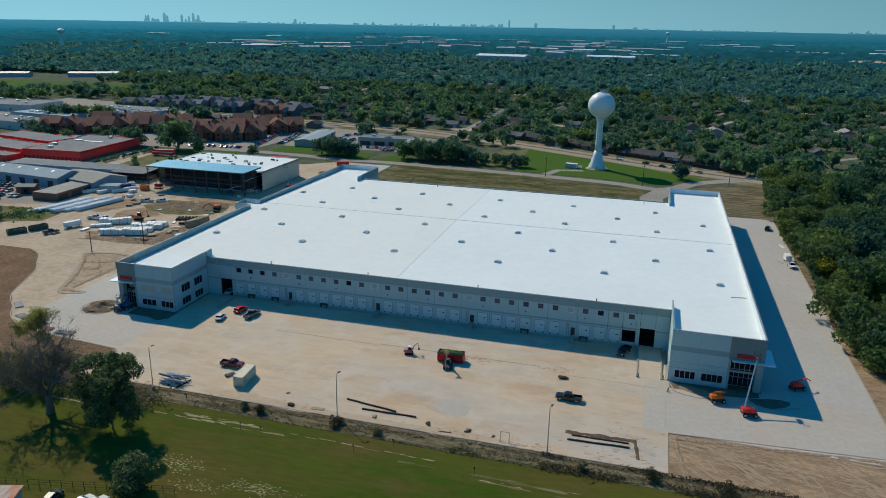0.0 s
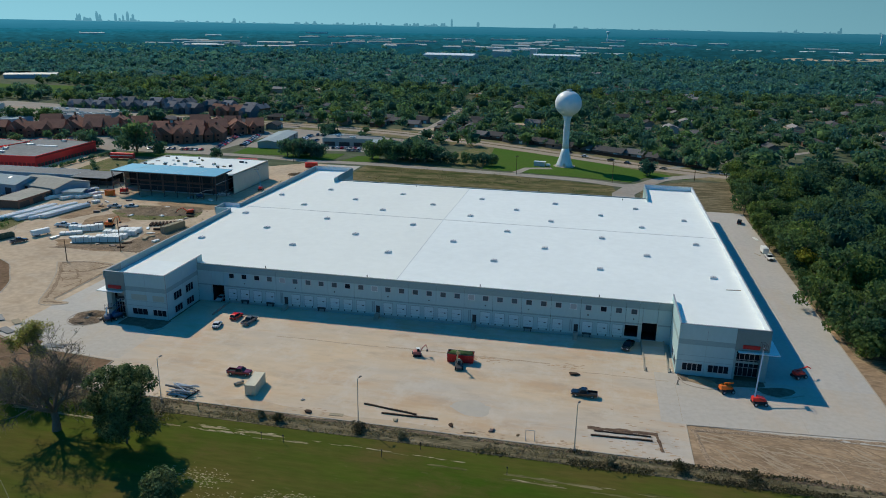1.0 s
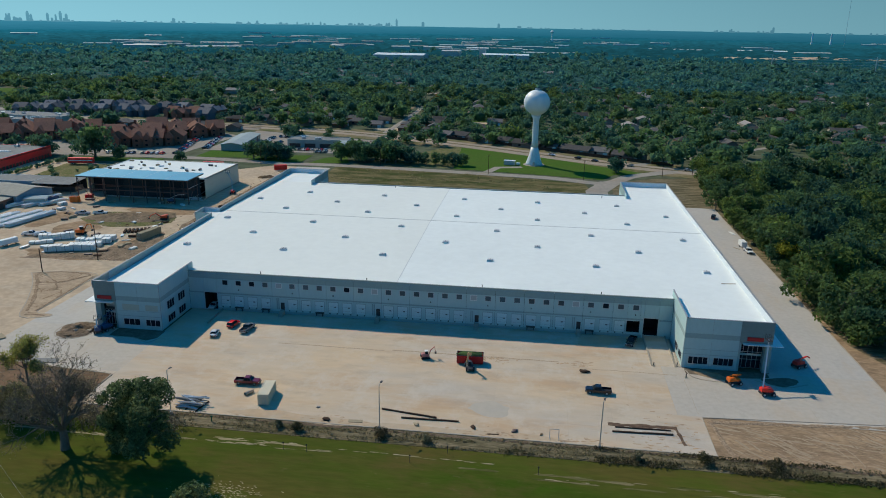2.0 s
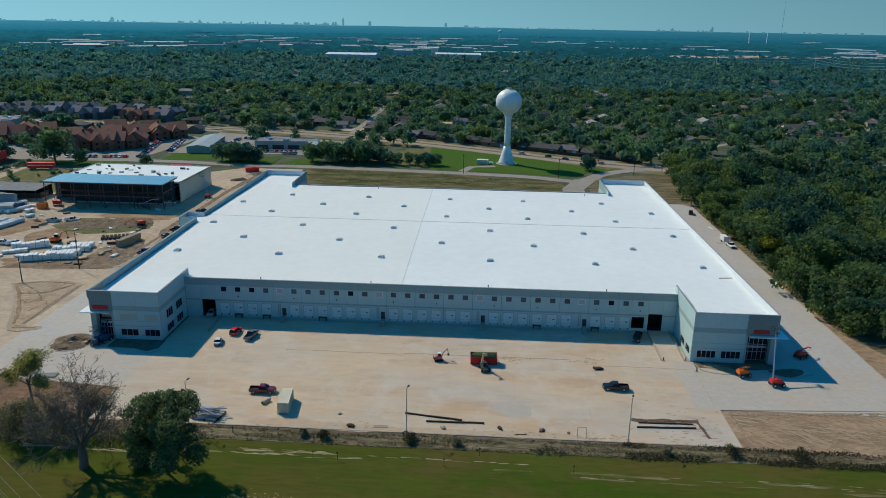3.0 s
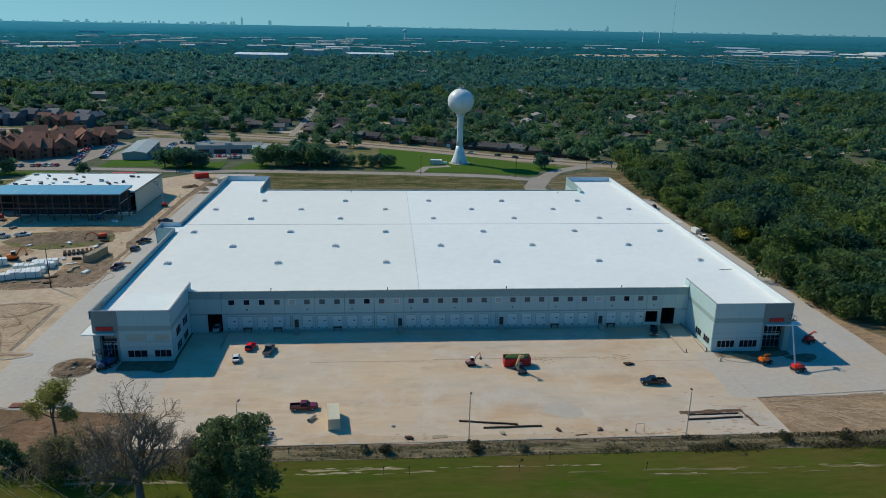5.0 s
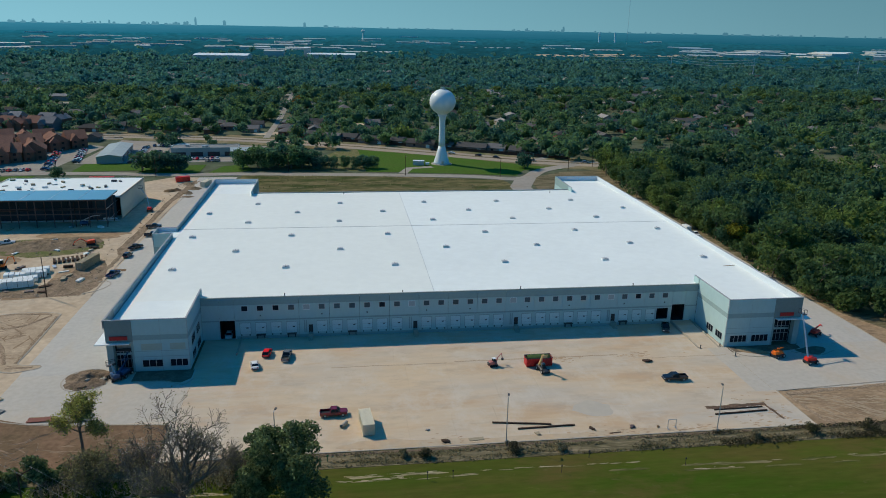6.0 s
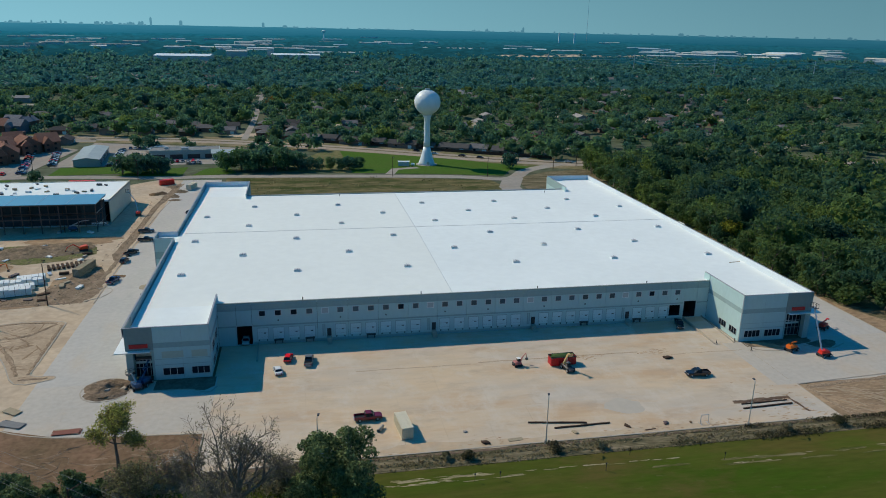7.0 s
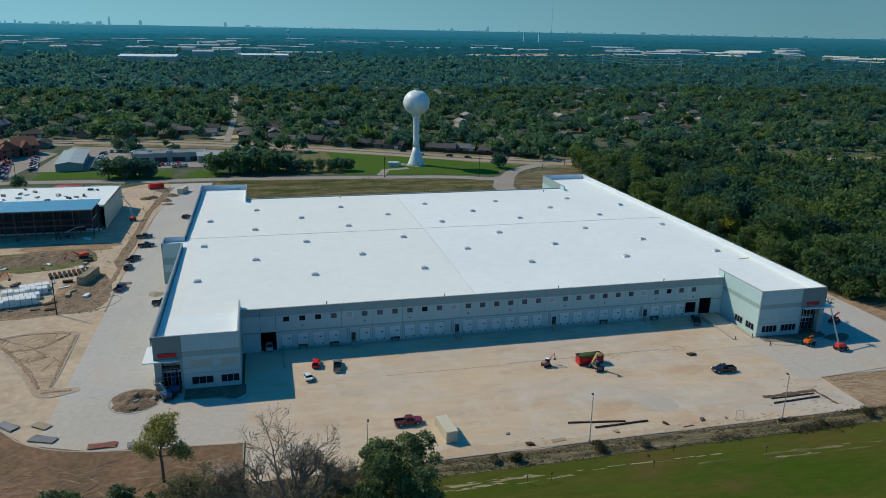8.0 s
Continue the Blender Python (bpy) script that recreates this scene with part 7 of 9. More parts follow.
for k in range(6):
    bundle(-191 + 3.3 * k, 72 + 1.5 * k, 80, 30 - 3 * (k % 3), 5, 2 + k % 2, 0.26, "long bundle of white pipes in the yard")
for x, y in ((-193, 108), (-189, 103), (-196, 101), (-184, 107), (-191, 115)):
    bundle(x, y, 70, 12, 5, 3, 0.25, "short bundle of white pipes in the yard")


def wrapped(x, y, a, l, w, h, label="white plastic-wrapped block of building material in the yard"):
    b = thing("wrapped_stack", place(x, y, a), label, "wrapped stack", "wrapped stacks in the yard")
    e = 0.12
    part("wrap", Shape().loft([[(sx * (l / 2 - c), sy * (w / 2 - c), z) for sx, sy in ((-1, -1), (1, -1), (1, 1), (-1, 1))] for c, z in ((0, 0.14), (0, h - e), (e, h))]), WRAP, b)
    part("bearer", Shape().box(-0.12, 0.12, -w / 2, w / 2, 0, 0.14), TIMBER, b)
    part("strap", Shape().box(-0.06, 0.06, -w / 2 - 0.015, w / 2 + 0.015, 0.15, h + 0.012), STEEL_DARK, b)


rng = np.random.default_rng(33)
for x, y, a, l, w, h in ((-134, 44.6, 17.6, 17, 3.0, 2.4), (-133, 49.6, 17, 14, 3.0, 1.6), (-131, 54.4, 17, 12, 3.2, 2.2), (-129.5, 58.8, 17, 8, 3.0, 1.8), (-147.2, 56.5, 31, 12, 3.0, 2.6), (-149.5, 50.6, 25, 8, 2.4, 1.2), (-144.6, 46.4, 20, 4, 2.0, 0.9), (-177, 107, 60, 7, 2.6, 1.7), (-172.5, 99, 70, 6, 2.4, 1.4)):
    n = max(1, int(l / 2.7))
    for i in range(n):
        if rng.random() < 0.9:
            u = (i - (n - 1) / 2) * l / n
            wrapped(x + u * math.cos(radians(a)), y + u * math.sin(radians(a)), a + rng.uniform(-1.2, 1.2), l / n - 0.06, w * rng.uniform(0.88, 1.0), h * rng.uniform(0.8, 1.05))
rng = np.random.default_rng(14)
for k in range(40):
    x, y = (rng.uniform(-152, -112), rng.uniform(40, 74)) if k < 24 else (rng.uniform(-190, -125), rng.uniform(96, 120)) if k < 34 else (rng.uniform(-172, -158), rng.uniform(60, 100))
    solid("lumber", Shape().box(-rng.uniform(0.7, 2.4), 1.4, -0.5, rng.uniform(0.2, 0.9), 0, rng.uniform(0.2, 0.9)), (PLY, TIMBER, GALV, WRAP, RUST_STEEL)[k % 5], place(x, y, rng.uniform(0, 180)), "small stack of lumber on the tan ground", "lumber", "lumber in the yard")
for k in range(9):
    solid("timber_rack", Shape().box(-2.4, 2.4, -0.4, 0.4, 0, 0.7), TIMBER, place(-128 + 1.3 * k, 70.5 + 0.55 * k, 110), "grey form boards leaning in a row", "boards", "form boards in a row")
# trailer and skips
tr = thing("box_trailer", place(-159.5, 46.4, 68) @ Matrix.Scale(0.72, 4), "white box trailer behind a dark truck", "trailer")
part("box", Shape().loft([ring(-4.5, 1.25, 0.9, 3.4, 0.08), ring(4.5, 1.25, 0.9, 3.4, 0.08)]), WHITE_PAINT, tr)
part("chassis", Shape().box(-4.3, 5.4, -0.5, 0.5, 0.6, 0.9), STEEL_DARK, tr)
wheels(tr, (-2.6, -1.4), 1.0, 0.5, 0.3)
part("leg", Shape().box(3.6, 3.8, -0.7, 0.7, 0, 0.6), STEEL_DARK, tr)
pickup(place(-160.5, 36.5, 60), "dark", "dark truck hitched near the white trailer")
for x, y, a in ((-173, 32.6, 62), (-169.4, 39.4, 66)):
    d = thing("skip", place(x, y, a), "dark green open steel skip", "skip", "green skips in the yard")
    part("floor", Shape().box(-3.3, 3.3, -1.1, 1.1, 0.1, 0.25), GREEN_STEEL, d)
    for y2 in (-1.2, 1.1):
        part("side", Shape().box(-3.3, 3.3, y2, y2 + 0.1, 0.1, 1.8), GREEN_STEEL, d)
        for k in range(7):
            part("rib", Shape().box(-3.2 + k, -3.05 + k, y2 - 0.07 if y2 < 0 else y2 + 0.1, y2 if y2 < 0 else y2 + 0.17, 0.1, 1.8), GREEN_STEEL, d)
    for x2 in (-3.4, 3.3):
        part("end", Shape().box(x2, x2 + 0.1, -1.1, 1.1, 0.1, 1.8), GREEN_STEEL, d)
DUG = material("dug brown earth", (0.26, 0.185, 0.125), 0.95, color2=(0.15, 0.115, 0.075), scale=0.3, contrast=0.08, fine=1.5, fine_amount=0.3, bump=0.25, bump_scale=1.2)
mound("dirt_mound", -137, 92, 17, 9, 1.5, DUG, "wide low heap of dug brown earth", 15)
mound("dirt_mound", -124, 93, 6, 3.4, 1.2, DUG, "heap of dug brown earth beside the excavator", 16)
mound("dirt_mound", -146, 84, 5, 2.6, 0.7, DUG, "low heap of dug brown earth", 17)
rng = np.random.default_rng(19)
for k in range(16):
    r = rng.uniform(0.4, 1.1)
    heap("rubble", rng.uniform(-148, -118), rng.uniform(78, 97), r * 1.6, r, r * 0.6, (KERB, DUG, WRAP, TIMBER)[k % 4], "lump of broken rubble on the dug earth", 60 + k, 0, 2, 0.6)
for x, y, rx, ry, h in ((-104.5, 176, 2.6, 3.5, 1.1), (-103, 186, 3.0, 4.0, 1.2), (-108, 198, 4.0, 3.0, 1.0), (-103, 168, 1.8, 3.0, 0.6)):
    mound("dirt_mound", x, y, rx, ry, h, DUG, "heap of brown earth beside the rear drive", int(y))
mound("dirt_mound", -112.5, 182, 3.2, 4.5, 1.3, SOIL, "dark brown soil heap beside the path", 18)
mound("dirt_mound", -104, 60, 2.6, 1.4, 0.3, SOIL, "small soil patch inside a kerb", 19)
mound("dirt_mound", -93.5, 48, 2.2, 2.6, 0.7, PLY, "heap of broken boards beside the wall", 20)
ROUGH = material("rough spoil", (0.29, 0.205, 0.14), 0.95, color2=(0.165, 0.12, 0.08), scale=0.35, contrast=0.12, fine=1.6, fine_amount=0.3, bump=0.2, bump_scale=1.0)
for k, pts in enumerate(([(-146, 34), (-128, 36), (-112, 36.5), (-108.6, 39), (-106.8, 47), (-108, 60), (-113, 72), (-117, 66), (-120, 56), (-126, 44), (-140, 40.5)], [(-107.4, 74), (-107.4, 110), (-107.8, 150), (-104.6, 190), (-105, 206), (-107, 200), (-110.0, 160), (-110.2, 120), (-111, 84)])):
    line = curve_line(pts + pts[:1], 5)[:-1]
    line = [(x + 0.9 * noise.noise((x * 0.5, y * 0.5, k)), y + 0.9 * noise.noise((x * 0.5, y * 0.5, 9 + k))) for x, y in line]
    setting("ground_spoil", Shape().prism(line, -0.1, 0.006 + 0.004 * k), ROUGH, "rough brown spoil along the edge of the drive", "soil")
kerb(curve_line([(-109.0, 38.0), (-105, 41), (-103.0, 46), (-105, 49.2), (-107.6, 48.4)], 4))
rng = np.random.default_rng(52)
s = Shape()
for k in range(420):
    x, y = (rng.uniform(-140, -108), rng.uniform(36, 56)) if k < 130 else (rng.uniform(-113.5, -107.5), rng.uniform(56, 200)) if k < 300 else (rng.uniform(-150, -116), rng.uniform(78, 98))
    r, o = rng.uniform(0.1, 0.34), rng.uniform(0.6, 1.3, 12)
    s.loft([[(x + r * o[j] * 1.4 * math.cos(math.tau * j / 6), y + r * o[j] * math.sin(math.tau * j / 6), -0.05) for j in range(6)], [(x + r * 0.5 * o[j + 6] * math.cos(math.tau * j / 6), y + r * 0.5 * o[j + 6] * math.sin(math.tau * j / 6), r * o[j] * 0.55) for j in range(6)]])
tagged(new("clods", s.mesh("clods", material("clods of earth", (0.34, 0.26, 0.19), 0.95, scale=0.5, fine=3, fine_amount=0.3, island=0.5))), "clods of earth and rubble strewn over the spoil", "clods", kind="stuff")
setting("ground_spoil", ridge(finer(curve_line([(-113.0, 38), (-108.6, 62), (-108.6, 100), (-109.0, 150), (-104, 205)]), 1.0), 2.6, 0.2, 9), material("turned soil", (0.33, 0.24, 0.165), 0.95, color2=(0.20, 0.15, 0.10), scale=0.4, fine=2, fine_amount=0.25), "strip of turned soil along the kerb", "soil")

# ---- water tower ----
w = thing("water_tower", place(28.8, 250.2), "tall white spheroid water tower with a flared base", "water tower")
part("base", Shape().lathe([(5.0, -0.1), (4.7, 1.2), (3.7, 4.0), (2.7, 7.5), (2.05, 10.5)], 32), TOWER_PAINT, w, smooth=True)
part("stem", Shape().lathe([(2.05, 10.5), (1.85, 14), (1.8, 25), (2.0, 27.5), (3.0, 29.6)], 32), TOWER_PAINT, w, smooth=True)
part("tank", Shape().lathe([(3.0, 29.4)] + [(7.7 * math.cos(a), 36.6 + 7.3 * math.sin(a)) for a in np.radians(np.linspace(-66, 86, 22))], 48), TOWER_PAINT, w, "white steel tank", smooth=True)
part("hatch", Shape().lathe([(1.0, 43.7), (1.0, 44.3), (0.3, 44.4)], 12), GALV, w)
part("rail", Shape().lathe([(1.5, 43.6), (1.5, 44.7), (1.45, 44.7), (1.45, 43.6)], 16), GALV, w)
part("antenna", Shape().tube([(0.6, 0, 44), (0.6, 0, 46.4)], [0.06, 0.03], 5), GALV, w)
part("door", Shape().box(-0.7, 0.7, -4.95, -4.3, 0, 2.2), GALV, w)
part("apron", Shape().lathe([(6.4, -0.12), (6.4, 0.02)], 32), KERB, w)
h = thing("pump_house", place(14.5, 246.5, -8), "small pale pump house by the water tower", "shed")
part("wall", Shape().box(-3.2, 3.2, -1.4, 1.4, -0.1, 2.4), SIDING, h)
part("roof", Shape().box(-3.4, 3.4, -1.6, 1.6, 2.4, 2.6), WHITE_PAINT, h)
part("tank", Shape().tube([(4.2, -1.0, 1.0), (6.4, -1.0, 1.0)], [0.8, 0.8], 12), WHITE_PAINT, h)

# ---- sheds and shops ----
def gable(name, m, l, wd, eave, ridge, wall, roof, label, category, windows=0, doors=0, group="", overhang=0.5):
    """A long building with its ridge along x, with a wall shell, two roof slopes, doors and windows."""
    b = thing(name, m, label, category, group)
    x, y = l / 2, wd / 2
    body = Shape().loft([[(s, -y, -0.1), (s, y, -0.1), (s, y, eave), (s, 0, ridge - 0.02), (s, -y, eave)] for s in (-x, x)])
    part("wall", body, wall, b)
    t = 0.2
    slope = (ridge - eave) / y
    for sy in (-1, 1):
        low = eave - slope * overhang
        part("roof", Shape().loft([[(s, 0, ridge), (s, sy * (y + overhang), low), (s, sy * (y + overhang), low + t), (s, 0, ridge + t)] for s in (-x - overhang, x + overhang)]), roof, b)
    n = windows
    for k in range(n):
        u = -x + l * (k + 0.5) / n
        for sy in (-1, 1):
            wi = part("window", Shape().box(u - 0.75, u + 0.75, *sorted((sy * y, sy * (y + 0.06))), 1.0, 2.3), FRAME, b)
            part("pane", Shape().box(u - 0.65, u + 0.65, *sorted((sy * (y + 0.06), sy * (y + 0.08))), 1.1, 2.2), GLASS, wi)
    for k in range(doors):
        u = -x + l * (k + 0.5) / doors
        part("door", Shape().box(u - 1.8, u + 1.8, -y - 0.07, -y, 0, min(3.4, eave - 0.4)), DOOR_DARK, b)
    return b


def flat_block(name, m, l, wd, h, wall, roof, label, category, doors=0, door_mat=None, windows=0, units=0, lip=0.4):
    b = thing(name, m, label, category)
    x, y = l / 2, wd / 2
    part("wall", Shape().box(-x, x, -y, y, -0.1, h), wall, b)
    part("roof", Shape().box(-x + 0.3, x - 0.3, -y + 0.3, y - 0.3, h, h + 0.12), roof, b)
    for u in ((-x, x, -y, -y + 0.3), (-x, x, y - 0.3, y), (-x, -x + 0.3, -y + 0.3, y - 0.3), (x - 0.3, x, -y + 0.3, y - 0.3)):
        part("parapet", Shape().box(*u, h, h + lip), wall, b)
    for k in range(doors):
        u = -x + l * (k + 0.5) / doors
        part("door", Shape().box(u - l / doors * 0.36, u + l / doors * 0.36, -y - 0.06, -y, 0, 2.6), door_mat or DOOR_WHITE, b)
    for k in range(windows):
        u = -x + l * (k + 0.5) / windows
        wi = part("window", Shape().box(u - 0.9, u + 0.9, -y - 0.05, -y, 1.0, 2.4), FRAME, b)
        part("pane", Shape().box(u - 0.8, u + 0.8, -y - 0.07, -y - 0.05, 1.1, 2.3), GLASS, wi)
    r = np.random.default_rng(int(l * wd))
    for k in range(units):
        u, v = r.uniform(-x + 3, x - 3), r.uniform(-y + 3, y - 3)
        part("roof_unit", Shape().box(u - 1.2, u + 1.2, v - 0.9, v + 0.9, h + 0.1, h + 1.3), GALV, b, "grey rooftop unit")
    return b


# building under construction
site = thing("unfinished_building", place(0, 0), "unfinished steel-framed building with a white roof and beige end wall", "building")
SX0, SX1, SM, SY1 = -180.0, -121.6, 129.3, 168.0          # the closed part
DX0, DX1, DY0, DY1, DZ = -176.8, -123.2, 115.2, 132.3, 11.2   # the raised deck before it
NETTING = material("dark site netting", (0.055, 0.07, 0.08), 0.9, scale=0.5, fine=3, per_object=0.3)
part("floor_slab", Shape().box(SX0, SX1, 125.6, SY1, -0.1, 0.3), KERB, site)
part("roof", Shape().box(SX0, SX1, SM, SY1, 8.9, 9.3), MEMBRANE, site, "white membrane roof")
part("roof_deck", Shape().loft([[(x, DY0, DZ), (x, DY1, DZ + 0.12), (x, DY1, DZ + 0.3), (x, DY0, DZ + 0.18)] for x in (DX0, DX1)]), DECK, site, "bare bluish steel roof deck")
for k in range(4):
    x = DX0 + 10.7 * (k + 1)
    part("deck_rib", Shape().loft([[(x + u, DY0, DZ + 0.18), (x + u, DY1, DZ + 0.30), (x + u, DY1, DZ + 0.36), (x + u, DY0, DZ + 0.24)] for u in (0, 0.16)]), GALV, site)
for k in range(7):
    y0 = SM + 0.05 + (SY1 - SM) / 7 * k
    part("wall_panel", Shape().box(SX1 - 0.3, SX1, y0, y0 + (SY1 - SM) / 7 - 0.06, 0.1, 9.6), BEIGE_WALL, site)
for k in range(9):
    x0 = SX0 + (SX1 - SX0) / 9 * k
    part("wall_panel", Shape().box(x0, x0 + (SX1 - SX0) / 9 - 0.06, SY1, SY1 + 0.3, 0.1, 9.6), BEIGE_WALL, site)
part("wall_panel", Shape().box(SX0, SX0 + 0.3, SM, SY1, 0.1, 9.6), BEIGE_WALL, site)
part("inner_wall", Shape().box(SX0 + 0.4, SX1 - 0.4, SM + 4, SM + 4.3, 0.3, 8.9), VOID, site, "unfinished inner wall painted dark as interior shade")
for k in range(9):
    x = DX0 + 0.4 + (DX1 - DX0 - 0.8) / 8 * k
    for y in (DY0 + 0.5, 125.0):
        part("column", Shape().box(x - 0.15, x + 0.15, y - 0.15, y + 0.15, -0.05, DZ - 0.02), RUST_STEEL, site)
    part("rafter", Shape().box(x - 0.1, x + 0.1, DY0 + 0.7, DY1 - 0.3, DZ - 0.5, DZ - 0.05), RUST_STEEL, site)
for y in (DY0 + 0.5, 125.0):
    for z in (5.2, DZ - 0.55):
        part("beam", Shape().box(DX0 + 0.6, DX1 - 0.6, y - 0.1, y + 0.1, z, z + 0.4), RUST_STEEL, site)
for k in range(6):
    y = DY0 + 0.7 + 2.9 * k
    part("girt", Shape().box(DX1 - 0.5, DX1 - 0.4, y, y + 2.7, 2.2 + 0.3 * (k % 2), 2.4 + 0.3 * (k % 2)), GALV, site)
    part("girt", Shape().box(DX1 - 0.5, DX1 - 0.4, y, y + 2.7, 7.2, 7.4), GALV, site)
part("mezzanine", Shape().box(DX0 + 8, DX1 - 2, 125.4, SM + 3.9, 4.5, 4.8), RUST_STEEL, site)
part("brace", Shape().bar((DX1 - 0.4, DY0 + 0.5, 0.2), (DX1 - 0.4, 125, DZ - 0.6), 0.15), RUST_STEEL, site)
part("brace", Shape().bar((DX0 + 0.4, DY0 + 0.5, DZ - 0.6), (DX0 + 6.8, DY0 + 0.5, 0.2), 0.15), RUST_STEEL, site)
part("edge_beam", Shape().box(-168, SX1, 125.2, 125.55, 0.0, 0.45), FRAME, site, "pale edge of the floor slab")
for k in range(5):
    x0 = -169.5 + 9.4 * k
    part("mesh_screen", Shape().box(x0, x0 + 9.2, 126.2, 126.26, 0.4, 10.6), NETTING, site, "dark netting across the open front")
for x, y, l, w, h, m_, lab in ((-174, 120, 3.2, 2.4, 1.8, DEEP_RED, "red crated steel"), (-171.5, 116.6, 4.2, 1.4, 0.7, RUST_STEEL, "stack of primed steel"), (-176.5, 124, 2.2, 1.6, 1.2, PLY, "pallet of site timber")):
    b = thing("material_stack", place(x, y, 12), lab + " on the ground beside the steel frame", "material stack")
    part("load", Shape().loft([[(sx * (l / 2 - c), sy * (w / 2 - c), z) for sx, sy in ((-1, -1), (1, -1), (1, 1), (-1, 1))] for c, z in ((0, 0.12), (0, h - 0.1), (0.1, h))]), m_, b)
    for u in (-0.3, 0.3):
        part("bearer", Shape().box(u * l - 0.1, u * l + 0.1, -w / 2, w / 2, -0.05, 0.12), TIMBER, b)
rng = np.random.default_rng(17)
for k in range(34):
    x, y = rng.uniform(SX0 + 3, SX1 - 4), rng.uniform(DY1 + 2, SY1 - 3)
    solid("roofing_pallet", Shape().box(-rng.uniform(0.4, 1.6), 1.1, -0.4, 0.5, 0, rng.uniform(0.3, 0.9)), (STEEL_DARK, WRAP, PLY)[k % 3], place(x, y, rng.uniform(0, 180), 9.3), "bundle of roofing material on the white roof", "roofing bundle", "bundles on the unfinished roof")
flat_block("generator", place(-176, 112, 5), 4, 2, 2.2, ORANGE, STEEL_DARK, "orange site generator on the ground", "generator")
container(place(-186, 110, 80), BLUE, "blue site container beside the steel frame", 6.1)

# red storage units, sheds and workshops
big_store = flat_block("storage_building", place(-275.5, 186.0, 4), 38, 57, 6.0, RED_WALL, ROOF_GREY, "long storage building with red walls and a grey roof", "storage building", 14, DEEP_RED, units=3)
for k in range(18):
    part("door", Shape().box(19.0, 19.06, -27 + 3.0 * k, -24.8 + 3.0 * k, 0, 1.9), DULL_RED, big_store, "faded red roll-up door")
part("red_band", Shape().box(19.0, 19.12, -28.4, 28.4, 5.2, 6.0), RED_SIGN, big_store, "deep red band along the eave")
part("roof_panel", Shape().box(-4, 9, 4, 6.4, 6.13, 6.5), WHITE_PAINT, big_store, "white panels lying on the grey roof")
part("roof_panel", Shape().box(-12, -7, 6, 8.2, 6.13, 6.7), GALV, big_store, "grey unit on the roof")
for x, y, l, wd, h in ((-322, 196.5, 56, 20, 6.2), (-321, 173.5, 55, 20, 5.0), (-318, 156.0, 48, 10, 3.2)):
    row = flat_block("storage_building", place(x, y, -11.7), l, wd, h, RED_WALL, ROOF_GREY, "low row of red storage units with a grey roof", "storage building", int(l / 3.2), DEEP_RED)
    part("fascia", Shape().box(-l / 2, l / 2, -wd / 2 - 0.12, -wd / 2, h - 0.9, h + 0.4), RED_SIGN, row, "deep red fascia")
ROOF_TAN = material("faded tan metal roof", (0.36, 0.335, 0.28), 0.8, sheen=0.1, color2=(0.29, 0.275, 0.24), scale=0.1, fine=0.7, fine_amount=0.1)
shop = gable("workshop", place(-258, 113, -6), 86, 17, 5.0, 7.2, SIDING_BLUE, ROOF_BLUE, "pale blue steel workshop with a shallow roof", "workshop", 0, 9)
for k in range(7):
    part("skylight", Shape().loft([[(x, -3.2, 6.58), (x, -1.6, 6.99), (x, -1.6, 7.05), (x, -3.2, 6.64)] for x in (-36 + 11.5 * k, -34.6 + 11.5 * k)]), WHITE_PAINT, shop, "white roof light")
gable("workshop", place(-207, 113, -13), 27, 19, 4.2, 6.4, SIDING_BLUE, ROOF_TAN, "blue steel workshop with a faded tan roof", "workshop", 0, 2)
flat_block("shed", place(-204, 91, 92), 25, 13, 3.4, BRICK, ROOF_TAN, "low brown shed with a flat tan roof", "shed", 3, DOOR_DARK, lip=0.15)
gable("shed", place(-222, 88, 20), 8, 5.5, 3.6, 4.4, BRICK, ROOF_TAN, "small brown shed among parked cars", "shed", 1, 1)
gable("shed", place(-190, 106, 15), 9, 6, 2.8, 3.2, SIDING, ROOF_BLUE, "small white-roofed open shed", "shed")
flat_block("workshop", place(-240, 133, 2), 66, 14, 4.8, SIDING_BLUE, ROOF_GREY, "long flat grey workshop behind the yard", "workshop", 6, DOOR_DARK, lip=0.2)
canopy = thing("open_shed", place(-200, 132, 2), "open-fronted shed with a grey roof on posts", "shed")
part("roof", Shape().loft([[(x, -7, 4.4), (x, 7, 5.0), (x, 7, 5.2), (x, -7, 4.6)] for x in (-7, 13)]), ROOF_GREY, canopy)
part("back_wall", Shape().box(-7, 13, 6.5, 6.8, -0.1, 4.9), VOID, canopy, "back wall painted dark as the shade under the roof")
for x in (-6.5, -1.7, 3.1, 7.9, 12.5):
    part("post", Shape().box(x - 0.12, x + 0.12, -6.8, -6.56, -0.1, 4.4), STEEL_DARK, canopy)
part("stored_crate", Shape().box(-6, 12, -2, 5, -0.1, 2.2), STEEL_DARK, canopy, "dark stored crate under the roof")
bus = thing("red_trailer", place(-226, 195, 8), "long red box trailer parked beside the street", "trailer")
part("box", Shape().loft([ring(-7, 1.3, 1.0, 3.8, 0.08), ring(7, 1.3, 1.0, 3.8, 0.08)]), RED_WALL, bus)
part("stripe", Shape().box(-6.8, 6.8, -1.32, -1.3, 2.2, 2.6), WHITE_PAINT, bus)
part("chassis", Shape().box(-6.8, 6.8, -0.5, 0.5, 0.6, 1.0), STEEL_DARK, bus)
wheels(bus, (-5.2, -4.0, 4.6), 1.05, 0.5, 0.3)
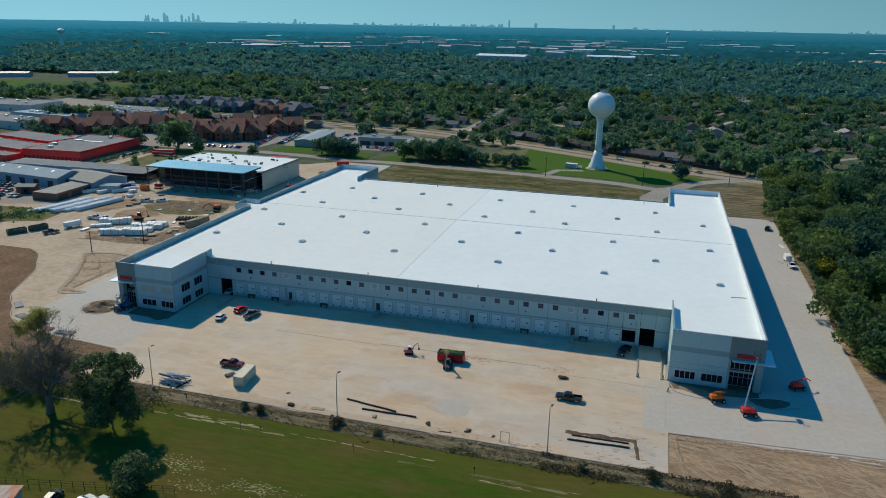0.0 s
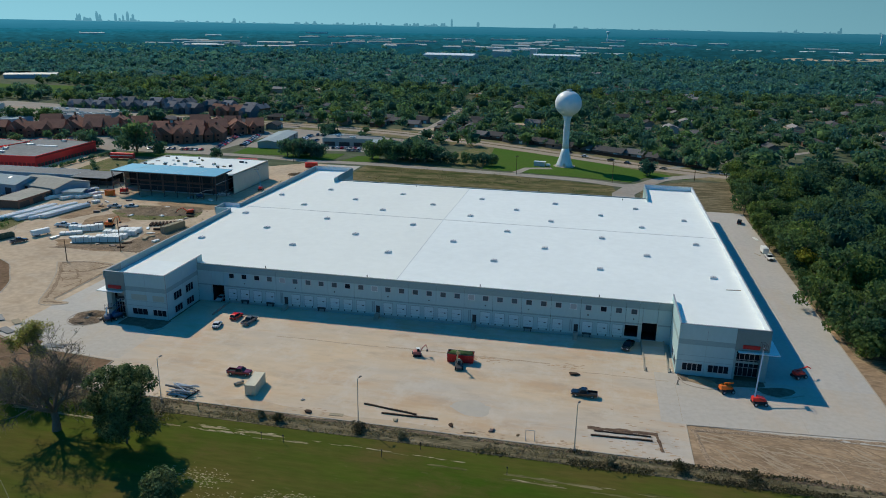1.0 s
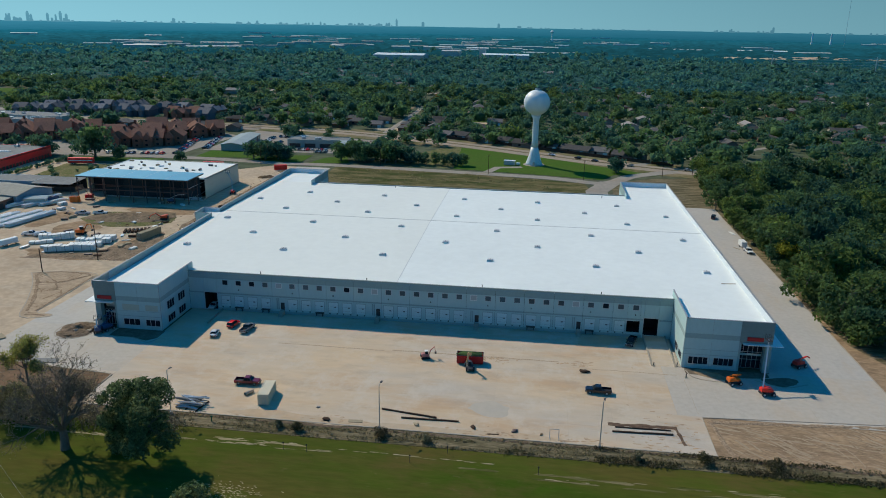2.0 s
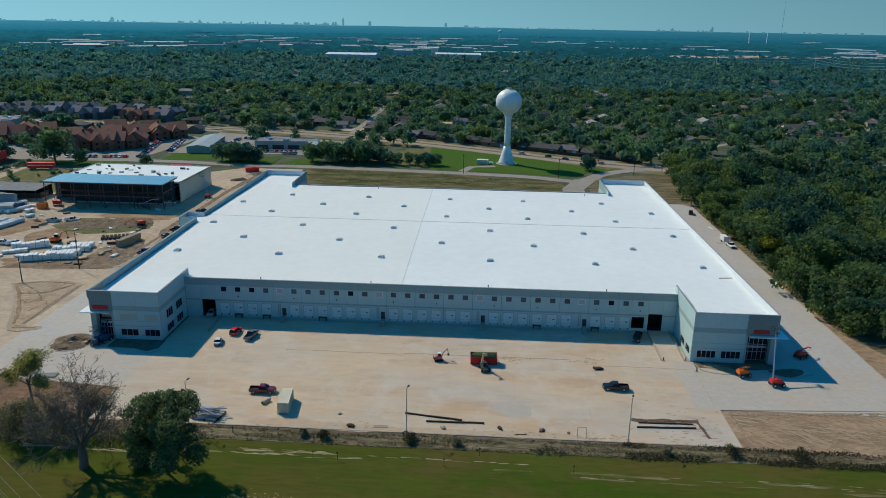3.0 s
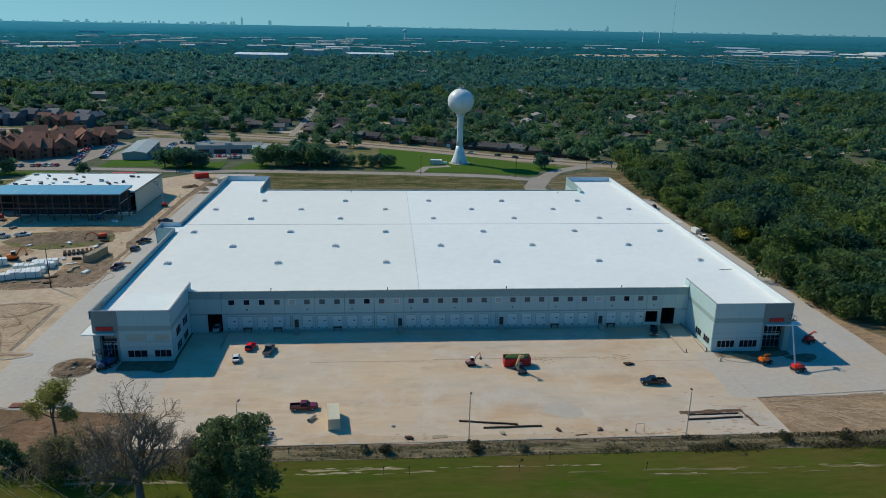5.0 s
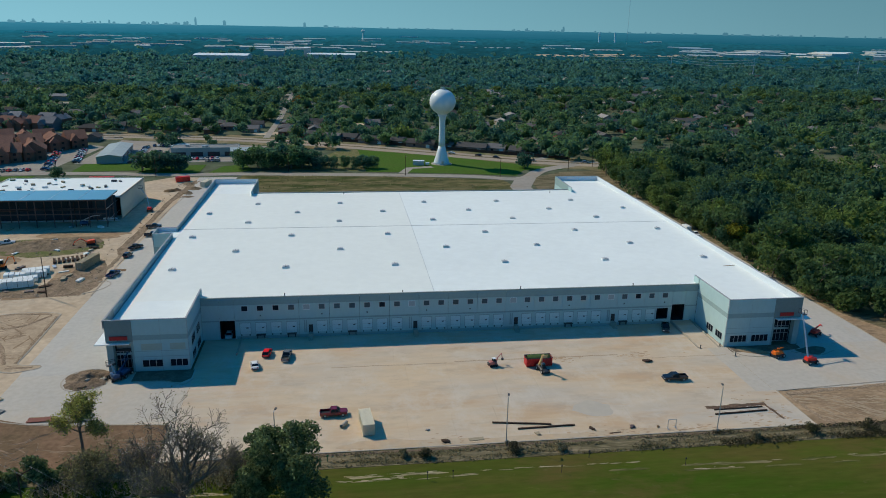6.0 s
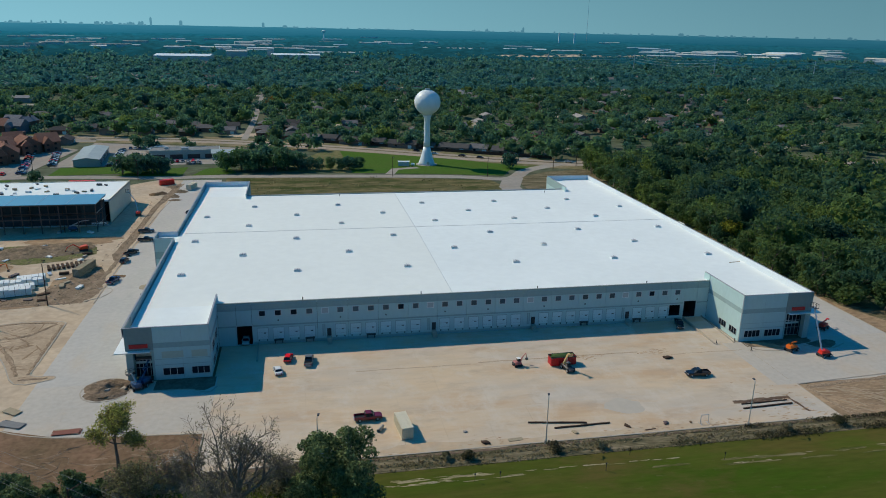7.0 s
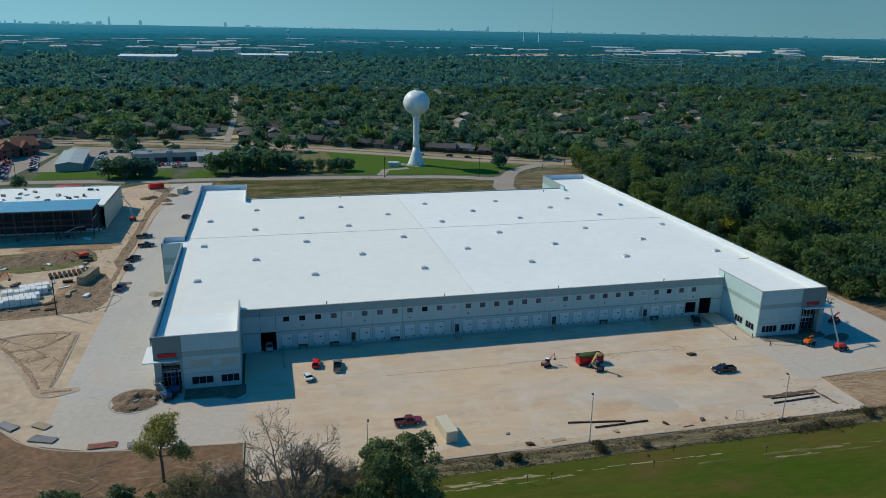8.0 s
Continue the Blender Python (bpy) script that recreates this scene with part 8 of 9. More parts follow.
gable("shed", place(-166, 281, 97), 48, 13.4, 3.8, 4.9, SIDING_GREEN, ROOF_BLUE, "long grey-green metal shed beside parked cars", "shed", 6, 3)
gable("shed", place(-133, 303, 85), 10, 8, 3.2, 3.8, SIDING_BLUE, ROOF_BLUE, "small open blue shed in the lot", "shed", 0, 1)
flat_block("shop", place(-114, 287, 5), 40, 14, 4.8, SIDING_GREEN, ROOF_GREY, "flat-roofed green grey shop", "shop", 4, DOOR_DARK, units=3)
gable("shop", place(-91, 281, 8), 14, 13, 4.0, 5.2, SIDING_GREEN, ROOF_BLUE, "small metal-roofed green grey shop", "shop", 2, 1)
for k, (x, y, l, wd) in enumerate(((-402, 262, 90, 26), (-410, 300, 60, 20), (-372, 356, 70, 22), (-470, 250, 80, 30), (-505, 352, 84, 40), (-560, 318, 60, 30), (-356, 330, 30, 14))):
    flat_block("shop", place(x, y, -8 + 3 * k), l, wd, 5.5, SIDING_BLUE if k % 2 else SIDING, ROOF_BLUE if k % 2 else ROOF_GREY, "flat-roofed pale shop building in a car lot", "shop", 0, None, 6, 6)
for x, y, l in ((-700, 690, 90), (-640, 735, 70), (-790, 640, 60)):
    gable("shed", place(x, y, 30), l * 0.7, 26, 5, 6.5, SIDING_BLUE, SIDING, "long white-roofed shed beyond the meadow", "shed")

# ---- apartments ----
def hip_roof(parent, x0, x1, y0, y1, z, rise, mat, over=0.6):
    x0, x1, y0, y1 = x0 - over, x1 + over, y0 - over, y1 + over
    d = min(x1 - x0, y1 - y0) / 2 * 0.96
    r = [(x0 + d, (y0 + y1) / 2), (x1 - d, (y0 + y1) / 2)] if x1 - x0 > y1 - y0 else [((x0 + x1) / 2, y0 + d), ((x0 + x1) / 2, y1 - d)]
    v = [(x0, y0, z), (x1, y0, z), (x1, y1, z), (x0, y1, z), (*r[0], z + rise), (*r[1], z + rise)]
    f = [(0, 1, 5, 4), (1, 2, 5), (2, 3, 4, 5), (3, 0, 4)] if x1 - x0 > y1 - y0 else [(0, 1, 4), (1, 2, 5, 4), (2, 3, 5), (3, 0, 4, 5)]
    return part("roof", Shape().add(v, f + [(3, 2, 1, 0)]), mat, parent)


def gable_wing(parent, x0, x1, y0, y1, h, rise, wall, roof, along="x"):
    part("wall", Shape().box(x0, x1, y0, y1, -0.1, h), wall, parent)
    o = 0.6
    if along == "x":
        ym = (y0 + y1) / 2
        s = Shape().loft([[(x, y0 - o, h), (x, ym, h + rise), (x, y1 + o, h), (x, ym, h - 0.3)] for x in (x0 - o, x1 + o)])
    else:
        xm = (x0 + x1) / 2
        s = Shape().loft([[(x0 - o, y, h), (xm, y, h + rise), (x1 + o, y, h), (xm, y, h - 0.3)] for y in (y0 - o, y1 + o)])
    return part("roof", s, roof, parent)


def apartments(m, n, seed, wall=BRICK, roof=SHINGLE_RED, label="brown brick apartment building with steep red-brown shingle roofs", glazed=True):
    r = np.random.default_rng(seed)
    a = thing("apartment_building", m, label, "apartment building", "brick apartment buildings" if glazed else "terrace buildings")
    x = 0
    for k in range(n):
        l = r.uniform(10, 14)
        dy = r.uniform(-3, 3)
        h = r.uniform(5.4, 6.8)
        gable_wing(a, x, x + l, -8 + dy, 8 + dy, h, r.uniform(4.0, 5.4), wall, roof, "y" if k % 2 else "x")
        gable_wing(a, x + 1.5, x + l * 0.55, -11.5 + dy, -5 + dy, h - 0.6, r.uniform(3.2, 4.4), wall, roof, "y")
        for u in (0.3, 0.75) if glazed else ():
            for z in (1.0, 4.0):
                wi = part("window", Shape().box(x + l * u - 0.8, x + l * u + 0.8, -8.06 + dy if u > 0.5 else -11.56 + dy, -8 + dy if u > 0.5 else -11.5 + dy, z, z + 1.4), FRAME_DARK, a)
                part("pane", Shape().box(x + l * u - 0.7, x + l * u + 0.7, (-8.08 if u > 0.5 else -11.58) + dy, (-8.06 if u > 0.5 else -11.56) + dy, z + 0.1, z + 1.3), GLASS, wi)
        if k % 2:
            part("chimney", Shape().box(x + l * 0.5, x + l * 0.5 + 1.4, 2 + dy, 3.2 + dy, h, h + 6.2), wall, a)
        x += l + r.uniform(-0.5, 1.5)
    return a


for k, (x, y, a, n) in enumerate(((-366, 248, 25, 3), (-333, 262, 25, 3), (-352, 284, 28, 3), (-318, 294, 28, 3), (-300, 282, 25, 2), (-258, 256, 14, 3), (-228, 268, 18, 2), (-264, 282, 20, 3), (-226, 298, 32, 2), (-206, 316, 30, 1), (-250, 314, 24, 3))):
    apartments(place(x, y, a), n, 40 + k)
WALL_SLATE = material("slate blue boards", (0.12, 0.14, 0.16), 0.85, scale=0.2, fine=2, per_object=0.35)
ROOF_SLATE = material("slate shingles", (0.15, 0.155, 0.17), 0.9, color2=(0.21, 0.19, 0.18), scale=0.1, fine=1, fine_amount=0.15, per_object=0.4)
rng = np.random.default_rng(66)
for k, (x, y, a, n) in enumerate(((-418, 400, 12, 4), (-372, 408, 5, 3), (-326, 412, -6, 3), (-282, 406, -10, 3), (-410, 432, 14, 3), (-362, 440, 6, 4), (-306, 440, -8, 3), (-262, 428, -12, 2), (-250, 400, -8, 1))):
    apartments(place(x, y, a) @ Matrix.Scale(0.85, 4), n, 140 + k, (WALL_SLATE, RENDER, WALL_SLATE, BRICK)[k % 4], ROOF_SLATE if k != 3 else SHINGLE_RED, "two-storey terrace with slate grey gabled roofs", False)

# ---- houses between the trees ----
def house(m, kind):
    h = thing("house", m, ("low brick house with a grey shingle hip roof", "long low house with a dark shingle gable roof", "small pale house with a grey gable roof", "brown brick house with a weathered shingle roof")[kind], "house", "houses of the neighbourhood")
    wall = (BRICK, RENDER, RENDER, BRICK)[kind]
    l, wd = ((16, 10), (20, 9), (12, 9), (15, 12))[kind]
    if kind in (0, 3):
        part("wall", Shape().box(-l / 2, l / 2, -wd / 2, wd / 2, -0.1, 2.9), wall, h)
        hip_roof(h, -l / 2, l / 2, -wd / 2, wd / 2, 2.9, 2.3, SHINGLE_GREY)
    else:
        part("wall", Shape().loft([[(x, -wd / 2, -0.1), (x, wd / 2, -0.1), (x, wd / 2, 2.8), (x, 0, 4.9), (x, -wd / 2, 2.8)] for x in (-l / 2, l / 2)]), wall, h)
        part("roof", Shape().loft([[(x, -wd / 2 - 0.6, 2.6), (x, 0, 5.0), (x, wd / 2 + 0.6, 2.6), (x, wd / 2 + 0.6, 2.75), (x, 0, 5.2), (x, -wd / 2 - 0.6, 2.75)] for x in (-l / 2 - 0.5, l / 2 + 0.5)]), SHINGLE_GREY, h)
    for x in (-l * 0.2,):
        part("window", Shape().box(x - 0.8, x + 0.8, -wd / 2 - 0.05, -wd / 2, 0.9, 2.2), GLASS, h)
    part("garage_door", Shape().box(l * 0.22, l * 0.22 + 2.6, -wd / 2 - 0.06, -wd / 2, 0, 2.2), DOOR_WHITE, h)
    return h


proto = {}
for x, y, a, k in HOUSES:
    k = int(k)
    if k in proto:
        copy_thing(proto[k], place(x, y, a))
    else:
        proto[k] = house(place(x, y, a), k)

# row of low houses and a fence along the main road
for k in range(9):
    x = -40 + 16 * k
    copy_thing(proto[(1, 2)[k % 2]], place(x, 348 - 0.52 * (x + 40) + 4 * (k % 2), -27))
f = thing("fence", place(0, 0), "dark brown board fence behind the road", "fence")
line = [(x, y) for x, y in curve_line([(-50, 346), (-5, 327), (62, 288), (112, 262)], 10)]
for (x0, y0), (x1, y1) in zip(line, line[1:]):
    part("fence_panel", ribbon([(x0, y0), (x1, y1)], 0.12, -0.1, 1.9), TIMBER, f)

# ---- far plants, towers and sheds ----
rng = np.random.default_rng(77)
def far_shed(x, y, l, wd, h, mat=WHITE_PAINT, a=0.0):
    b = thing("far_warehouse", place(x, y, a), "long pale warehouse far off among the woods", "warehouse", "far warehouses")
    part("wall", Shape().box(-l / 2, l / 2, -wd / 2, wd / 2, 0, h), SIDING, b)
    part("roof", Shape().loft([[(x0, -wd / 2 - 0.5, h), (x0, wd / 2 + 0.5, h), (x0, 0, h + wd * 0.03 + 0.4)] for x0 in (-l / 2, l / 2)]), mat, b)


far_shed(-266, 1405, 106, 78, 15)
far_shed(-48, 1505, 104, 60, 15)
far_shed(-102, 1535, 14, 26, 27)
far_shed(-176, 1560, 44, 40, 19, SIDING)
for x, y, l, wd, h in ((40, 1800, 130, 60, 10), (110, 1860, 60, 40, 9), (-10, 2050, 120, 40, 9), (520, 2350, 200, 60, 10), (720, 2380, 190, 60, 10), (880, 2330, 100, 50, 9), (1180, 2250, 120, 60, 10), (1280, 2060, 90, 70, 17), (1440, 2080, 60, 70, 12), (1560, 2110, 100, 70, 15), (1750, 2130, 70, 70, 12), (1420, 2250, 110, 60, 16), (1680, 2260, 120, 60, 14), (1900, 2300, 90, 60, 16), (380, 2420, 60, 40, 9)):
    far_shed(x, y, l, wd, h, (WHITE_PAINT, ROOF_BLUE, SIDING)[int(x) % 3])
# Farther sheds get bluer, duller roofs that stand in for distance haze.
for k in range(58):
    a, r = radians(rng.uniform(-34, 3)), 1850 + 1500 * rng.random() ** 1.4
    far_shed(r * math.sin(a), r * math.cos(a), rng.uniform(25, 120), rng.uniform(20, 60), rng.uniform(12, 17), (ROOF_BLUE, SIDING if r < 2300 else SIDING_BLUE, ROOF_GREY, ROOF_BLUE)[k % 4], math.degrees(-a) + rng.uniform(-8, 8))
for k in range(26):
    a, r = radians(rng.uniform(27, 47)), rng.uniform(1980, 2500)
    far_shed(r * math.sin(a), r * math.cos(a), rng.uniform(40, 120), rng.uniform(30, 60), rng.uniform(13, 19), (SIDING, ROOF_BLUE, BEIGE_WALL, ROOF_BLUE)[k % 4], math.degrees(-a) + rng.uniform(-8, 8))
for k in range(16):
    a, r = radians(rng.uniform(-48, 48)), rng.uniform(2500, 4200)
    far_shed(r * math.sin(a), r * math.cos(a), rng.uniform(60, 130), rng.uniform(30, 60), rng.uniform(13, 17), (ROOF_BLUE, SIDING_BLUE)[k % 2], math.degrees(-a))
setting("ground_cleared", Shape().prism(RISE, -0.1, 11), YARD, "cleared tan ground among far woods", "ground")
for x, y, h in ((75, 3250, 52), (-1410, 1405, 46)):
    w2 = thing("far_water_tower", place(x, y), "far white water tower above the woods", "water tower")
    part("stem", Shape().lathe([(3, 0), (2.5, h - 8)], 12), TOWER_PAINT, w2)
    part("tank", Shape().lathe([(2.5, h - 10), (9, h - 4), (9, h), (3, h + 4)], 16), TOWER_PAINT, w2)
for x, y in ((1256, 3480), (1360, 3540)):
    mst = thing("radio_mast", place(x, y), "far white flue stack above the woods", "stack")
    part("shaft", Shape().tube([(0, 0, 0), (0, 0, 62)], [5, 4], 10), WHITE_PAINT, mst)
mst = thing("radio_mast", place(1330, 3300), "thin far radio mast", "mast")
part("shaft", Shape().tube([(0, 0, 0), (0, 0, 300)], [0.7, 0.4], 4), SIDING_BLUE, mst)

PYLONS = [(470, 1330), (627, 1253), (707, 1085), (864, 1019), (1010, 960), (1180, 890)]
for x, y in PYLONS:
    p = thing("pylon", place(x, y, -25), "pale power line pylon above the woods", "pylon", "pylons of the power line")
    part("shaft", Shape().tube([(0, 0, 0), (0, 0, 34)], [1.0, 0.5], 6), GALV, p)
    for z in (22, 27, 32):
        part("arm", Shape().tube([(-5, 0, z), (5, 0, z)], [0.3, 0.3], 4), GALV, p)
    for z in (22, 27, 32):
        part("insulator", Shape().tube([(-5, 0, z), (-5, 0, z - 1.5)], [0.2, 0.2], 4), GALV, p)
s = Shape()
for (x0, y0), (x1, y1) in zip(PYLONS, PYLONS[1:]):
    for z in (22, 27, 32):
        for off in (-4.6, 4.6):
            s.tube([(x0 + (x1 - x0) * t + off * 0.45, y0 + (y1 - y0) * t + off * 0.9, z - 1 - 5 * 4 * t * (1 - t)) for t in np.linspace(0, 1, 9)], [0.12] * 9, 3, False)
tagged(new("power_line", s.mesh("power_line", GALV)), "sagging cables between the pylons", "cables", kind="stuff")

# shed and cars at the near fence
sh = thing("tin_shed", place(-41.8, -101.6, 18), "low shed with a rusted red tin roof", "shed")
part("wall", Shape().box(-4.6, 3.0, -2.2, 2.2, -0.06, 2.4), SIDING, sh)
for k in range(9):
    part("roof_sheet", Shape().loft([[(x, -2.6, 2.45), (x, 2.6, 2.75), (x, 2.6, 2.8), (x, -2.6, 2.5)] for x in (-5 + 0.93 * k, -5 + 0.93 * k + 0.9)]), TIN_RUST if k > 3 else ROOF_BLUE, sh)
car(place(-34.8, -97.0, 100, -0.06), "black", "black car parked at the fence under trees", 4.5, 1.6)
car(place(-29.0, -96.6, 80, -0.06), "white", "white car parked at the fence", 4.5, 1.6)
car(place(-26.5, -96.2, 80, -0.06), "white", "white car parked at the fence", 4.7, 1.7)
f = thing("fence", place(0, 0), "thin grey wire fence along the gardens", "fence")
for k in range(24):
    x, y = -62 + 2.0 * k, -99.6 + 0.46 * k
    part("post", Shape().bar((x, y, -0.1), (x, y, 1.5), 0.07), TIMBER, f)
for z in (0.4, 0.9, 1.4):
    part("rail", Shape().tube([(-62, -99.6, z), (-16, -89.0, z)], [0.03, 0.03], 4), TIMBER, f)

# ---- single trees ----
def fit_size(wood, tips, height, radius, power=1.0):
    """Stretch a grown frame of branches to its height and spread."""
    top = max(v[2] for v in wood.v)
    wide = sorted(math.hypot(v[0], v[1]) for v in wood.v)[int(len(wood.v) * 0.985)]
    kx, kz = radius / wide, height / top
    wood.v = [(x * kx, y * kx, height * max(z / top, 0) ** power) for x, y, z in wood.v]
    for p in tips:
        p.x, p.y, p.z = p.x * kx, p.y * kx, height * max(p.z / top, 0) ** power


def broadleaf(m, rng, height, radius, leaves, size, leaf_mat, label, name="tree", trunk=0.32, group="", low=0.3, lobes=12, depth=3, lobe=1.0, sides=6):
    t = thing(name, m, label, "tree", group)
    wood, tips = Shape(), []
    limbs(wood, rng, (0, 0, -0.2), (0.04, 0.03, 1), height * 0.34, trunk, depth, tips, 0.75, 0.3, (2, 3), (0.62, 0.82), sides)
    fit_size(wood, tips, height * 0.88, radius * 0.8)
    part("trunk", wood, BARK, t)
    lb = [(x, y, z, r * lobe) for x, y, z, r in crown_lobes(rng, radius, height, lobes, low)]
    v, f = leaf_cloud(rng, lb, leaves, size, 0.6)
    part("crown", raw_mesh("crown", v, f, leaf_mat), leaf_mat, t)
    return t


rng = np.random.default_rng(101)
# dense dark tree and the bare one beside it
broadleaf(place(-41.2, -74.2, 30), np.random.default_rng(55), 21.0, 8.3, 21000, 0.25, LEAF, "dense dark green broadleaf tree on the lawn", trunk=0.5, lobes=52, low=0.24, lobe=0.47, sides=8)


def spreading(m, rng, height, radius, label, leaf_mat, leaves, name="bare_tree", bole=0.16, arms=6, size=0.14, girth=0.38, twigs=5, lift=(38, 78), boughs=(8, 7), taper=0.5, scatter=0.3):
    """A wide leafless tree: a short bole, rising arms, and branches set along them down to twigs."""
    t = thing(name, m, label, "tree")
    wood, ends = Shape(), []

    def grow(p, way, length, r, level):
        pts, rad, d = [Vector(p)], [r], Vector(way).normalized()
        steps = 5 - level
        for i in range(steps):
            d = (d + Vector(rng.normal(size=3)) * 0.17 + Vector((0, 0, 0.10 if level < 2 else 0.03))).normalized()
            pts.append(pts[-1] + d * length / steps)
            rad.append(max(0.032, r * (1 - 0.78 * (i + 1) / steps)))
        wood.tube(pts, rad, (6, 5, 4, 3)[level], False)
        if level == 3:
            ends.append(pts[-1])
            return
        for k in range((*boughs, twigs)[level]):
            u = rng.uniform(0.28, 1.0) * steps
            i = min(int(u), steps - 1)
            q = pts[i].lerp(pts[i + 1], u - i)
            along = (pts[i + 1] - pts[i]).normalized()
            side = Vector(rng.normal(size=3))
            side = (side - along * side.dot(along)).normalized()
            grow(q, along * 0.8 + side * 0.85 + Vector((0, 0, 0.12)), length * rng.uniform(0.36, 0.58), rad[i] * taper, level + 1)

    base = height * bole
    wood.tube([(0, 0, -0.2), (0.1, 0.05, base * 0.5), (0, 0.1, base * 1.05)], [girth * 1.25, girth, girth * 0.85], 9, False)
    for k in range(arms):
        a, e = math.tau * (k + rng.uniform(-0.3, 0.3)) / arms, radians(rng.uniform(*lift))
        reach = math.hypot(radius * 0.75 * math.cos(e), (height - base) * 0.72 * math.sin(e))
        grow((0, 0.08, base), (math.cos(a) * math.cos(e), math.sin(a) * math.cos(e), math.sin(e)), reach * rng.uniform(0.85, 1.1), girth * 0.55, 0)
    part("trunk", wood, BARK, t)
    pts = np.array([p[:] for p in ends])
    lob = np.concatenate([pts[rng.integers(len(pts), size=leaves)] + rng.normal(size=(leaves, 3)) * scatter, np.full((leaves, 1), 0.25)], 1)
    v, f = leaf_cloud(rng, lob, leaves, size, 1.0)
    part("leaves", raw_mesh("leaves", v, f, leaf_mat), leaf_mat, t, "thin yellow-green leaves" if leaf_mat is LEAF_PALE else "few dry leaves and twigs")
    return t


spreading(place(-57.9, -73.0, 10), np.random.default_rng(7), 18.0, 13.4, "wide grey tree nearly bare of leaves", LEAF_DRY, 4200, "bare_tree", 0.22, 9, 0.13, 0.75, 5, (22, 72), (7, 6), 0.62, 0.3)
spreading(place(-80.1, -52.6, 60), np.random.default_rng(12), 13.0, 5.5, "slim young tree with thin yellow-green leaves", LEAF_PALE, 8200, "tree", 0.4, 7, 0.17, 0.26, 4, (18, 80), (7, 6), 0.55, 0.4)
spreading(place(-74.5, -64.0, 90), np.random.default_rng(23), 8.2, 7.6, "low wide thicket tree with thin olive leaves", LEAF_OLIVE, 5200, "tree", 0.08, 9, 0.17, 0.2, 4, (18, 76), (7, 6), 0.55, 0.5)
spreading(place(-67.0, -64.0, 90), np.random.default_rng(24), 8.5, 5, "grey thicket tree with few leaves", LEAF_OLIVE, 1000, "bare_tree", 0.1, 5, 0.13, 0.17)
spreading(place(-49.5, -64.0, 90), np.random.default_rng(26), 8.5, 4.5, "grey thicket tree with few leaves", LEAF_OLIVE, 1000, "bare_tree", 0.1, 5, 0.13, 0.16)
broadleaf(place(-94.5, -63.5, 60), rng, 7.5, 3.6, 3600, 0.28, LEAF, "dark green tree at the edge of the soil", trunk=0.25, low=0.2, lobes=12)
broadleaf(place(-24.6, -90.4, 20), rng, 6.5, 4.0, 4200, 0.26, LEAF, "round green shrub beside the fence", "shrub", 0.14, low=0.15, lobes=12)
broadleaf(place(-84.6, -60.2, 80), rng, 6.4, 2.6, 2600, 0.26, LEAF, "dark green shrub at the edge of the soil", "shrub", 0.12, low=0.12, lobes=10)
broadleaf(place(-50.0, -64.5, 200), rng, 3.6, 3.6, 2200, 0.22, LEAF_DRY, "tangled brown brush under the trees", "shrub", 0.1, low=0.12, lobes=9)
broadleaf(place(-48.0, -70.5, 220), rng, 4.2, 3.4, 2400, 0.22, LEAF, "green brush under the trees", "shrub", 0.1, low=0.12, lobes=9)
broadleaf(place(-99.0, -64.0, 20), rng, 4.5, 3.4, 3200, 0.26, LEAF, "dark green shrub at the edge of the soil", "shrub", 0.12, low=0.12, lobes=10)
broadleaf(place(-105.0, -66.5, 20), rng, 5.0, 4.0, 3200, 0.28, LEAF, "dark green shrub at the edge of the soil", "shrub", 0.12, low=0.12, lobes=10)
for x, y, r in ((1.5, -59.2, 1.8), (-16, -59.6, 1.5), (-20, -59.0, 1.2), (11, -59.8, 1.2), (65.5, -58.8, 1.8), (78, -59.2, 2.0), (52, -59.6, 1.4)):
    broadleaf(place(x, y, x * 17), rng, r * 1.25, r, 700, 0.16, LEAF_WEED if r > 1.4 else LEAF_DRY, "scrubby weed bush on the verge", "bush", 0.05, "bushes on the verge", 0.15, 7, 2)

# dark hedge along the edge of the soil
for x, y, r, h in ((-88.8, -60.6, 2.4, 3.2), (-92.4, -60.9, 2.2, 2.7), (-81.2, -60.9, 2.4, 3.4), (-78.6, -60.4, 1.8, 2.9)):
    broadleaf(place(x, y, x * 23), rng, h, r, 1700, 0.24, LEAF if r > 2 else LEAF_OLIVE, "low dark hedge bush at the edge of the soil", "bush", 0.07, "hedge bushes", 0.1, 9, 2)

# the pole line over the lawn
CONDUCTOR = material("weathered conductor", (0.30, 0.29, 0.27), 0.6, scale=2, fine=8, fine_amount=0.15)
for x, y in ((-81.0, -76.2), (-21.0, -122.5), (-140.2, -30.6)):
    p = thing("utility_pole", place(x, y, 52), "dark timber pole carrying thin cables", "pole", "poles over the lawn")
    part("shaft", Shape().tube([(0, 0, -0.4), (0, 0, 12.2)], [0.17, 0.12], 8), TIMBER, p)
    part("crossarm", Shape().box(-0.2, 2.4, -0.06, 0.06, 11.7, 11.84), TIMBER, p)
    for u, z in ((2.25, 11.84), (0.0, 12.2)):
        part("insulator", Shape().tube([(u, 0, z), (u, 0, z + 0.22)], [0.07, 0.05], 6), GALV, p)
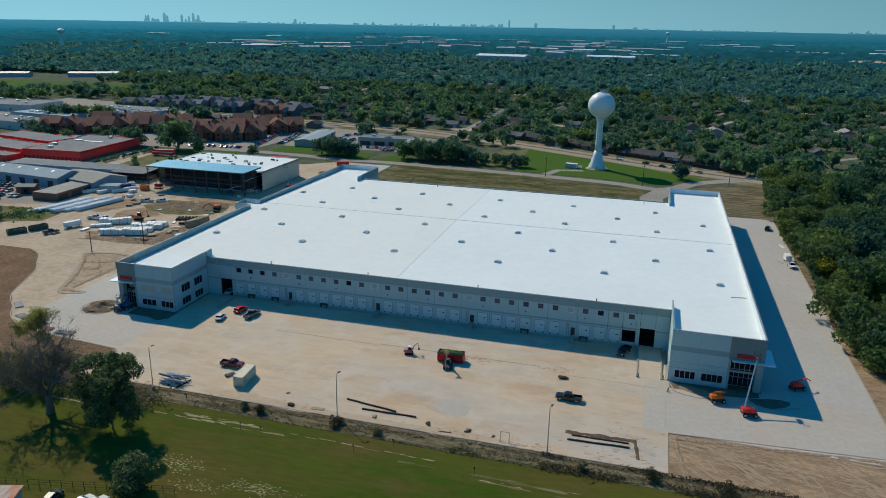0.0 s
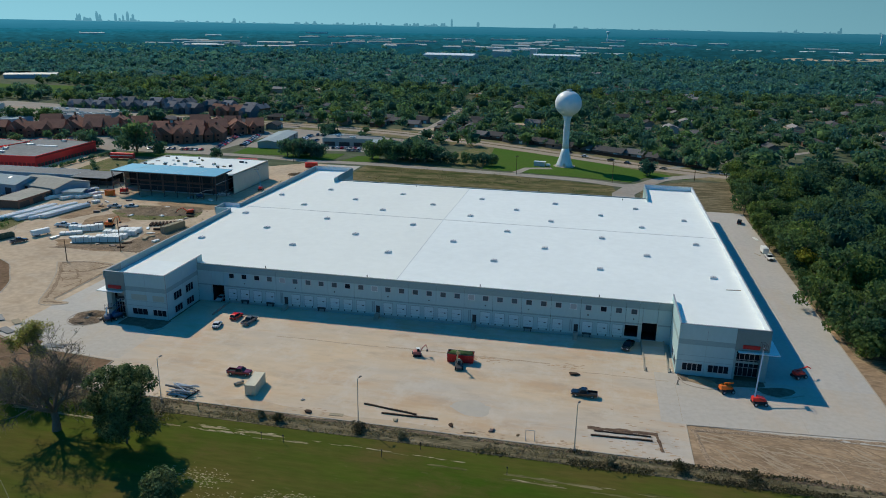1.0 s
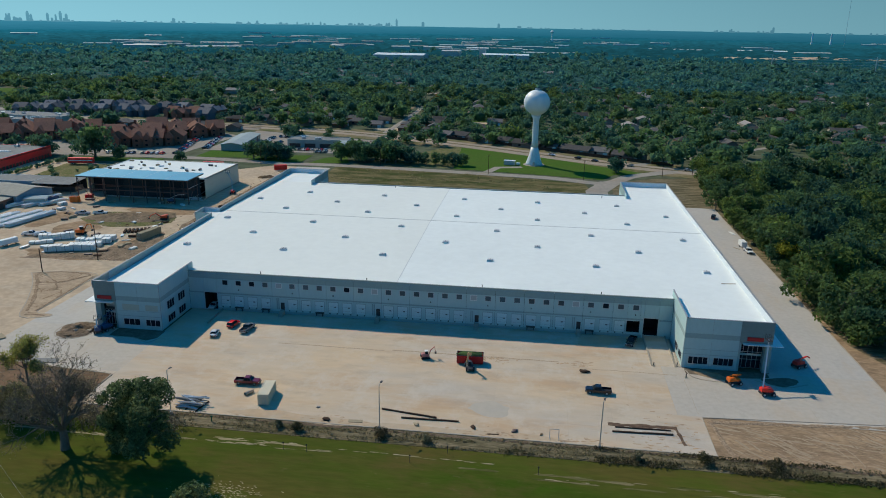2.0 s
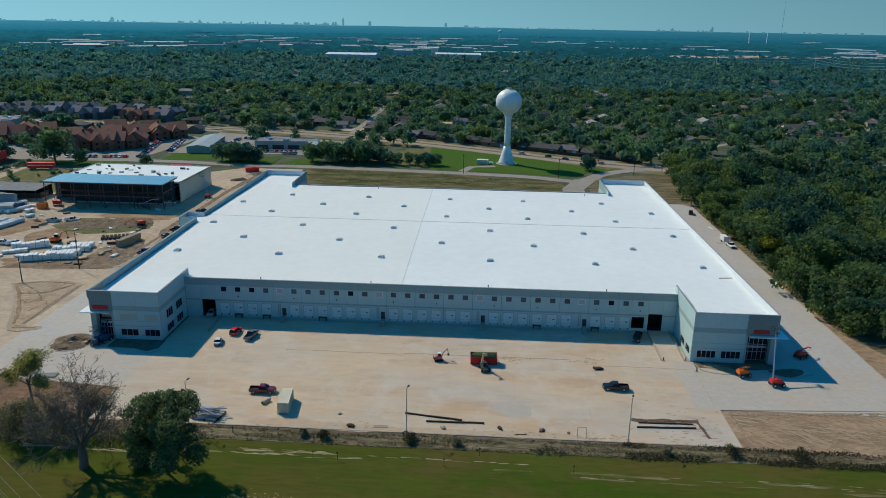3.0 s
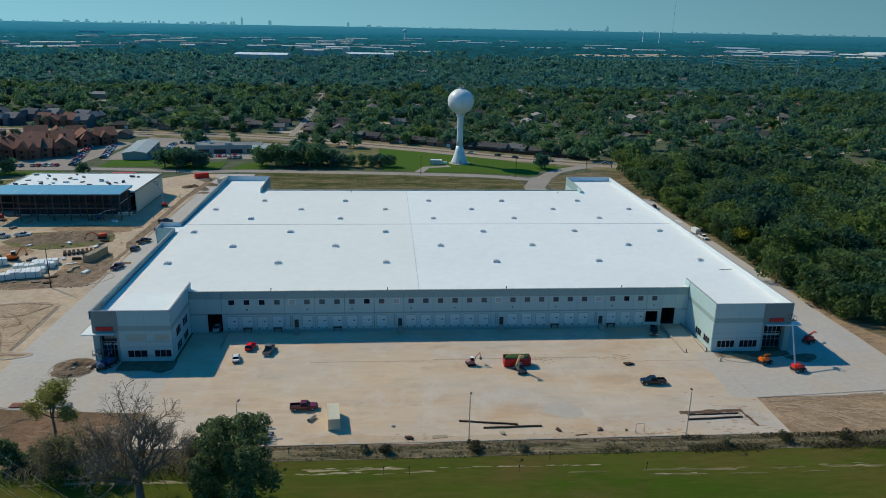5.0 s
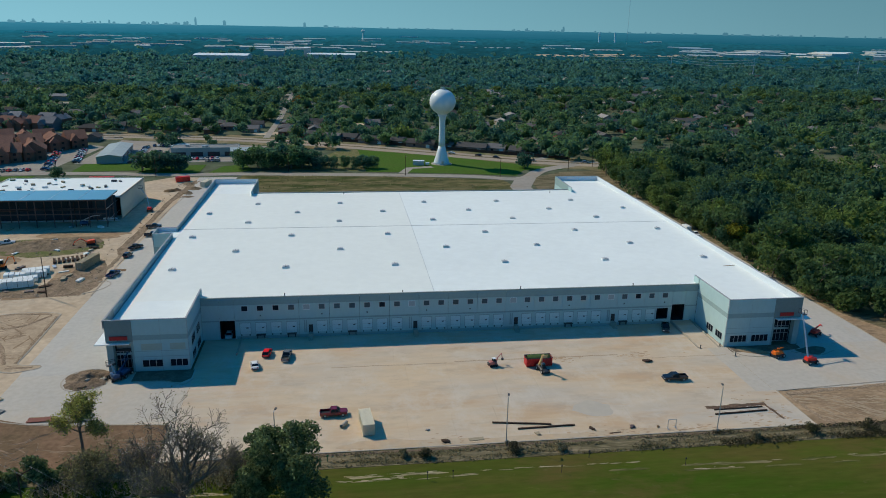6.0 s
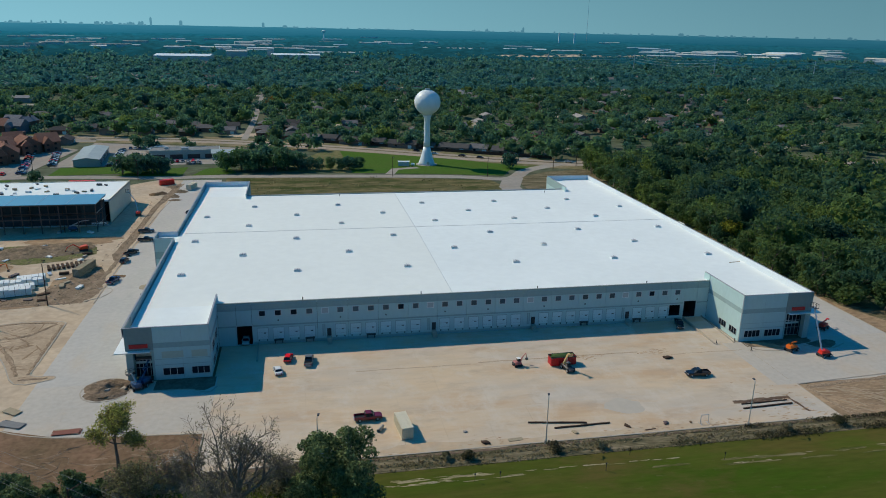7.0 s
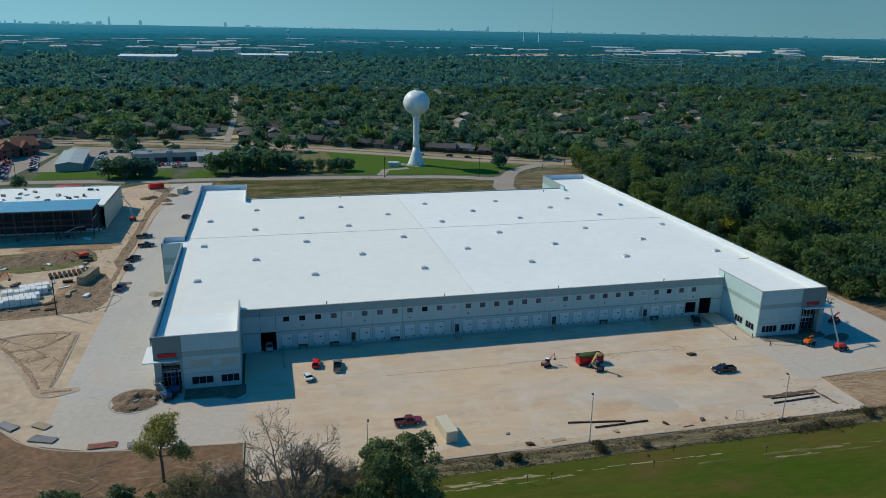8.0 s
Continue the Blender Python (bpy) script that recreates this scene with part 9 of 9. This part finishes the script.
for off, z in ((2.25, 12.06), (0.0, 12.42), (0.16, 9.0), (0.16, 8.2)):
    s = Shape()
    ox, oy = off * math.cos(radians(52)), off * math.sin(radians(52))
    for a, b in (((-140.2, -30.6), (-81.0, -76.2)), ((-81.0, -76.2), (-21.0, -122.5))):
        s.tube([(a[0] + (b[0] - a[0]) * t + ox, a[1] + (b[1] - a[1]) * t + oy, z - 2.4 * t * (1 - t)) for t in np.linspace(0, 1, 11)], [0.015] * 11, 4, False)
    tagged(new("overhead_cable", s.mesh("overhead_cable", CONDUCTOR)), "thin pale cable strung between timber poles", "cable", "cables over the lawn")

# thicket under the trees: standing sticks and dry brush
n = 1500
px, py = rng.uniform(-104, -40, n), -63.2 + rng.normal(size=n) * 2.3
px, py = np.concatenate([px, -70 + rng.normal(size=160) * 2.2]), np.concatenate([py, -53.5 + rng.normal(size=160) * 1.0])
s = Shape()
for x, y in zip(px, py):
    if noise.noise((x * 0.13, y * 0.2, 8)) > -0.15:
        h, a, e = rng.uniform(0.8, 3.2), rng.uniform(0, math.tau), rng.uniform(0.1, 0.9)
        s.tube([(x, y, -0.1), (x + math.cos(a) * h * e * 0.6, y + math.sin(a) * h * e * 0.6, h * 0.6), (x + math.cos(a) * h * e * 1.2, y + math.sin(a) * h * e * 1.2, h * 0.85)], [0.045, 0.03, 0.015], 3, False)
tagged(new("thicket", s.mesh("thicket", material("grey brushwood", (0.21, 0.175, 0.145), 0.95, scale=1, fine=6, fine_amount=0.3, island=0.5))), "grey leafless brushwood under the trees", "brush", kind="stuff")
n = 4200
px, py = rng.uniform(-104, -38, n), -63.4 + rng.normal(size=n) * 2.4
keep = np.array([noise.noise((x * 0.13, y * 0.2, 8)) > -0.1 for x, y in zip(px, py)])
lob = np.stack([px, py, rng.uniform(0.1, 1.6, n), np.full(n, 0.5)], 1)[keep]
v, f = leaf_cloud(rng, lob, len(lob), 0.22, 1.0)
stuff("thicket", v, f, LEAF_DRY, "dry brown undergrowth under the trees", "brush")
n = 2600
px, py = rng.uniform(-228, -182, n), rng.uniform(43, 62, n)
keep = np.array([noise.noise((x * 0.09, y * 0.12, 2)) > -0.05 for x, y in zip(px, py)])
lob = np.stack([px, py, rng.uniform(0.1, 1.2, n), np.full(n, 0.8)], 1)[keep]
v, f = leaf_cloud(rng, lob, len(lob), 0.5, 0.9)
stuff("weeds", v, f, LEAF_WOOD, "tall green weeds beside the yard", "weeds")

s = Shape()
for k in range(60):
    x, y, a, h = -70 + rng.normal() * 2.4, -51.6 + rng.normal() * 1.5, rng.uniform(0, math.pi), rng.uniform(0.8, 2.0)
    z = max(0.05, 0.9 - 0.2 * abs(x + 70)) * rng.random()
    s.tube([(x - math.cos(a) * h / 2, y - math.sin(a) * h / 2, z), (x + math.cos(a) * h / 2, y + math.sin(a) * h / 2, z + rng.uniform(-0.05, 0.7))], [0.04, 0.03], 4, False)
tagged(new("brush_pile", s.mesh("brush_pile", material("bleached sticks", (0.50, 0.47, 0.42), 0.9, scale=1, fine=6, fine_amount=0.2, island=0.35))), "pile of bleached pale sticks beside the kerb", "brush pile", kind="stuff")
s = Shape()
for k in range(170):
    x, y = rng.uniform(-128, -68), rng.uniform(-58, -43)
    if y < -43 - max(0, (-80 - x) * 0.02) and not (x < -98 and y > -44 - (x + 98) * 0.6):
        a, h = rng.normal() * 0.6 + 0.5, rng.uniform(0.5, 2.4)
        s.tube([(x - math.cos(a) * h, y - math.sin(a) * h, 0.05), (x + math.cos(a) * h, y + math.sin(a) * h, rng.uniform(0.05, 0.1))], [0.03, 0.02], 3, False)
tagged(new("twigs", s.mesh("twigs", material("dry twigs on soil", (0.38, 0.32, 0.25), 0.9, scale=1, fine=6, island=0.5))), "dry twigs strewn over the bare soil", "twigs", kind="stuff")

# weeds on the verge, as a mass
n = 15000
px, py = rng.uniform(-66, 112, n), rng.uniform(-61.8, -56.7, n)
keep = np.array([noise.noise((x * 0.07, y * 0.9, 4)) + 0.4 * noise.noise((x * 0.4, y * 1.5, 4)) > -0.1 for x, y in zip(px, py)])
lob = np.stack([px, py, np.full(n, 0.02), np.full(n, 0.25)], 1)[keep]
v, f = leaf_cloud(rng, lob, len(lob), 0.2, 0.9)
stuff("weeds", v, f, LEAF_STRAW, "dry straw-coloured weeds on the verge", "weeds")
# Dark ditch weeds; every third one draws the shade line under the court edge.
n = 9000
px = np.concatenate([rng.uniform(-66, 112, n // 2), rng.uniform(44, 114, n - n // 2)])
py = np.where(np.arange(n) % 3 == 0, -57.1 + rng.normal(size=n) * 0.22, -61.0 - px * 0.004 + rng.normal(size=n) * 0.55)
keep = np.array([noise.noise((x * 0.09, y * 0.2, 14)) > (0.34 if x < 44 else -0.2) for x, y in zip(px, py)])
v, f = leaf_cloud(rng, np.stack([px, py, np.full(n, 0.15), np.full(n, 0.42)], 1)[keep], int(keep.sum()), 0.2, 0.9)
stuff("weeds", v, f, LEAF_WEED, "dark tangled weeds in the ditch and a dark line shading the court edge", "weeds")

n = 4200
py = rng.uniform(2, 158, n)
lob = np.stack([rng.uniform(114.4, 119.5, n), py, rng.uniform(0.3, 3.6, n), np.full(n, 0.7)], 1)
v, f = leaf_cloud(rng, lob, n, 0.5, 0.9)
stuff("undergrowth", v, f, LEAF_WOOD, "green bushes along the edge of the wood", "undergrowth")

# park trees and groups by the street
protos_t = [broadleaf(place(75.6, 233.2), np.random.default_rng(200), 11, 5.2, 1000, 0.58, LEAF_TOWN, "dark round tree on the park grass", trunk=0.3, lobes=16, depth=2, sides=5, low=0.16)]
for k, (x, y, s) in enumerate(((-86, 238, 1.2), (-78, 241, 1.35), (-71, 236, 1.25), (-66, 242, 1.4), (-59, 237, 1.2), (-53, 238, 1.35), (-76, 249, 1.2), (-63, 250, 1.3), (-47, 241, 1.0), (-54, 246, 1.1), (-139, 233, 1.1), (-131, 231, 1.2), (-124, 234, 1.1), (-118, 233, 0.95), (-134, 239, 1.1), (-127, 240, 1.0), (-148, 322, 0.9), (-112, 300, 0.8), (-232, 218, 2.1), (-214, 214, 0.9), (-138, 309, 1.1), (-406, 300, 1.3), (-396, 306, 1.4), (-386, 310, 1.3), (-377, 316, 1.3), (-368, 318, 1.1), (-264, 218, 1.3), (-272, 224, 1.2), (-176, 214, 0.7))):
    copy_thing(protos_t[0], pose(x, y, 0, 0, 0, 67 * k) @ Matrix.Scale(s, 4))
small = broadleaf(place(-40, 238), np.random.default_rng(201), 8, 3.6, 900, 0.42, LEAF_TOWN, "small green tree in a row by the street", trunk=0.18, lobes=10, low=0.16, group="row of small trees by the street")
for k, (x, y) in enumerate(((-35, 236), (-29, 238), (-23, 234), (-16, 236), (-12, 238), (-44, 234), (-20, 240))):
    copy_thing(small, place(x, y, 50 * k))
gold = broadleaf(place(-70, 545), np.random.default_rng(202), 13, 7, 900, 0.9, LEAF_GOLD, "tall tree turned orange beside the side street", trunk=0.3, lobes=12)
broadleaf(place(-203, 113), np.random.default_rng(203), 6, 3.6, 900, 0.4, LEAF_PALE, "yellow-green tree beside the shed", trunk=0.2, lobes=9)
for k, (x, y, s) in enumerate(((-226, 62, 0.8), (-218, 56, 0.8), (-206, 52, 0.7), (-232, 54, 0.9), (-198, 46, 0.6), (-318, 218, 0.8), (-290, 222, 0.9), (-350, 226, 0.9), (-366, 240, 1.0), (-372, 260, 1.0))):
    copy_thing(protos_t[0], pose(x, y, 0, 0, 0, 41 * k) @ Matrix.Scale(s, 4))

rng = np.random.default_rng(62)
clumps = [(x, y) for x, y in zip(rng.uniform(-80, 64, 420), rng.uniform(148, 214, 420)) if noise.noise((x * 0.06, y * 0.09, 4)) > -0.05 and y < 222 - 0.25 * abs(x + 40) and x < 56]
lob = np.array([(x + rng.normal() * 1.5, y + rng.normal() * 1.0, rng.uniform(0.05, 0.35), 0.4) for x, y in clumps for k in range(6)])
stuff("field_weeds", *leaf_cloud(rng, lob, len(lob) * 2, 0.26, 0.9), LEAF_OLIVE, "dull tufts of weeds over the vacant field", "weeds")
rng = np.random.default_rng(61)
stuff("hedge", *scatter(MID, [(-243 - 1.5 * u + rng.normal() * 0.8, 212 - 54 * u, rng.uniform(0.16, 0.26)) for u in np.linspace(0, 1, 26)], rng), LEAF_TOWN, "overgrown dark hedge beside the storage building", "hedge")
gaps = [(x, y, rng.uniform(0.4, 0.75)) for x, y in zip(rng.uniform(-420, -225, 60), rng.uniform(384, 470, 60))] + [(-352, 238, 0.6), (-340, 240, 0.55), (-318, 246, 0.6), (-306, 250, 0.7), (-268, 252, 0.5), (-276, 262, 0.8), (-284, 268, 0.9), (-240, 292, 0.7), (-214, 300, 0.6), (-310, 278, 0.6), (-372, 262, 0.8), (-382, 250, 0.8)]
stuff("garden_trees", *scatter(MID, gaps, rng), LEAF_TOWN, "dark green trees between the apartment buildings", "trees")
stuff("scrub", *scatter(MID, [(x, y, rng.uniform(0.12, 0.3)) for x, y in zip(rng.uniform(-234, -190, 20), rng.uniform(148, 192, 20))], rng), LEAF_TOWN, "dark scrub on the rough ground behind the workshops", "scrub")
# the front row of the wood
edge = [broadleaf(place(*wood_near[k][:2]), np.random.default_rng(300 + k), 10 + k % 3, 4.6 + 0.4 * (k % 3), 1250, 0.42, LEAF_WOOD, "leafy tree at the edge of the wood", trunk=0.22, group="trees at the edge of the wood", low=0.2, lobes=12, depth=2, sides=4) for k in range(5)]
for k, (x, y, s) in enumerate(wood_near[5:]):
    copy_thing(edge[k % 5], pose(x, y, 0, 0, 0, 73 * k) @ Matrix.Scale(s, 4))
for k, (x, y) in enumerate(((119, 70), (122, 77))):
    broadleaf(place(x, y), np.random.default_rng(320 + k), 11, 5, 1200, 0.45, foliage("yellow green leaves", (0.27, 0.25, 0.03), (0.20, 0.21, 0.03)), "yellow-green tree at the edge of the wood", trunk=0.2, lobes=11)

# ---- slabs ----
slab_meshes = {}
for owner, areas, mat in SLABS:
    for x0, x1, y0, y1, nx, ny in areas:
        sx, sy = (x1 - x0) / nx, (y1 - y0) / ny
        key = (round(sx, 3), round(sy, 3), mat.name)
        if key not in slab_meshes:
            a, b, e = sx / 2 - 0.004, sy / 2 - 0.004, 0.003
            slab_meshes[key] = Shape().loft([[(-a, -b, -0.03), (a, -b, -0.03), (a, b, -0.03), (-a, b, -0.03)], [(-a, -b, -0.01), (a, -b, -0.01), (a, b, -0.01), (-a, b, -0.01)], [(-a + e, -b + e, 0), (a - e, -b + e, 0), (a - e, b - e, 0), (-a + e, b - e, 0)]]).mesh("slab", mat)
        for i in range(nx):
            for j in range(ny):
                ob = new("slab", slab_meshes[key])
                ob.location = (x0 + sx * (i + 0.5), y0 + sy * (j + 0.5), 0)
                ob.parent = owner
